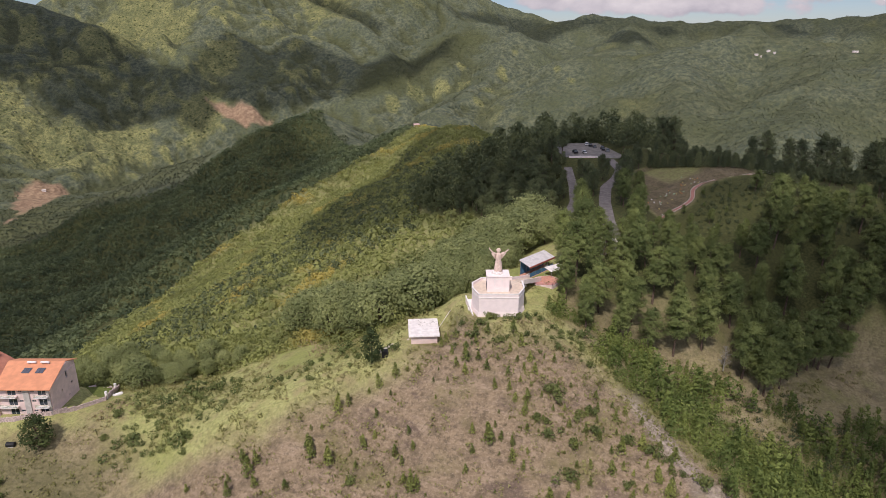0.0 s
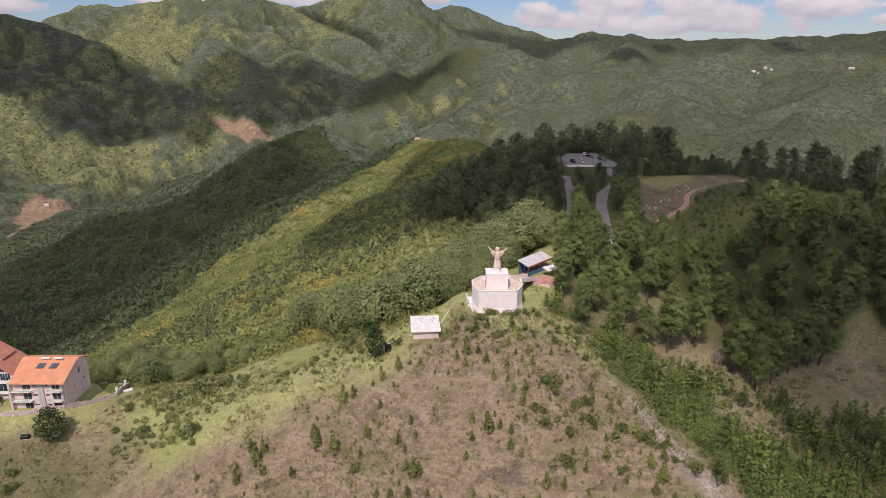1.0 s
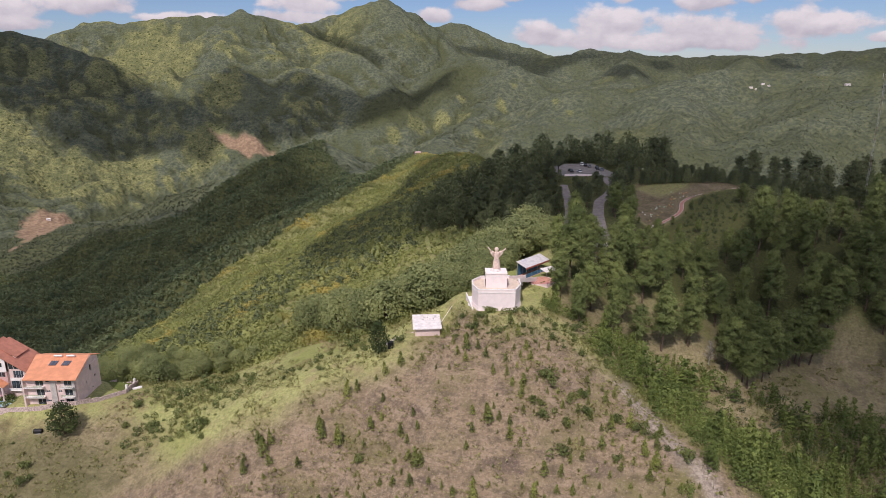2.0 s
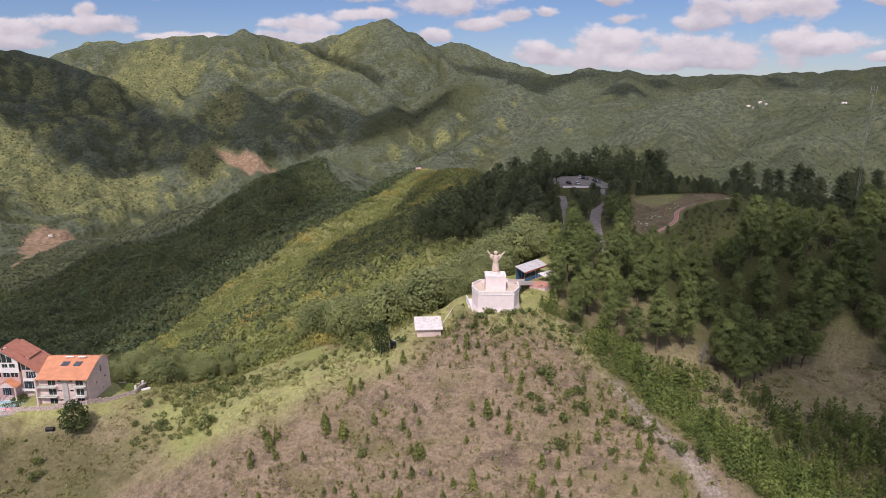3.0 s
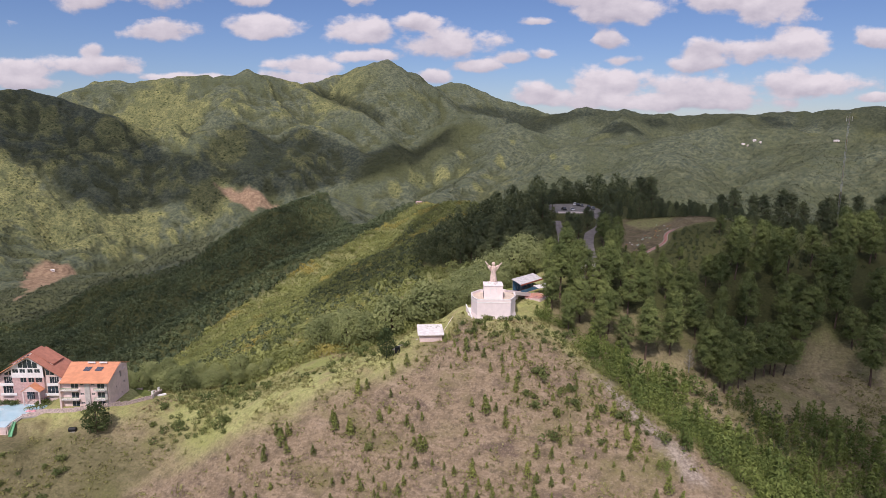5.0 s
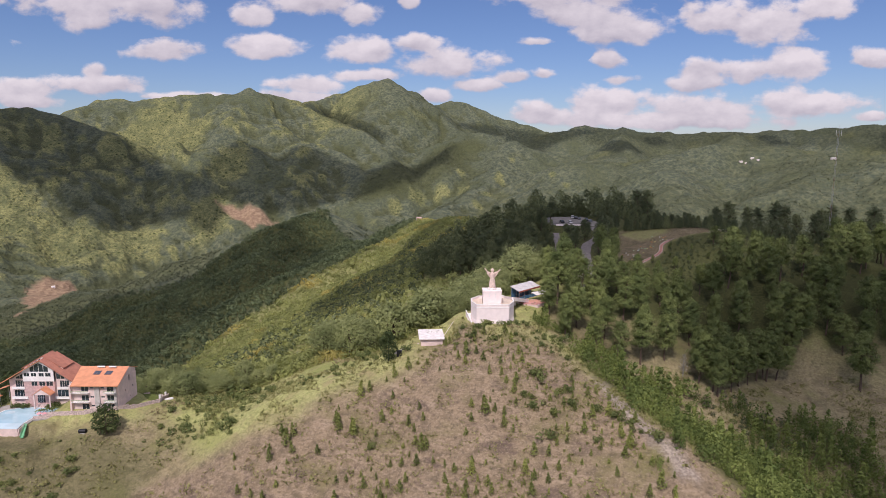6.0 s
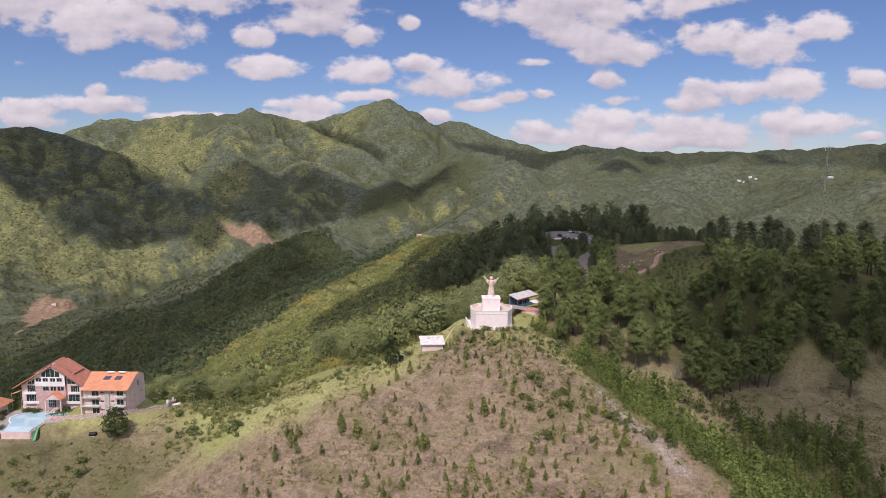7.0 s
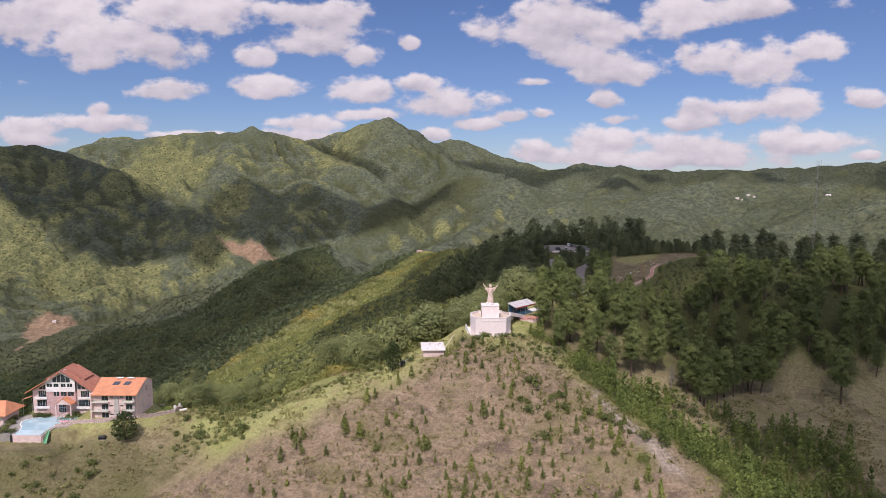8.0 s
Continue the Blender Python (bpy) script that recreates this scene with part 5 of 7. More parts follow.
def rod(a, b, ra, rb=None, sides=8, bm=None):
    bm = bm or bmesh.new()
    a, b = Vector(a), Vector(b)
    m = Matrix.Translation((a + b) / 2) @ (b - a).to_track_quat("Z", "Y").to_matrix().to_4x4()
    bmesh.ops.create_cone(bm, cap_ends=True, segments=sides, radius1=ra, radius2=ra if rb is None else rb, depth=(b - a).length, matrix=m)
    return bm


def window(parent, m, w, h, cols=2, rows=1, name="window"):
    """A framed window, w by h, its outer face on y = 0 of the pose m, each pane a piece of its own."""
    t = 0.06
    bm = bmesh.new()
    for k in range(cols + 1):
        x = -w / 2 + k * w / cols
        box(x - t / 2, x + t / 2, -0.03, 0.06, 0, h, bm=bm)
    for k in range(rows + 1):
        z = k * h / rows
        box(-w / 2 + 0.001, w / 2 - 0.001, -0.025, 0.055, z - t / 2, z + t / 2, bm=bm)
    root = part(name, bm, WALL_WHITE, parent, m=m)
    for i in range(cols):
        for j in range(rows):
            part("pane", box(-w / 2 + i * w / cols + t / 2, -w / 2 + (i + 1) * w / cols - t / 2, 0.0, 0.02, j * h / rows + t / 2, (j + 1) * h / rows - t / 2), PANE, root)
    return root


# ---- the monument ----
def build_monument():
    thing = tagged(new("monument"), "pale pink octagonal monument platform with a tall pedestal", "monument")
    plan = [(10.9, 183.2), (23.0, 183.2), (25.3, 188.6), (25.3, 194.5), (22.4, 198.2), (12.4, 197.4), (9.2, 193.0), (9.2, 188.4)]
    mid = (17.2, 190.6)

    def grown(d):
        return [(mid[0] + (x - mid[0]) * (1 + d / 8), mid[1] + (y - mid[1]) * (1 + d / 8)) for x, y in plan]

    part("platform", prism(plan, -3.0, 5.2), WALL_PALE, thing)
    part("plinth", prism(grown(0.7), -3.0, 0.2, top=grown(0.08)), WALL_PALE, thing)
    part("deck", prism(grown(-0.2), 5.2, 5.27), DECK_CREAM, thing, "cream tiled deck")
    rim = plan + plan[:1]
    for (ax, ay), (bx, by) in zip(rim[:-1], rim[1:]):
        if (ax, ay) == (25.3, 194.5):
            continue
        mx, my, run, turn = (ax + bx) / 2, (ay + by) / 2, math.hypot(bx - ax, by - ay), math.degrees(math.atan2(by - ay, bx - ax))
        m = pose(mx, my, 5.2, 0, 0, turn)
        part("parapet", box(-run / 2, run / 2, -0.03, 0.22, 0, 0.95, 0.02), WALL_PALE, thing, m=m)
        part("coping", box(-run / 2 - 0.1, run / 2 + 0.1, -0.13, 0.32, 0.95, 1.12, 0.03), WALL_WHITE, thing, m=m)
        part("string_course", box(-run / 2 - 0.02, run / 2 + 0.02, -0.11, 0.02, -0.25, 0.0, 0.02), WALL_WHITE, thing, m=m)
    for x in (11.0, 22.6):
        part("pilaster", box(x, x + 0.3, 183.12, 183.3, 0.4, 4.9, 0.02), WALL_PALE, thing)
    ped = part("pedestal", box(13.6, 20.5, 187.5, 193.4, 5.2, 10.1, 0.05), WALL_PALE, thing)
    part("cornice", box(13.45, 20.65, 187.35, 193.55, 10.1, 10.4, 0.06), WALL_PALE, ped)
    bm = box(15.9, 16.1, 187.46, 187.52, 6.2, 9.4)
    box(18.1, 18.3, 187.46, 187.52, 6.2, 9.4, bm=bm)
    box(16.1, 18.1, 187.46, 187.52, 9.25, 9.4, bm=bm)
    box(16.1, 18.1, 187.46, 187.52, 6.2, 6.35, bm=bm)
    part("panel", bm, WALL_WHITE, ped)
    # a solid dark slab in place of the unlit doorway
    part("door", box(13.5, 13.62, 189.4, 190.6, 5.27, 7.6, 0.01), DARK, ped, "dark slab for the shade in the open doorway")
    rng = np.random.default_rng(3)
    bm = bmesh.new()
    for k in range(9):
        a = k * 0.7
        s = rng.uniform(0.5, 0.9)
        made = bmesh.ops.create_icosphere(bm, subdivisions=2, radius=s, matrix=Matrix.Translation((17.0 + 1.2 * math.cos(a), 190.4 + 1.1 * math.sin(a), 10.5)))
        for v in made["verts"]:
            v.co += Vector(rng.normal(size=3)) * 0.08
    part("rock_base", bm, ROCK, thing, "rough white rocks under the statue")
    # stair up the side, with its solid balustrade
    for k in range(10):
        part("step", box(7.8, 9.3, 187.8 + 0.6 * k, 187.8 + 0.6 * (k + 1), -3.0, -1.0 + 0.14 * k), WALL_WHITE, thing)
    part("balustrade", sheet([(9.0, 183.6, -0.5), (9.35, 183.6, -0.5), (7.5, 193.8, 1.5), (7.2, 193.8, 1.5)], 0.4), WALL_WHITE, thing)
    part("stair_wall", sheet([(9.08, 183.6, -0.9), (9.28, 183.6, -0.9), (7.45, 193.8, 1.1), (7.25, 193.8, 1.1)], 3.0), WALL_PALE, thing)
    # ramp from the deck to the pavilion
    a, b = Vector((24.0, 196.6, 5.25)), Vector((31.5, 208.6, 1.55))
    side = Vector((b.y - a.y, a.x - b.x, 0)).normalized()
    part("ramp", sheet([a - side * 2.2, a + side * 2.2, b + side * 2.2, b - side * 2.2], 0.45), DECK_CREAM, thing)
    for s in (-1, 1):
        p, q = a + side * 2.2 * s, b + side * 2.2 * s
        up = Vector((0, 0, 0.95))
        w = side * 0.12
        part("ramp_parapet", sheet([p - w + up, p + w + up, q + w + up, q - w + up], 1.5), WALL_PALE, thing)
    part("ramp_pier", box(26.4, 27.6, 201.6, 202.6, -1.0, 3.5), WALL_PALE, thing)


def build_statue():
    """A robed figure with raised arms, one plain shape."""
    bm = bmesh.new()
    rings = [(0.0, 1.0), (0.12, 1.16), (0.9, 1.08), (2.0, 0.96), (2.9, 0.80), (3.25, 0.70), (3.5, 0.80), (4.2, 0.80), (4.8, 0.84), (5.15, 0.70), (5.4, 0.34), (5.55, 0.24)]
    sides, last = 20, None
    for h, r in rings:
        ring = []
        for k in range(sides):
            t = 2 * math.pi * k / sides
            fold = 1 + 0.07 * math.cos(7 * t) * (h < 3.2)
            ring.append(bm.verts.new((r * fold * math.cos(t), 0.68 * r * fold * math.sin(t), h)))
        if last:
            for k in range(sides):
                bm.faces.new((last[k], last[(k + 1) % sides], ring[(k + 1) % sides], ring[k]))
        else:
            bm.faces.new(ring[::-1])
        last = ring
    bm.faces.new(last)
    bmesh.ops.create_uvsphere(bm, u_segments=16, v_segments=12, radius=0.52, matrix=Matrix.Translation((0, 0, 5.95)) @ Matrix.Diagonal((0.95, 0.95, 1.15, 1)))
    bmesh.ops.create_uvsphere(bm, u_segments=16, v_segments=10, radius=0.6, matrix=Matrix.Translation((0, 0.12, 6.1)) @ Matrix.Diagonal((1.05, 0.95, 0.95, 1)))
    for s in (-1, 1):
        rod((0.6 * s, 0, 4.9), (1.5 * s, -0.15, 5.3), 0.36, 0.46, 12, bm)
        rod((1.45 * s, -0.15, 5.25), (2.45 * s, -0.3, 6.6 if s < 0 else 6.2), 0.27, 0.14, 12, bm)
        # the wide hanging sleeve
        rod((0.85 * s, -0.05, 3.7), (1.55 * s, -0.12, 5.35), 0.16, 0.5, 12, bm)
        bmesh.ops.create_uvsphere(bm, u_segments=10, v_segments=8, radius=0.22, matrix=Matrix.Translation((2.55 * s, -0.32, 6.75 if s < 0 else 6.3)) @ Matrix.Diagonal((0.7, 0.5, 1.4, 1)))
    rod((0, 0, 3.15), (0, 0, 3.45), 0.68, 0.68, 20, bm)
    ob = part("statue", bm, STONE)
    ob.data.polygons.foreach_set("use_smooth", np.ones(len(ob.data.polygons), bool))
    ob.matrix_basis = pose(17.1, 190.4, 11.05) @ Matrix.Scale(1.12, 4)
    tagged(ob, "pinkish stone statue with raised arms on the pedestal", "statue")


# ---- hut and pavilion ----
def build_hut():
    thing = tagged(new("hut"), "small flat-roofed pale pink hut on the slope", "hut")
    thing.matrix_basis = pose(-6.1, 185.3, -8.9, 0, 0, 4)
    front = pierced(-4.0, 4.0, -1.2, 2.9, -5.6, -5.35, [])
    part("front_wall", front, WALL_PINK, thing)
    part("back_wall", box(-4.0, 4.0, 5.35, 5.6, -1.2, 2.9), WALL_PINK, thing)
    part("side_wall", box(3.75, 4.0, -5.35, 5.35, -1.2, 2.9), WALL_PINK, thing)
    bm = pierced(-5.35, 5.35, -1.2, 2.9, -0.12, 0.12, [(-5.0, -3.2, -0.2, 2.2), (0.5, 2.0, 0.9, 2.1)])
    part("side_wall", bm, WALL_PINK, thing, m=pose(-3.88, 0, 0, 0, 0, 90))
    part("floor", box(-3.7, 3.7, -5.3, 5.3, -1.2, -0.1), WALL_GREY, thing)
    part("roof_slab", box(-4.7, 4.7, -6.4, 6.4, 2.9, 3.2, 0.04), ROOF_WHITE, thing, "stained white concrete roof")
    rng = np.random.default_rng(11)
    bm = bmesh.new()
    for k in range(26):
        x, y, s = rng.uniform(-1.5, 4.2), rng.uniform(1.0, 5.8), rng.uniform(0.1, 0.28)
        box(x - s, x + s, y - s * 0.6, y + s * 0.6, 3.2, 3.24 + s * 0.3, bm=bm)
    part("debris", bm, WALL_GREY, thing, "grey rubble on the roof")
    part("parapet", box(4.45, 4.7, -6.4, 2.0, 3.2, 3.42, 0.02), ROOF_WHITE, thing)
    pole = tagged(part("pole", rod((0, 0, -9.0), (4.2, 2.6, -3.2), 0.09), ROOF_WHITE), "white leaning pole beside the flat-roofed hut", "pole")
    pole.matrix_basis = pose(-1.8, 189.0, 0.6)


def build_pavilion():
    thing = tagged(new("pavilion"), "open pavilion with a pale sheet roof and blue panels", "pavilion")
    thing.matrix_basis = pose(33.2, 217.4, 1.0, 0, 0, 47) @ Matrix.Diagonal((0.88, 0.72, 0.92, 1))
    part("roof", sheet([(-8.6, -3.4, 4.4), (8.6, -3.4, 4.4), (8.6, 3.2, 6.1), (-8.6, 3.2, 6.1)], 0.14), ROOF_METAL, thing, "pale metal sheet roof")
    for k in range(17):
        x = -8.0 + k
        part("roof_rib", sheet([(x - 0.05, -3.4, 4.46), (x + 0.05, -3.4, 4.46), (x + 0.05, 3.2, 6.16), (x - 0.05, 3.2, 6.16)], 0.08), ROOF_METAL, thing)
    part("fascia", box(-8.65, 8.65, -3.52, -3.38, 3.75, 4.45, 0.01), FASCIA_RED, thing, "rusty red fascia board")
    for x in (-8.0, -4.0, 0.0, 4.0, 8.0):
        part("post", rod((x, -2.9, -1.0), (x, -2.9, 4.2), 0.09), STEEL, thing)
        part("post", rod((x, 2.8, -1.0), (x, 2.8, 5.8), 0.09), STEEL, thing)
    for k in range(8):
        part("panel", box(-8.0 + 2 * k + 0.04, -6.0 + 2 * k - 0.04, 2.85, 2.95, 0.0, 5.2, 0.01), PANEL_BLUE, thing, "blue painted wall panel")
    for k in range(4):
        part("panel", box(-8.0 + 4 * k + 0.1, -4.1 + 4 * k, -2.95, -2.87, 0.0, 1.6, 0.01), PANEL_BLUE, thing)
    for k in range(4):
        bench = part("bench", box(-7.4 + 4 * k, -4.6 + 4 * k, -0.6, -0.1, 0.42, 0.5), WALL_WHITE, thing)
        part("bench_leg", box(-7.2 + 4 * k, -7.0 + 4 * k, -0.55, -0.15, 0.0, 0.42), WALL_WHITE, bench)
        part("bench_leg", box(-5.0 + 4 * k, -4.8 + 4 * k, -0.55, -0.15, 0.0, 0.42), WALL_WHITE, bench)
    part("floor", box(-8.8, 8.8, -3.3, 3.2, -1.2, 0.02), TILE_RED, thing)
    lean = tagged(new("canopy"), "white sheet canopy beside the pavilion", "canopy")
    part("roof", sheet([(37.0, 209.5, 3.7), (43.0, 213.0, 4.0), (41.0, 216.6, 4.3), (35.2, 213.2, 4.0)], 0.1), ROOF_WHITE, lean)
    for x, y in ((37.2, 209.9), (42.7, 213.1), (40.9, 216.2), (35.5, 213.1)):
        part("post", rod((x, y, -1.5), (x, y, 3.8), 0.06), STEEL, lean)
    bm = prism([(28.2, 207.6), (31.0, 203.4), (36.5, 202.6), (41.0, 207.0), (37.5, 212.2), (33.5, 211.6)], -2.2, 1.3)
    terrace = tagged(part("terrace", bm, WALL_PINK), "pink terrace with red floor tiles between ramp and pavilion", "terrace", kind="structure")
    part("paving", prism([(28.6, 207.5), (31.2, 203.8), (36.3, 203.0), (40.5, 207.0), (37.3, 211.8), (33.6, 211.2)], 1.3, 1.34), TILE_RED, terrace, "red floor tiles")
    fence = tagged(new("railing"), "pink painted railing round the terrace", "railing")
    line = [(31.0, 203.4), (36.5, 202.6), (41.0, 207.0)]
    for (ax, ay), (bx, by) in zip(line[:-1], line[1:]):
        for z in (1.75, 2.2):
            part("rail", rod((ax, ay, z), (bx, by, z), 0.06), PINK_RAIL, fence)
        n = 6
        for k in range(n + 1):
            x, y = ax + (bx - ax) * k / n, ay + (by - ay) * k / n
            part("post", box(x - 0.07, x + 0.07, y - 0.07, y + 0.07, 1.3, 2.25), PINK_RAIL, fence)
    shed = tagged(new("shed"), "small shed with a white sheet roof among pines", "shed")
    h = -1.8
    part("roof", sheet([(58.5, 230.5, h + 8.9), (65.5, 231.5, h + 8.9), (65.0, 236.0, h + 9.7), (58.0, 235.0, h + 9.7)], 0.12), ROOF_WHITE, shed)
    part("wall", box(59.0, 64.8, 231.2, 235.2, h - 3.0, h + 8.75), WALL_GREY, shed)


# ---- the hotel ----
def build_hotel():
    hotel = tagged(new("hotel"), "pink hotel with gabled red and orange roofs", "hotel")
    gx = lambda px: round(-170.45 + (px - 58) * 0.2314, 2)
    gz = lambda py: round(-26.1 - (py - 691) * 0.2405, 2)
    # main block: pierced front, plain sides and back
    low, eave = -36.8, -25.9
    holes_left = [(gx(68), gx(83), gz(703), gz(692)), (gx(65), gx(83.5), gz(720), gz(708))]
    holes_right = [(gx(143), gx(158), gz(703), gz(692)), (gx(138), gx(162), gz(720), gz(708))]
    part("wall", pierced(gx(58), gx(84), low, eave, 190.0, 190.3, holes_left), WALL_PINK, hotel)
    part("wall", pierced(gx(136), gx(165), low, eave, 190.0, 190.3, holes_right), WALL_PINK, hotel)
    for h in holes_left + holes_right:
        window(hotel, pose((h[0] + h[1]) / 2, 190.12, h[2]), h[1] - h[0], h[3] - h[2], 4)
    part("wall", box(gx(58), gx(58) + 0.3, 190.3, 198.0, low, eave), WALL_PINK, hotel)
    part("wall", box(gx(165) - 0.3, gx(165), 190.3, 198.0, low, eave), WALL_PINK, hotel)
    part("wall", box(gx(58), gx(165), 198.0, 198.3, low, eave), WALL_PINK, hotel)
    # middle bay stands forward
    holes = [(gx(97), gx(107), gz(700), gz(692.5)), (gx(110), gx(120), gz(700), gz(692.5)), (gx(122), gx(133), gz(700), gz(692.5)), (gx(105), gx(118), -35.2, gz(712))]
    part("wall", pierced(gx(84), gx(136), low, -26.35, 189.2, 189.5, holes), WALL_ROSE, hotel, "rose-brown wall of the middle bay")
    for h in holes[:3]:
        window(hotel, pose((h[0] + h[1]) / 2, 189.32, h[2]), h[1] - h[0], h[3] - h[2], 2)
    window(hotel, pose((holes[3][0] + holes[3][1]) / 2, 189.32, -35.2), holes[3][1] - holes[3][0], holes[3][3] + 35.2, 4, 2, "glass_door")
    for x in (gx(84), gx(136) - 0.3):
        part("wall", box(x, x + 0.3, 189.5, 191.0, low, -26.35), WALL_PINK, hotel)
    row = [(gx(86), gx(95.5), gz(684), gz(678)), (gx(98), gx(107), gz(684), gz(678)), (gx(111), gx(119.5), gz(684), gz(678)), (gx(122), gx(131), gz(684), gz(678))]
    part("white_band", pierced(gx(84), gx(136), -26.35, -22.75, 189.0, 189.3, row), WALL_WHITE, hotel, "white painted band of the middle bay")
    for h in row:
        window(hotel, pose((h[0] + h[1]) / 2, 189.12, h[2]), h[1] - h[0], h[3] - h[2], 2)
    # gable with its raked glazing
    peak = -156.9
    part("gable", upright([(gx(84), -22.75), (gx(136), -22.75), (gx(136), -21.5), (peak, -18.0), (gx(84), -22.0)], 189.02, 189.28), WALL_WHITE, hotel)
    for a, b, za, zb in ((-161.4, -159.9, -20.6, -19.7), (-159.7, -158.1, -19.6, -18.75), (-157.9, -156.3, -18.75, -19.5), (-156.1, -154.4, -19.6, -20.5)):
        part("gable_pane", upright([(a, -22.4), (b, -22.4), (b, zb - 0.25), (a, za - 0.25)], 188.95, 189.02), PANE, hotel)
    for x0, x1, z0, z1 in ((gx(62), gx(84), -26.6, -22.2), (gx(136), gx(165), -22.0, -26.2)):
        part("gable", upright([(x0, eave), (x1, eave), (x1, z1), (x0, max(z0, eave + 0.02))], 190.02, 190.28), WALL_PINK, hotel)
    for a, b, za, zb in ((gx(70), gx(76), -25.0, -24.3), (gx(77), gx(83), -24.2, -23.4), (gx(138), gx(144), -23.3, -24.1), (gx(145), gx(151), -24.2, -25.0)):
        part("gable_pane", upright([(a, -25.6), (b, -25.6), (b, zb), (a, za)], 189.95, 190.02), PANE, hotel)
    # roofs
    part("roof", sheet([(peak, 187.9, -17.5), (peak, 191.6, -17.5), (-164.4, 191.6, -21.9), (-164.4, 187.9, -21.9)], 0.25), ROOF_RED, hotel)
    part("roof", sheet([(-164.4, 187.9, -21.9), (-164.4, 199.2, -21.9), (-172.6, 199.2, -26.7), (-172.6, 187.9, -26.7)], 0.25), ROOF_ORANGE, hotel, "faded orange lower roof slope")
    part("roof", sheet([(peak, 187.9, -17.5), (-144.2, 188.4, -26.6), (-144.2, 200.0, -26.0), (peak, 200.0, -17.7)], 0.25), ROOF_RED, hotel)
    part("roof", sheet([(-157.8, 191.4, -16.9), (-157.8, 198.4, -16.9), (-166.2, 198.4, -21.9), (-166.2, 191.4, -21.9)], 0.25), ROOF_RED, hotel)
    part("roof", sheet([(-157.8, 191.4, -16.9), (-149.6, 191.4, -21.7), (-149.6, 198.4, -21.7), (-157.8, 198.4, -16.9)], 0.25), ROOF_RED, hotel)
    part("clerestory", upright([(-165.6, -21.9), (-157.8, -17.25), (-149.9, -21.85), (-151.0, -23.0), (-156.9, -18.3), (-164.6, -22.3)], 191.7, 191.9), WALL_WHITE, hotel, "white clerestory strip between the roofs")
    for k in range(4):
        x, z = -163.9 + 1.45 * k, -21.2 + 0.86 * k
        part("clerestory_pane", upright([(x, z), (x + 0.9, z + 0.53), (x + 0.9, z + 0.13), (x, z - 0.4)], 191.6, 191.7), PANE, hotel)
    for k in range(4):
        x, z = -156.4 + 1.5 * k, -18.2 - 0.9 * k
        part("clerestory_pane", upright([(x, z), (x + 0.9, z - 0.53), (x + 0.9, z - 1.0), (x, z - 0.45)], 191.6, 191.7), PANE, hotel)
    part("back_gable", upright([(-170.0, -26.0), (-146.4, -26.0), (-157.0, -18.0)], 198.0, 198.2), WALL_PINK, hotel)
    part("verge", sheet([(peak, 187.75, -17.42), (peak, 187.95, -17.42), (-172.7, 187.95, -26.66), (-172.7, 187.75, -26.66)], 0.3), ROOF_ORANGE, hotel)
    part("verge", sheet([(peak, 187.75, -17.42), (-144.1, 188.25, -26.55), (-144.1, 188.45, -26.55), (peak, 187.95, -17.42)], 0.3), ROOF_RED, hotel)
    # porch
    porch = part("porch_roof", sheet([(gx(120.5), 185.8, -28.2), (gx(120.5), 189.3, -28.2), (gx(105), 189.3, -30.7), (gx(105), 185.8, -30.7)], 0.2), ROOF_ORANGE, hotel, "small orange porch roof")
    part("porch_slope", sheet([(gx(120.5), 185.8, -28.2), (gx(136), 185.8, -30.7), (gx(136), 189.3, -30.7), (gx(120.5), 189.3, -28.2)], 0.2), ROOF_ORANGE, porch)
    part("porch_gable", upright([(gx(106), -30.75), (gx(135), -30.75), (gx(120.5), -28.5)], 186.0, 186.15), WALL_PINK, porch)
    for x in (gx(107.5), gx(133.5)):
        part("column", rod((x, 186.3, -36.6), (x, 186.3, -30.7), 0.28, sides=14), WALL_PINK, hotel)
    for k in range(4):
        part("step", box(gx(107) - 0.2 * k, gx(122) + 0.2 * k, 188.3 - 0.35 * k, 189.2, -36.8, -35.5 - 0.3 * k), BALUSTER, hotel)
    # balconies of the main block
    for x0, x1, z in ((gx(64), gx(86), gz(704.5)), (gx(140), gx(163), gz(704.5)), (gx(63), gx(90), gz(721)), (gx(136), gx(163), gz(721))):
        slab = part("balcony", box(x0, x1, 188.9, 190.0, z - 0.18, z, 0.02), WALL_WHITE, hotel)
        part("railing", box(x0 + 0.05, x1 - 0.05, 188.95, 189.0, z, z + 0.85), WALL_WHITE, slab)
    # the wing: three storeys, single-pitch orange roof
    wx0, wx1, y0, y1, base = -141.4, -124.3, 181.0, 196.2, -35.6
    doors = []
    for top in (-25.1, -28.7, -32.2):
        doors += [(-137.6, -134.9, top - 2.25, top), (-128.0, -125.4, top - 2.25, top), (-134.2, -132.9, top - 1.0, top - 0.35), (-130.2, -128.9, top - 1.0, top - 0.35)]
    part("wall", pierced(wx0, wx1, base, -24.2, y0, y0 + 0.3, doors), WALL_PINK, hotel)
    for h in doors:
        big = h[3] - h[2] > 1
        window(hotel, pose((h[0] + h[1]) / 2, y0 + 0.14, h[2]), h[1] - h[0], h[3] - h[2], 2, 1, "glass_door" if big else "window")
    side = [(190.2, 191.4, -26.4, -24.2), (192.4, 193.4, -29.6, -28.7), (190.3, 191.0, -33.0, -32.3), (186.8, 187.4, -29.4, -28.6)]
    bm = pierced(y0 + 0.3, y1, base, -24.2, -0.3, 0.0, side)
    part("wall", bm, WALL_PINK, hotel, m=pose(wx1, 0, 0, 0, 0, 90) @ pose(0, 0, 0))
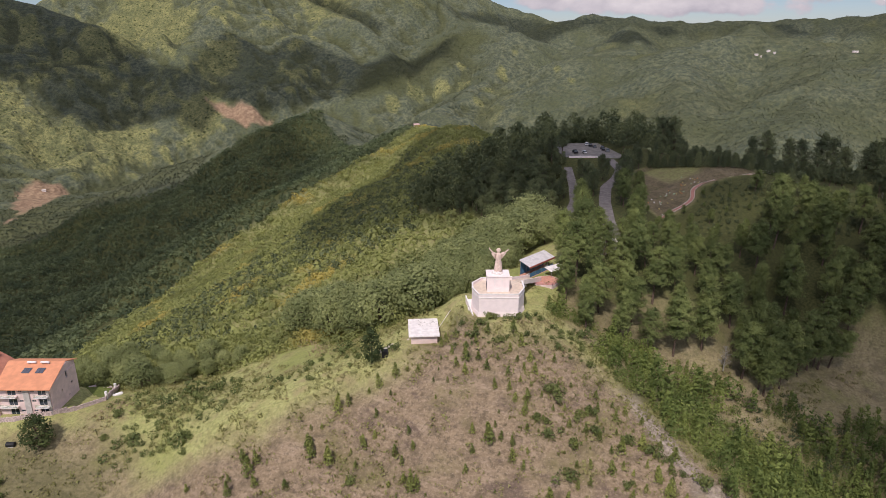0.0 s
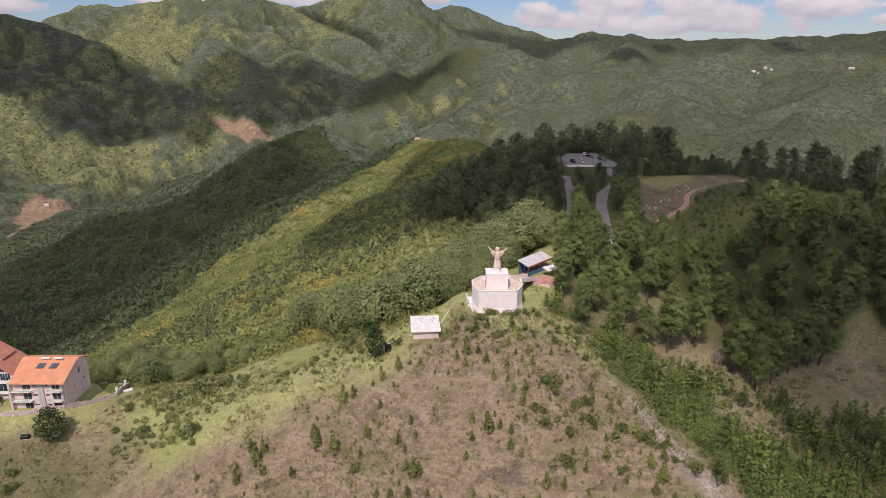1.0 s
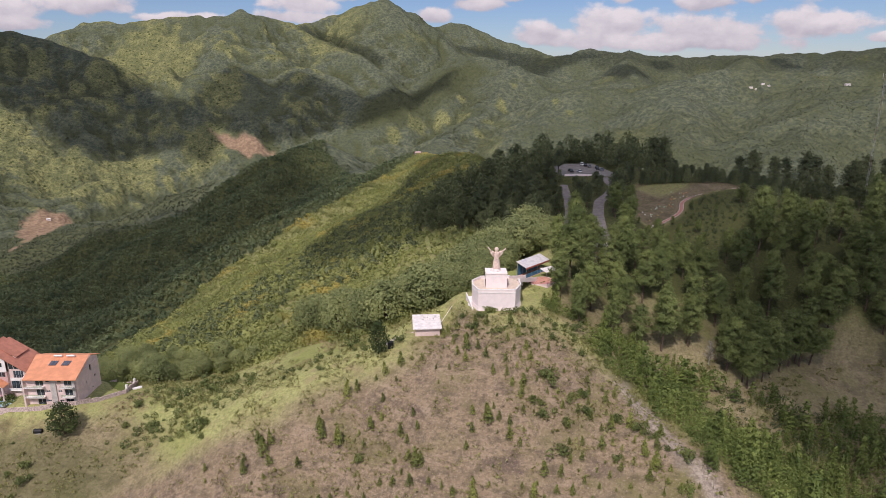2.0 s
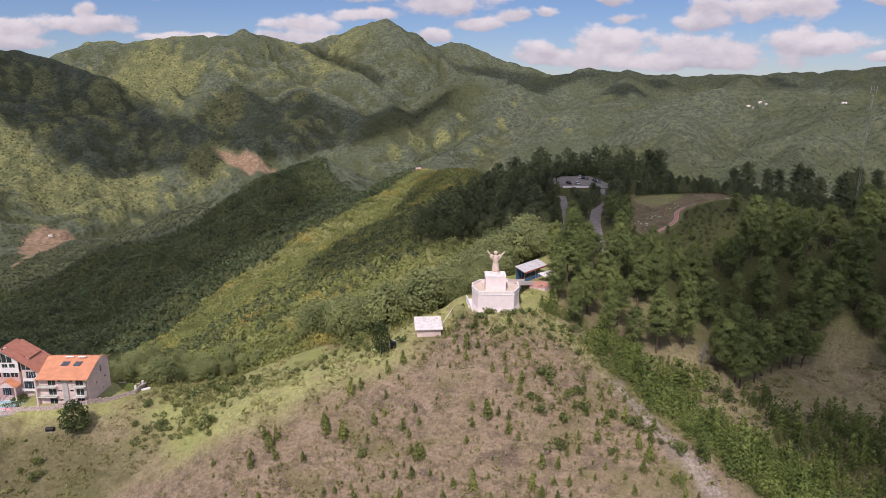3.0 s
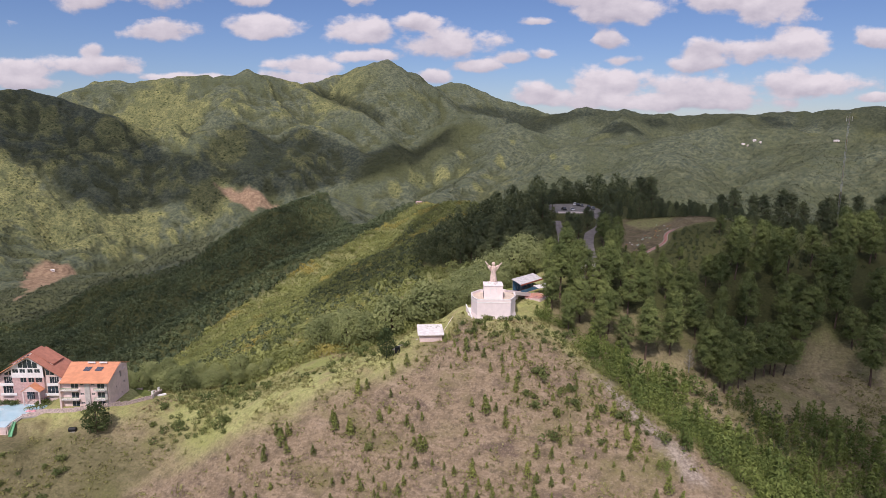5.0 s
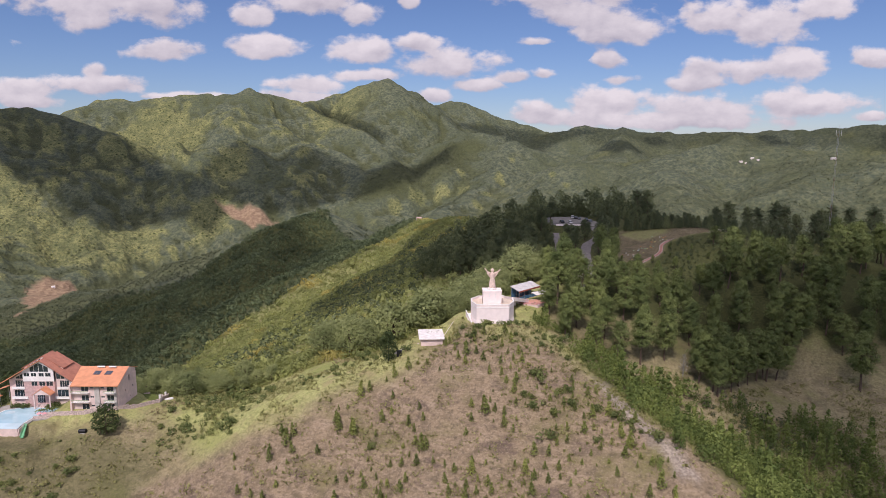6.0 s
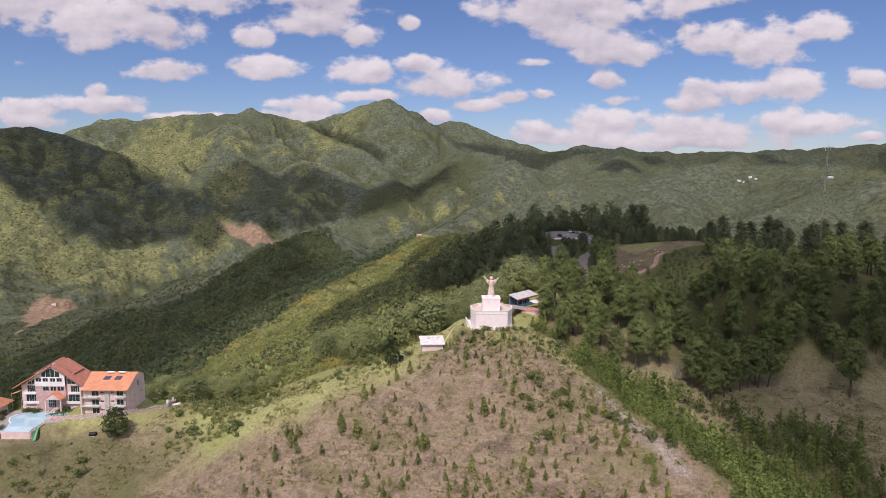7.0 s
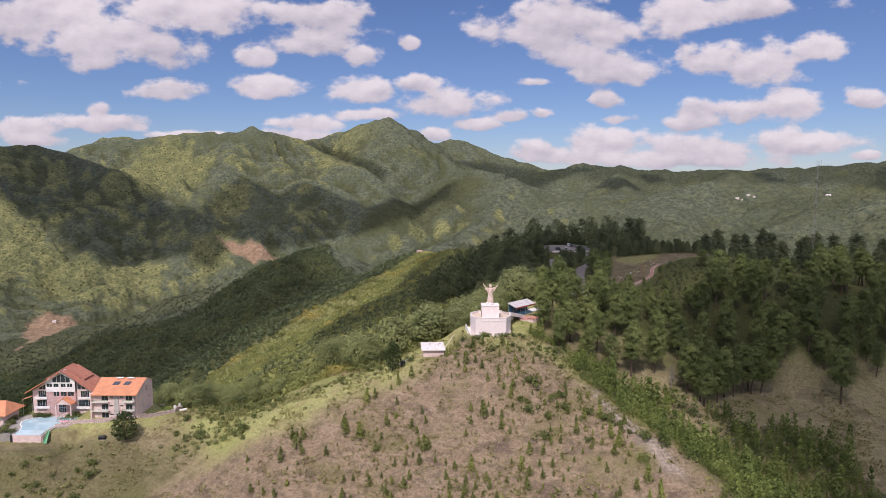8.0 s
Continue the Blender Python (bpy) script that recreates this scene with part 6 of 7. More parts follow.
    for h in side:
        window(hotel, pose(wx1 - 0.1, (h[0] + h[1]) / 2, h[2], 0, 0, 90), h[1] - h[0], h[3] - h[2], 2 if h[1] - h[0] > 1 else 1)
    for x in (wx0, wx1 - 0.3):
        bm = bmesh.new()
        a = [bm.verts.new((x, y, z)) for y, z in ((y0, -24.2), (y1 + 0.3, -24.2), (y1 + 0.3, -23.1), (192.5, -21.55), (y0, -24.19))]
        b = [bm.verts.new((x + 0.3, y, z)) for y, z in ((y0, -24.2), (y1 + 0.3, -24.2), (y1 + 0.3, -23.1), (192.5, -21.55), (y0, -24.19))]
        bm.faces.new(a)
        bm.faces.new(b[::-1])
        for k in range(5):
            bm.faces.new((a[k], b[k], b[(k + 1) % 5], a[(k + 1) % 5]))
        part("gable", bm, WALL_PINK, hotel)
    part("wall", box(wx0, wx1, y1, y1 + 0.3, base, -24.2), WALL_PINK, hotel)
    part("wall", box(wx0, wx0 + 0.3, y0 + 0.3, y1, base, -24.2), WALL_PINK, hotel)
    for z in (-27.75, -31.3):
        part("floor_slab", box(wx0 + 0.3, wx1 - 0.32, y0 + 0.3, y1, z - 0.2, z), WALL_GREY, hotel)
        part("band", box(wx1, wx1 + 0.06, y0, y1 + 0.3, z - 0.16, z + 0.04), WALL_GREY, hotel)
        part("drip", box(wx1, wx1 + 0.10, y0, y1 + 0.3, z - 0.24, z - 0.17), WALL_GREY, hotel)
    for x0, x1 in ((-132.5, -130.6), (wx1 - 0.9, wx1 + 0.05)):
        part("pier", box(x0, x1, y0 - 0.35, y0, base, -24.3, 0.02), WALL_GREY, hotel, "grey rendered pier")
    part("pier", box(wx0 - 0.1, wx0 + 0.5, y0 - 1.2, y0, base, -24.3, 0.02), WALL_PINK, hotel)
    for x0, x1 in ((wx0 + 0.5, -134.5), (-128.6, -124.6)):
        for z in (-27.4, -30.95):
            slab = part("balcony", box(x0, x1, y0 - 1.5, y0, z - 0.3, z - 0.1, 0.02), WALL_WHITE, hotel)
            part("railing", box(x0, x1, y0 - 1.5, y0 - 1.42, z + 0.72, z + 0.82), GREEN_RAIL, slab)
            n = int((x1 - x0) / 0.35)
            for k in range(n + 1):
                x = x0 + 0.05 + (x1 - x0 - 0.1) * k / n
                part("baluster", box(x - 0.03, x + 0.03, y0 - 1.49, y0 - 1.43, z - 0.1, z + 0.72), GREEN_RAIL, slab)
    part("roof", sheet([(-140.7, 179.5, -24.45), (-122.9, 179.5, -24.45), (-124.6, 192.5, -21.25), (-143.3, 192.5, -21.25)], 0.22), ROOF_ORANGE, hotel, "smooth bright orange roof of the wing")
    part("roof", sheet([(-143.3, 192.5, -21.25), (-124.6, 192.5, -21.25), (-123.6, 197.4, -23.0), (-143.3, 197.4, -23.0)], 0.22), ROOF_ORANGE, hotel)
    part("fascia", box(-140.7, -122.9, 179.44, 179.5, -24.72, -24.42), ROOF_ORANGE, hotel)
    for x in (-134.6, -130.2):
        heater = tagged(new("solar_heater"), "solar water heater with a white tank on the orange roof", "solar heater", "solar heaters")
        rise = math.degrees(math.atan2(3.2, 13.0))
        heater.matrix_basis = pose(x, 187.6, -24.45 + 8.1 * 3.2 / 13.0, rise)
        for k in (-0.65, 0.65):
            part("collector", box(k - 0.6, k + 0.6, -1.0, 1.5, 0.1, 0.2, 0.01), SOLAR, heater, "dark flat collector")
        part("tank", rod((-1.4, 3.6, 0.65), (1.4, 3.6, 0.65), 0.33, sides=14), WALL_WHITE, heater, "white horizontal tank")
        for k in (-1.0, 1.0):
            part("stand", box(k - 0.05, k + 0.05, 3.35, 3.85, 0.0, 0.4), STEEL, heater)
    # bungalow by the pool
    hut = tagged(new("bungalow"), "low pink bungalow with an orange roof by the pool", "bungalow")
    part("wall", box(-188.0, -176.0, 179.5, 189.0, -37.2, -32.2), WALL_PINK, hut)
    part("roof", sheet([(-189.5, 184.2, -28.4), (-177.5, 184.2, -28.4), (-174.0, 177.8, -32.6), (-189.5, 177.8, -32.6)], 0.22), ROOF_ORANGE, hut)
    part("roof", sheet([(-189.5, 184.2, -28.4), (-189.5, 190.6, -32.6), (-174.0, 190.6, -32.6), (-177.5, 184.2, -28.4)], 0.22), ROOF_ORANGE, hut)
    part("roof", sheet([(-177.5, 184.2, -28.4), (-174.0, 190.6, -32.6), (-174.0, 177.8, -32.6)], 0.22), ROOF_ORANGE, hut)
    for k in range(4):
        window(hut, pose(-186.0 + 2.6 * k, 179.42, -35.6), 1.6, 1.8, 2)
    awn = tagged(new("awning"), "small orange awning beside the hotel", "awning")
    part("roof", sheet([(-175.5, 190.6, -30.3), (-171.2, 190.6, -28.9), (-171.2, 193.4, -28.9), (-175.5, 193.4, -30.3)], 0.15), ROOF_ORANGE, awn)
    for x in (-175.2, -171.5):
        part("post", rod((x, 190.8, -37.0), (x, 190.8, -29.6), 0.08), STEEL, awn)


def dense_meshes(seed):
    """A dense tree 10.5 m high and 9 m wide, leafy almost to the ground."""
    rng = np.random.default_rng(seed)
    rods, tris = [((0, 0, -0.8), (0, 0, 8.5), 0.3, 0.08, 7)], []
    for k in range(26):
        f = k / 25
        a, reach = k * 2.4, 3.1 * math.sin(math.pi * (0.16 + 0.80 * f)) ** 0.8 * rng.uniform(0.75, 1.05)
        tip = np.array([reach * math.cos(a), reach * math.sin(a), 1.6 + 7.6 * f])
        rods.append(((0, 0, 1.0 + 7.0 * f), tuple(tip), 0.08, 0.02, 4))
        tris.append(ball(rng, 62, tip, (1.6, 1.6, 1.1), 0.30, 0.6))
    return wood_mesh("trunk", rods), tri_mesh("crown", np.concatenate(tris), ROUND_LEAF)


ROUND_LEAF = foliage("round_tree_leaves", (0.045, 0.068, 0.024), (0.12, 0.15, 0.05))


def build_grounds():
    """Pool, terrace, lawns, boundary wall and what stands there."""
    tagged(part("terrace", prism([(-176, 171.2), (-171, 169.6), (-164.9, 169.6), (-164.9, 171), (-153.6, 171), (-153.6, 176), (-143, 179.6), (-142, 190), (-172, 190), (-176, 186)], -41.0, -36.5), PAVING), "grey paved terrace round the pool", "terrace", kind="structure")
    pool = tagged(new("swimming_pool"), "pale blue curved swimming pool with a pink front wall", "swimming pool")
    shape = [(-170.2, 182.0), (-168.6, 178.6), (-166.6, 176.6), (-165.2, 172.6), (-155.4, 172.6), (-155.0, 178.6), (-152.4, 182.8), (-148.6, 185.2), (-148.8, 187.2), (-151.5, 188.0), (-156.0, 187.0), (-161.0, 187.6), (-166.0, 186.6), (-169.4, 184.6)]
    part("coping", prism([(-160.6 + (x + 160.6) * 1.05, 180.6 + (y - 180.6) * 1.05) for x, y in shape], -36.5, -36.38), WALL_WHITE, pool)
    part("water", prism(shape, -36.38, -36.33), WATER, pool, "pale blue still water")
    ring = [(-166.2 + 1.9 * math.cos(k * math.pi / 8), 182.4 + 1.4 * math.sin(k * math.pi / 8)) for k in range(16)]
    part("whirlpool", prism(ring, -36.33, -36.25), WATER_PALE, pool)
    part("overflow", sheet([(-165.4, 172.8, -36.3), (-155.2, 172.8, -36.3), (-154.8, 168.9, -36.62), (-165.8, 168.9, -36.62)], 0.1), WATER_PALE, pool, "shallow overflow edge")
    part("front_wall", box(-165.6, -154.8, 168.9, 169.3, -41.5, -36.74, 0.02), WALL_PINK, pool, "pink rendered front wall")
    # a solid dark box in place of the shaded opening beside the wall
    part("pump_room", box(-166.6, -165.62, 168.95, 172.0, -41.0, -36.8), DARK, pool)
    for x in (-154.6,):
        part("side_wall", box(x, x + 0.3, 169.0, 177.5, -41.5, -36.74), WALL_PINK, pool)
    tagged(part("lawn", sheet([(-145.5, 178.9, -36.3), (-135.6, 179.4, -36.0), (-124.0, 182.0, -35.6), (-124.2, 181.0, -34.4), (-141.6, 181.2, -34.6)], 0.5), LAWN), "strip of green lawn before the hotel wing", "lawn", kind="structure")
    spots = [(-124.0, 181.4, -35.5), (-114.6, 192.4, -36.2), (-117.5, 205.0, -38.2), (-124.4, 199.5, -35.2)]
    tagged(part("lawn", sheet(spots, 3.5), LAWN), "clipped green lawn beside the hotel wing", "lawn", kind="structure")
    # boundary wall: panels between posts
    wall = tagged(new("boundary_wall"), "weathered pink masonry garden wall with posts", "garden wall")
    line = [(-154.0, 177.2), (-144.0, 178.4), (-135.6, 178.6), (-124.6, 180.6), (-113.6, 192.4), (-115.5, 205.4), (-123.6, 200.5)]
    for (ax, ay), (bx, by) in zip(line[:-1], line[1:]):
        run = math.hypot(bx - ax, by - ay)
        n = max(2, round(run / 2.4))
        for k in range(n):
            x0, y0, x1, y1 = ax + (bx - ax) * k / n, ay + (by - ay) * k / n, ax + (bx - ax) * (k + 1) / n, ay + (by - ay) * (k + 1) / n
            z = max(drop(x0, y0), drop(x1, y1))
            turn = math.degrees(math.atan2(y1 - y0, x1 - x0))
            w = run / n
            m = pose((x0 + x1) / 2, (y0 + y1) / 2, z, 0, 0, turn)
            part("panel", box(-w / 2 + 0.12, w / 2 - 0.12, -0.12, 0.12, -1.6, 1.2, 0.02), BALUSTER, wall, m=m)
            part("coping", box(-w / 2 + 0.1, w / 2 - 0.1, -0.17, 0.17, 1.2, 1.32, 0.02), BALUSTER, wall, m=m)
            part("post", box(-w / 2 - 0.14, -w / 2 + 0.14, -0.2, 0.2, -1.6, 1.42, 0.02), BALUSTER, wall, m=m)
    for x, y in ((-116.2, 204.2), (-114.0, 194.0)):
        gate = tagged(part("gate_pillar", box(-0.35, 0.35, -0.35, 0.35, -1.5, 2.8, 0.03), WALL_WHITE), "tall white gate pillar at the garden wall", "pillar", "gate pillars")
        gate.matrix_basis = pose(x, y, drop(x, y))
    slab = tagged(part("boat_shape", box(-1.6, 1.6, -0.6, 0.6, 0.0, 0.7, 0.15), WALL_WHITE), "white upturned trough on the grass by the gate", "trough")
    slab.name = "trough"
    slab.matrix_basis = pose(-112.0, 197.5, drop(-112, 197.5) - 0.05, 0, 0, 40)
    # slide and steps beside the pool
    slide = tagged(new("water_slide"), "green painted slide and steps beside the pool", "slide")
    part("chute", sheet([(-154.0, 172.2, -36.2), (-153.0, 171.8, -36.2), (-151.6, 167.0, -39.0), (-152.8, 166.8, -39.0)], 0.25), GREEN_SLIDE, slide)
    for a, b in (((-154.0, 172.2, -35.8), (-152.8, 166.8, -38.6)), ((-153.0, 171.8, -35.8), (-151.6, 167.0, -38.6))):
        part("side_rail", rod(a, b, 0.12), GREEN_SLIDE, slide)
    for x, y, z in ((-153.5, 171.6, -36.2), (-152.8, 169.4, -37.6), (-152.4, 167.2, -38.8)):
        part("support", rod((x, y, -43.0), (x, y, z - 0.2), 0.08), GREEN_SLIDE, slide)
    tank = tagged(new("water_tank"), "black water tank lying on the slope", "water tank")
    h = drop(-132.4, 170.6)
    part("body", rod((-133.6, 170.6, h + 0.75), (-131.2, 170.8, h + 0.75), 0.8, sides=18), TANK_BLACK, tank)
    part("rim", rod((-131.25, 170.8, h + 0.75), (-131.05, 170.8, h + 0.75), 0.5, sides=18), TANK_BLACK, tank)
    part("cradle", box(-133.2, -131.5, 170.2, 171.2, h - 0.4, h + 0.12), WALL_GREY, tank)
    for k, (x, y, turn) in enumerate(((-144.6, 182.4, 20), (-146.4, 182.0, 35))):
        seat = tagged(new("sun_lounger"), "white sun lounger on the pool terrace", "sun lounger", "sun loungers")
        seat.matrix_basis = pose(x, y, -36.5, 0, 0, turn)
        part("bed", box(-0.9, 0.5, -0.3, 0.3, 0.28, 0.36, 0.02), WALL_WHITE, seat)
        part("backrest", sheet([(0.5, -0.3, 0.36), (0.5, 0.3, 0.36), (1.0, 0.3, 0.8), (1.0, -0.3, 0.8)], 0.07), WALL_WHITE, seat)
        for u in (-0.8, 0.4):
            for v in (-0.25, 0.25):
                part("leg", box(u - 0.03, u + 0.03, v - 0.03, v + 0.03, 0, 0.28), WALL_WHITE, seat)
    for k in range(3):
        shade = tagged(new("sunshade"), "small pink and white sunshade by the garden wall", "sunshade", "sunshades")
        shade.matrix_basis = pose(-152.6 + 1.9 * k, 178.6, -36.5)
        part("pole", rod((0, 0, 0), (0, 0, 2.0), 0.03), STEEL, shade)
        part("canopy", rod((0, 0, 1.5), (0, 0, 2.1), 1.0, 0.05, 8), PINK_RAIL, shade)
    # planted beds before the facade, and palms by the pool
    rng = np.random.default_rng(17)
    first = [grow("garden_shrub", *bush_meshes(160 + k), "clipped green shrub before the hotel", "shrub", "shrubs before the hotel") for k in range(3)]
    spots = [(-168.5, 187.6), (-166.6, 187.9), (-165.0, 187.4), (-163.2, 187.8), (-155.0, 187.6), (-153.0, 187.9), (-151.2, 187.4), (-149.4, 187.7), (-147.4, 187.3), (-145.8, 186.4), (-174.5, 184.0), (-173.8, 181.0), (-172.8, 178.0), (-171.6, 175.0), (-143.2, 184.0), (-171.0, 171.0), (-168.8, 171.2), (-173.2, 171.8), (-167.2, 171.6), (-174.8, 173.6)]
    for k, (x, y) in enumerate(spots):
        m = pose(x, y, -36.5, 0, 0, rng.uniform(0, 360))
        ob = first[k] if k < 3 else copy_thing(first[k % 3], m)
        s = rng.uniform(1.4, 2.1)
        ob.matrix_basis = m @ Matrix.Diagonal((s, s, s, 1))
    fronds = []
    for k in range(11):
        a = k * 2.4
        d = np.array([math.cos(a), math.sin(a), 0])
        pts = np.array([d * t + [0, 0, 1.9 + 0.9 * t - 0.55 * t * t] for t in np.linspace(0.1, 1.9, 9)])
        fronds.append(triangles(rng, pts, np.tile([0, 0, 1.0], (9, 1)) + 0.6 * rng.normal(size=(9, 3)), 0.28))
    palm = grow("palm", wood_mesh("trunk", [((0, 0, -0.2), (0.05, 0, 2.0), 0.11, 0.08, 7)]), tri_mesh("crown", np.concatenate(fronds), PINE_LEAF), "small dark green palm by the pool", "palm", "palms by the pool")
    for k, (x, y) in enumerate(((-153.2, 180.2), (-151.4, 181.2), (-149.6, 182.0), (-148.0, 183.0))):
        m = pose(x, y, -36.5, 0, 0, 70 * k)
        if k:
            copy_thing(palm, m)
        else:
            palm.matrix_basis = m
    # the round dark tree below the wall, the one by the hut
    tree = grow("round_tree", *dense_meshes(91), "dense round dark green tree below the garden wall", "tree", "")
    tree.matrix_basis = pose(-123.6, 170.4, drop(-123.6, 170.4) - 0.3) @ Matrix.Diagonal((1.28, 1.28, 1.15, 1))
    tree = grow("tall_tree", *dense_meshes(95), "tall dark green tree behind the orange-roofed bungalow", "tree", "")
    tree.matrix_basis = pose(-180.0, 204.0, drop(-180.0, 204.0) - 0.4) @ Matrix.Diagonal((1.45, 1.45, 1.9, 1))
    for k, (x, y, s) in enumerate(((-108.5, 207.5, 1.5), (-116.0, 213.0, 1.25), (-97.0, 209.0, 1.1))):
        tree = grow("leafy_tree", *broad_meshes(97 + k), "rounded light green tree beside the hotel garden", "tree", "leafy trees on the back slope")
        tree.matrix_basis = pose(x, y, drop(x, y) - 0.4, 0, 0, 50 * k) @ Matrix.Diagonal((s * 1.15, s * 1.15, s, 1))
    tree = grow("dark_tree", *dense_meshes(93), "dark grey-green tree beside the flat-roofed hut", "tree", "")
    tree.children[1].data.materials[0] = DARK_LEAF
    tree.matrix_basis = pose(-21.4, 175.8, drop(-21.4, 175.8) - 0.3) @ Matrix.Diagonal((0.85, 0.85, 1.2, 1))
    # plain dark box for the black tank beside the tree
    bin_ = tagged(part("cabinet", box(-0.9, 0.9, -0.9, 0.9, 0.0, 2.2, 0.05), TANK_BLACK), "dark box for the black tank beside the tree", "cabinet")
    bin_.matrix_basis = pose(-17.6, 177.6, drop(-17.6, 177.6) - 0.2)


DARK_LEAF = foliage("dark_leaves", (0.04, 0.05, 0.034), (0.10, 0.11, 0.07))


# ---- roads, car park, garden path ----
def ribbon(name, line, half, material, lift, label, category, thick=0.25):
    """A strip laid along a bench, its sides going down into the ground."""
    pts = []
    for (ax, ay, az), (bx, by, bz) in zip(line[:-1], line[1:]):
        n = max(2, int(math.hypot(bx - ax, by - ay) / 1.5))
        pts += [(ax + (bx - ax) * k / n, ay + (by - ay) * k / n, az + (bz - az) * k / n) for k in range(n)]
    pts.append(tuple(line[-1]))
    p = np.array(pts)
    for _ in range(6):
        p[1:-1] = (p[:-2] + 2 * p[1:-1] + p[2:]) / 4
    d = np.gradient(p[:, :2], axis=0)
    d /= np.linalg.norm(d, axis=1, keepdims=True)
    side = np.stack([-d[:, 1], d[:, 0]], -1)
    bm = bmesh.new()
    rows = []
    for q, s in zip(p, side):
        left, right = q[:2] - s * half, q[:2] + s * half
        top = q[2] + lift
        rows.append([bm.verts.new((left[0], left[1], top - thick)), bm.verts.new((left[0], left[1], top)), bm.verts.new((q[0], q[1], top + 0.04)), bm.verts.new((right[0], right[1], top)), bm.verts.new((right[0], right[1], top - thick))])
    for a, b in zip(rows[:-1], rows[1:]):
        for k in range(4):
            bm.faces.new((a[k], b[k], b[k + 1], a[k + 1]))
    ob = part(name, bm, material)
    return tagged(ob, label, category, kind="structure"), p, side


def car(paint, label):
    thing = tagged(new("car"), label, "car", "cars in the car park")
    bm = box(-2.15, 2.15, -0.86, 0.86, 0.32, 0.86, 0.12)
    part("body", bm, paint, thing)
    bm = bmesh.new()
    low = [bm.verts.new((x, y, 0.84)) for x, y in ((-1.5, -0.8), (1.05, -0.8), (1.05, 0.8), (-1.5, 0.8))]
    top = [bm.verts.new((x, y, 1.42)) for x, y in ((-1.05, -0.64), (0.45, -0.64), (0.45, 0.64), (-1.05, 0.64))]
    for k in range(4):
        bm.faces.new((low[k], low[(k + 1) % 4], top[(k + 1) % 4], top[k]))
    part("windows", bm, PANE, thing, "dark tinted windows")
    part("roof", box(-1.08, 0.48, -0.66, 0.66, 1.40, 1.46, 0.02), paint, thing)
    for x in (-1.35, 1.35):
        for y in (-0.8, 0.8):
            wheel = part("wheel", rod((x, y - 0.1, 0.32), (x, y + 0.1, 0.32), 0.32, sides=14), TYRE, thing)
            part("rim", rod((x, y - 0.11, 0.32), (x, y + 0.11, 0.32), 0.18, sides=10), STEEL, wheel)
    return thing


def dead_tree(seed, at, size, label):
    """A leafless grey tree, 10 m high before scaling."""
    rng = np.random.default_rng(seed)
    tree = tagged(new("dead_tree"), label, "tree", "bare grey trees")
    tree.matrix_basis = pose(*at, drop(*at) - 0.3) @ Matrix.Scale(size, 4)
    trunk = wood_mesh("trunk", [((0, 0, -0.5), (0.1, 0, 4.5), 0.22, 0.15, 7), ((0.1, 0, 4.5), (0, 0.1, 9.6), 0.15, 0.03, 6)])
    trunk.materials[0] = GREY_BARK
    new("trunk", trunk).parent = tree
    rods = []
    for k in range(26):
        f = (k + 0.5) / 26
        a, reach = k * 2.4, 2.6 * (1 - 0.75 * f) * rng.uniform(0.7, 1.1)
        base = np.array([0.1, 0, 2.2 + 7.0 * f])
        tip = base + [reach * math.cos(a), reach * math.sin(a), reach * 0.75]
        rods.append((tuple(base), tuple(tip), 0.075, 0.02, 4))
        for j in range(7):
            p = base + (tip - base) * rng.uniform(0.35, 1.0)
            rods.append((tuple(p), tuple(p + rng.normal(size=3) * [0.5, 0.5, 0.3] + [0, 0, 0.45]), 0.035, 0.012, 3))
    me = wood_mesh("branches", [r for r in rods if r[4] == 4])
    twigs = wood_mesh("twigs", [r for r in rods if r[4] == 3])
    for name, mesh in (("branches", me), ("twigs", twigs)):
        mesh.materials[0] = GREY_BARK
        new(name, mesh).parent = tree


GREY_BARK = plain("grey_bark", (0.33, 0.31, 0.28), 0.95, size=0.4, spread=0.3)


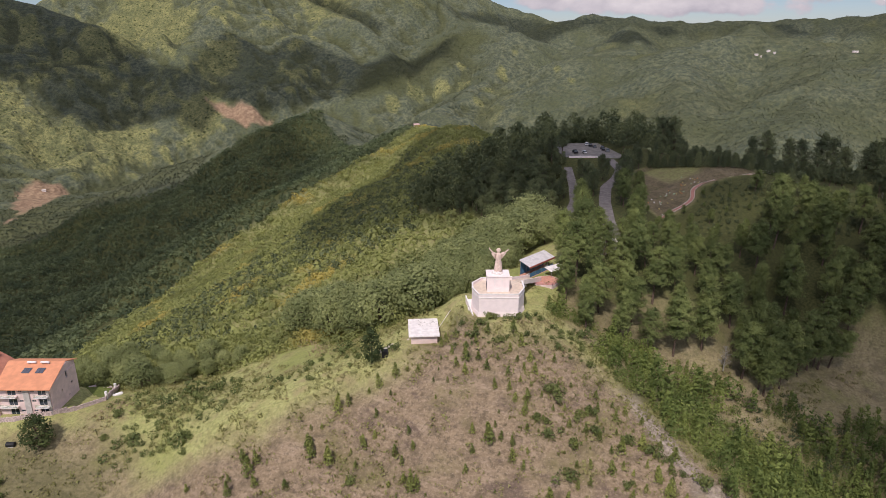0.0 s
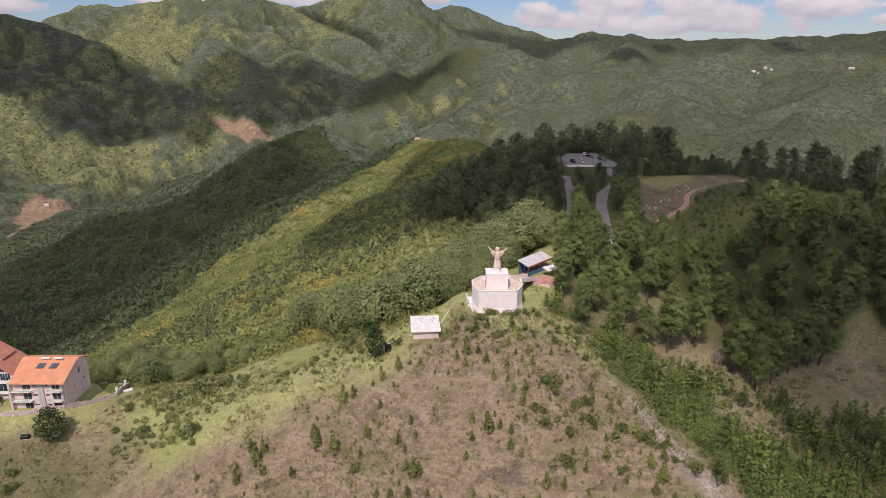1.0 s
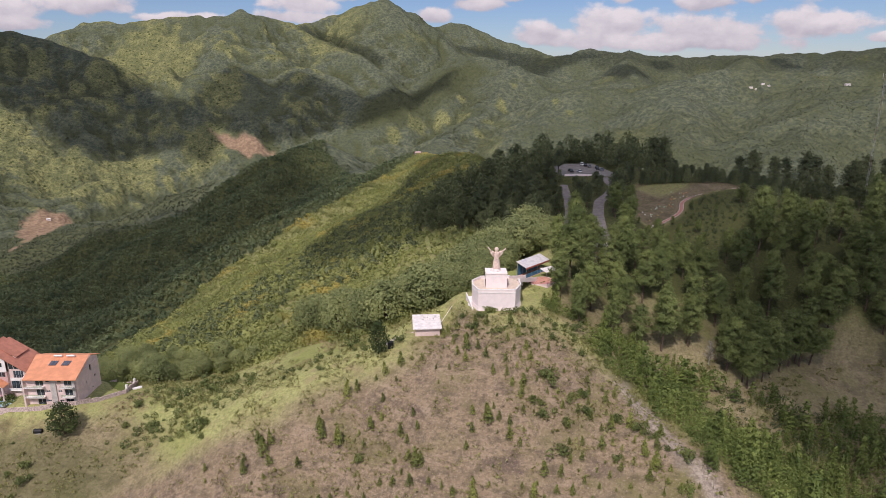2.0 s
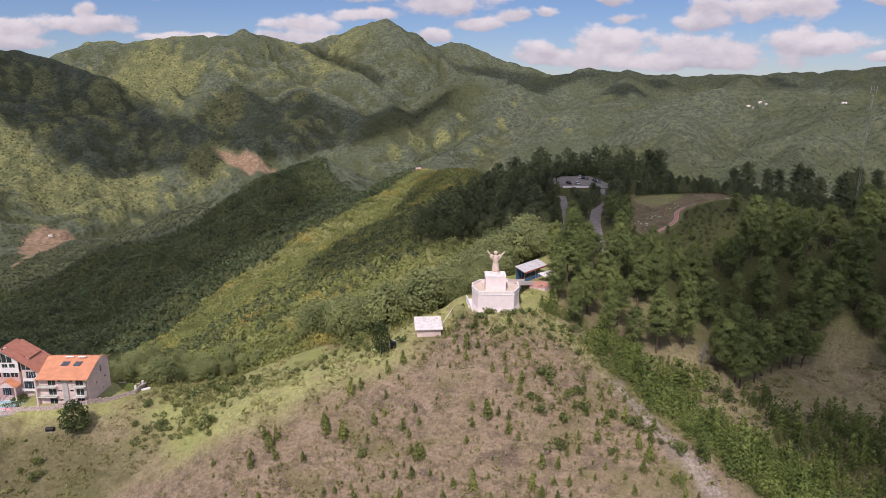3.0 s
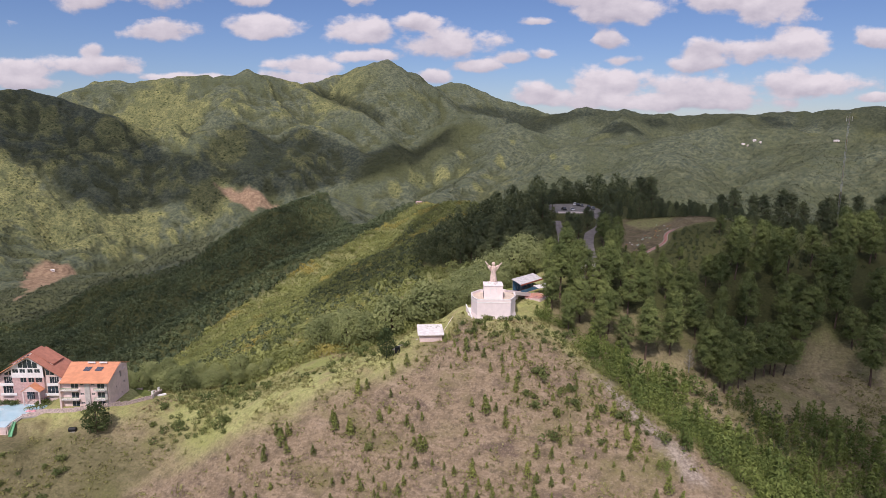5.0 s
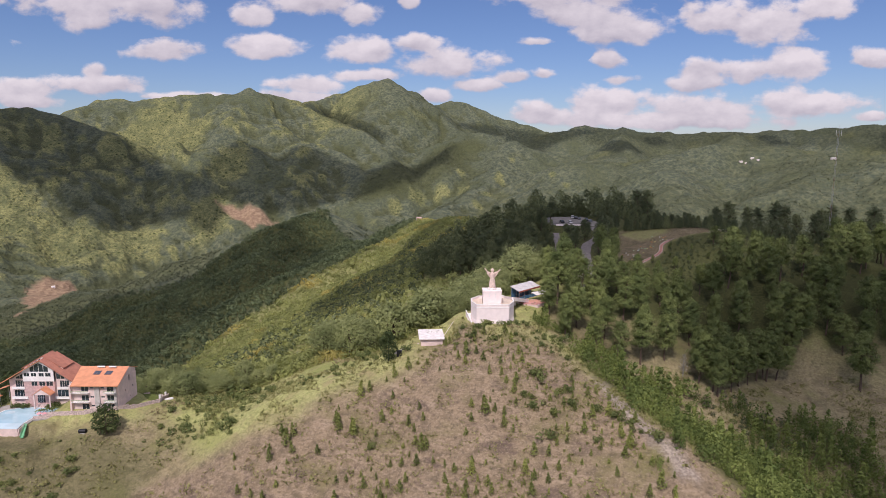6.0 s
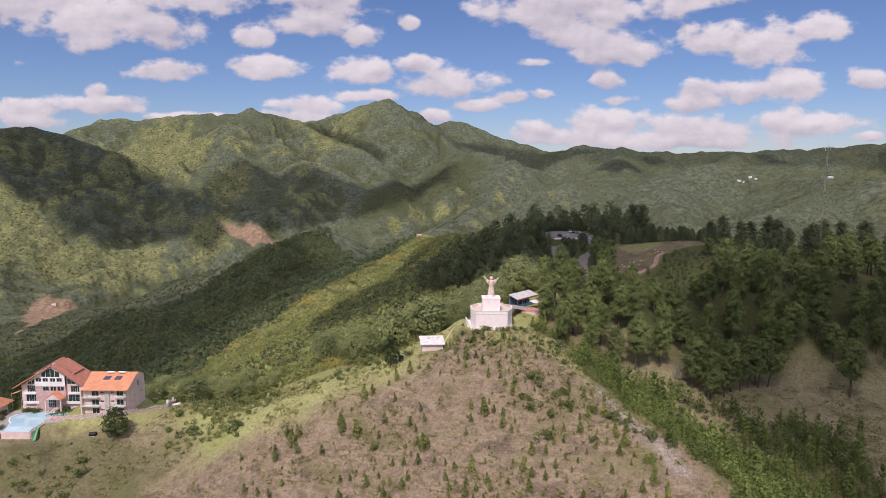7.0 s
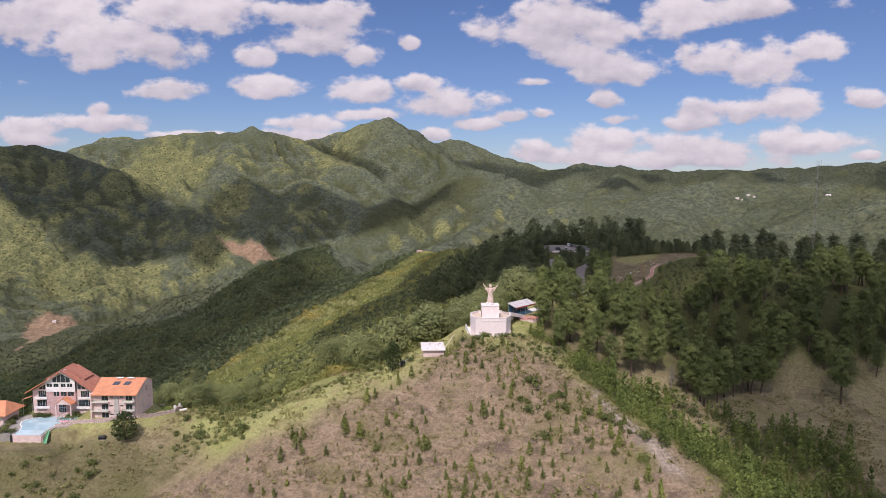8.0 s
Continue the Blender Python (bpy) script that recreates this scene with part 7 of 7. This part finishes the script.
def build_roads():
    road, _, _ = ribbon("road", BENCHES[0][2].tolist(), 2.7, GRAVEL, 0.18, "pale worn road climbing to the car park", "road")
    road, _, _ = ribbon("road", BENCHES[1][2].tolist(), 2.3, GRAVEL, 0.18, "pale worn lower road through the pines", "road")
    path, p, side = ribbon("garden_path", BENCHES[2][2].tolist(), 0.75, PATH_RED, 0.16, "winding red path with pale kerbs", "path")
    for s in (-1, 1):
        for k in range(0, len(p) - 1):
            a, b = p[k, :2] + side[k] * 0.9 * s, p[k + 1, :2] + side[k + 1] * 0.9 * s
            run = float(np.hypot(*(b - a)))
            m = pose((a[0] + b[0]) / 2, (a[1] + b[1]) / 2, (p[k, 2] + p[k + 1, 2]) / 2, 0, 0, math.degrees(math.atan2(b[1] - a[1], b[0] - a[0])))
            part("kerb_stone", box(-run / 2 + 0.03, run / 2 - 0.03, -0.14, 0.14, -0.3, 0.34, 0.03), KERB, path, m=m)
    track = [(x, y, drop(x, y)) for x, y in ((-10.4, 182.6), (-13.8, 182.2), (-17.0, 183.4), (-19.4, 180.3))]
    ribbon("footpath", track, 0.55, KERB, 0.14, "short pale concrete footpath beside the hut", "footpath")
    lot = prism([(72.5, 386), (104, 381), (108, 392), (106, 410), (103, 436), (76, 434), (71, 410)], 9.4, 10.78)
    tagged(part("car_park", lot, ASPHALT), "grey asphalt car park on the hilltop", "car park", kind="structure")
    tagged(part("retaining_wall", box(74.5, 91.5, 383.2, 383.7, 8.2, 11.7, 0.03), WALL_PALE), "pale retaining wall below the car park", "retaining wall", kind="structure")
    tagged(part("low_wall", box(152.5, 163.0, 309.6, 310.2, 14.0, 18.2, 0.05), KERB), "pale grey wall at the top of the path", "wall", kind="structure")
    black = car(BLACK_PAINT, "black car parked on the asphalt car park")
    white = car(WHITE_PAINT, "white car parked on the asphalt car park")
    grey = car(GREY_PAINT, "dark grey car parked on the asphalt car park")
    for ob, places in ((black, [(100.5, 408, 80), (101.2, 413.5, 75), (95.5, 423, 85), (81, 398.5, 95), (77.5, 431, 20)]), (white, [(86.5, 397.5, 95), (94.0, 427.0, 80)]), (grey, [(97.5, 418.5, 80), (102.0, 403.0, 75)])):
        for k, (x, y, turn) in enumerate(places):
            m = pose(x, y, 10.78, 0, 0, turn) @ Matrix.Scale(1.18, 4)
            if k:
                copy_thing(ob, m)
            else:
                ob.matrix_basis = m
    # painted stones on the flower bed
    rng = np.random.default_rng(23)
    paints = [WALL_WHITE, plain("orange_stone_paint", (0.55, 0.26, 0.10), 0.7), plain("yellow_stone_paint", (0.58, 0.48, 0.18), 0.7), plain("pale_green_stone_paint", (0.45, 0.62, 0.40), 0.7)]
    first = []
    for mat in paints:
        bm = bmesh.new()
        made = bmesh.ops.create_icosphere(bm, subdivisions=2, radius=0.36)
        for v in made["verts"]:
            v.co = Vector((v.co.x, v.co.y * 0.8, v.co.z * 0.7)) + Vector(rng.normal(size=3)) * 0.03
        first.append(tagged(part("painted_stone", bm, mat), "painted stone on the bare flower bed", "stone", "painted stones"))
    for k in range(40):
        f = rng.random()
        x, y = 97 + 30 * f + rng.normal() * 2.4, 290 + 26 * f + rng.normal() * 3.4 + 3
        m = pose(x, y, drop(x, y) + 0.15, 0, 0, rng.uniform(0, 360))
        if k < 4:
            first[k].matrix_basis = m
        else:
            copy_thing(first[k % 4], m)


# ---- far things ----
MAST = (219.5, 318.0, 71.0)


def build_far():
    for k, (x, y, w, turn) in enumerate(((1290, 2806, 15, 10), (1312, 2800, 12, 15), (1332, 2792, 14, 20), (1352, 2780, 10, 30), (1418, 2345, 18, 0), (-44, 1092, 9, 20), (-1370, 2190, 12, 30))):
        h = drop(x, y)
        house = tagged(new("far_house"), "small far house with a pale roof on a ridge" if k != 5 else "small cabin with a dull rose roof on the ridge", "house", "far houses")
        house.matrix_basis = pose(x, y, h, 0, 0, turn)
        part("wall", box(-w / 2, w / 2, -3.5, 3.5, -5, 4.5), WALL_PALE if k != 5 else BALUSTER, house)
        roof = ROOF_WHITE if k != 5 else WALL_ROSE
        part("roof", sheet([(-w / 2 - 0.5, -4.2, 4.4), (w / 2 + 0.5, -4.2, 4.4), (w / 2 + 0.5, 0, 6.6), (-w / 2 - 0.5, 0, 6.6)], 0.3), roof, house)
        part("roof", sheet([(-w / 2 - 0.5, 0, 6.6), (w / 2 + 0.5, 0, 6.6), (w / 2 + 0.5, 4.2, 4.4), (-w / 2 - 0.5, 4.2, 4.4)], 0.3), roof, house)
        for i in range(3):
            part("window", box(-w / 2 + w * (i + 0.6) / 3.6, -w / 2 + w * (i + 0.9) / 3.6, -3.6, -3.5, 1.0, 3.0), PANE, house)
    mast = tagged(new("radio_mast"), "slim steel lattice radio mast among the hilltop pines", "radio mast")
    mast.matrix_basis = pose(MAST[0], MAST[1], drop(*MAST[:2]) - 0.3)
    corner = [(0.55 * math.cos(a), 0.55 * math.sin(a)) for a in (0.5, 2.6, 4.7)]
    for x, y in corner:
        part("leg", rod((x, y, 0), (x * 0.8, y * 0.8, MAST[2]), 0.055, 0.05, 6), STEEL, mast)
    count = round(MAST[2] / 1.5)
    for k in range(count):
        z, w, w2 = MAST[2] * k / count, 1 - 0.2 * k / count, 1 - 0.2 * (k + 1) / count
        for (x, y), (u, v) in zip(corner, corner[1:] + corner[:1]):
            part("brace", rod((x * w, y * w, z), (u * w2, v * w2, z + MAST[2] / count), 0.035, 0.035, 4), (WALL_WHITE, FASCIA_RED)[k // 5 % 2], mast)
    part("spire", rod((0, 0, MAST[2] - 0.5), (0, 0, MAST[2] + 3.5), 0.05, 0.03, 6), STEEL, mast)
    part("crossarm", rod((-1.6, 0, MAST[2] - 1.0), (1.6, 0, MAST[2] - 1.0), 0.05, sides=6), STEEL, mast)
    for x in (-1.5, 1.5):
        part("antenna", rod((x, 0, MAST[2] - 2.4), (x, 0, MAST[2] + 0.6), 0.09, sides=8), WALL_WHITE, mast)


build_monument()
build_statue()
build_hut()
build_pavilion()
build_hotel()
build_grounds()
build_roads()
dead_tree(5, (48.0, 388.0), 1.7, "tall bare grey tree among the hilltop pines")
dead_tree(6, (92.3, 191.5), 1.0, "slim leafless grey tree beside the pines")
build_far()
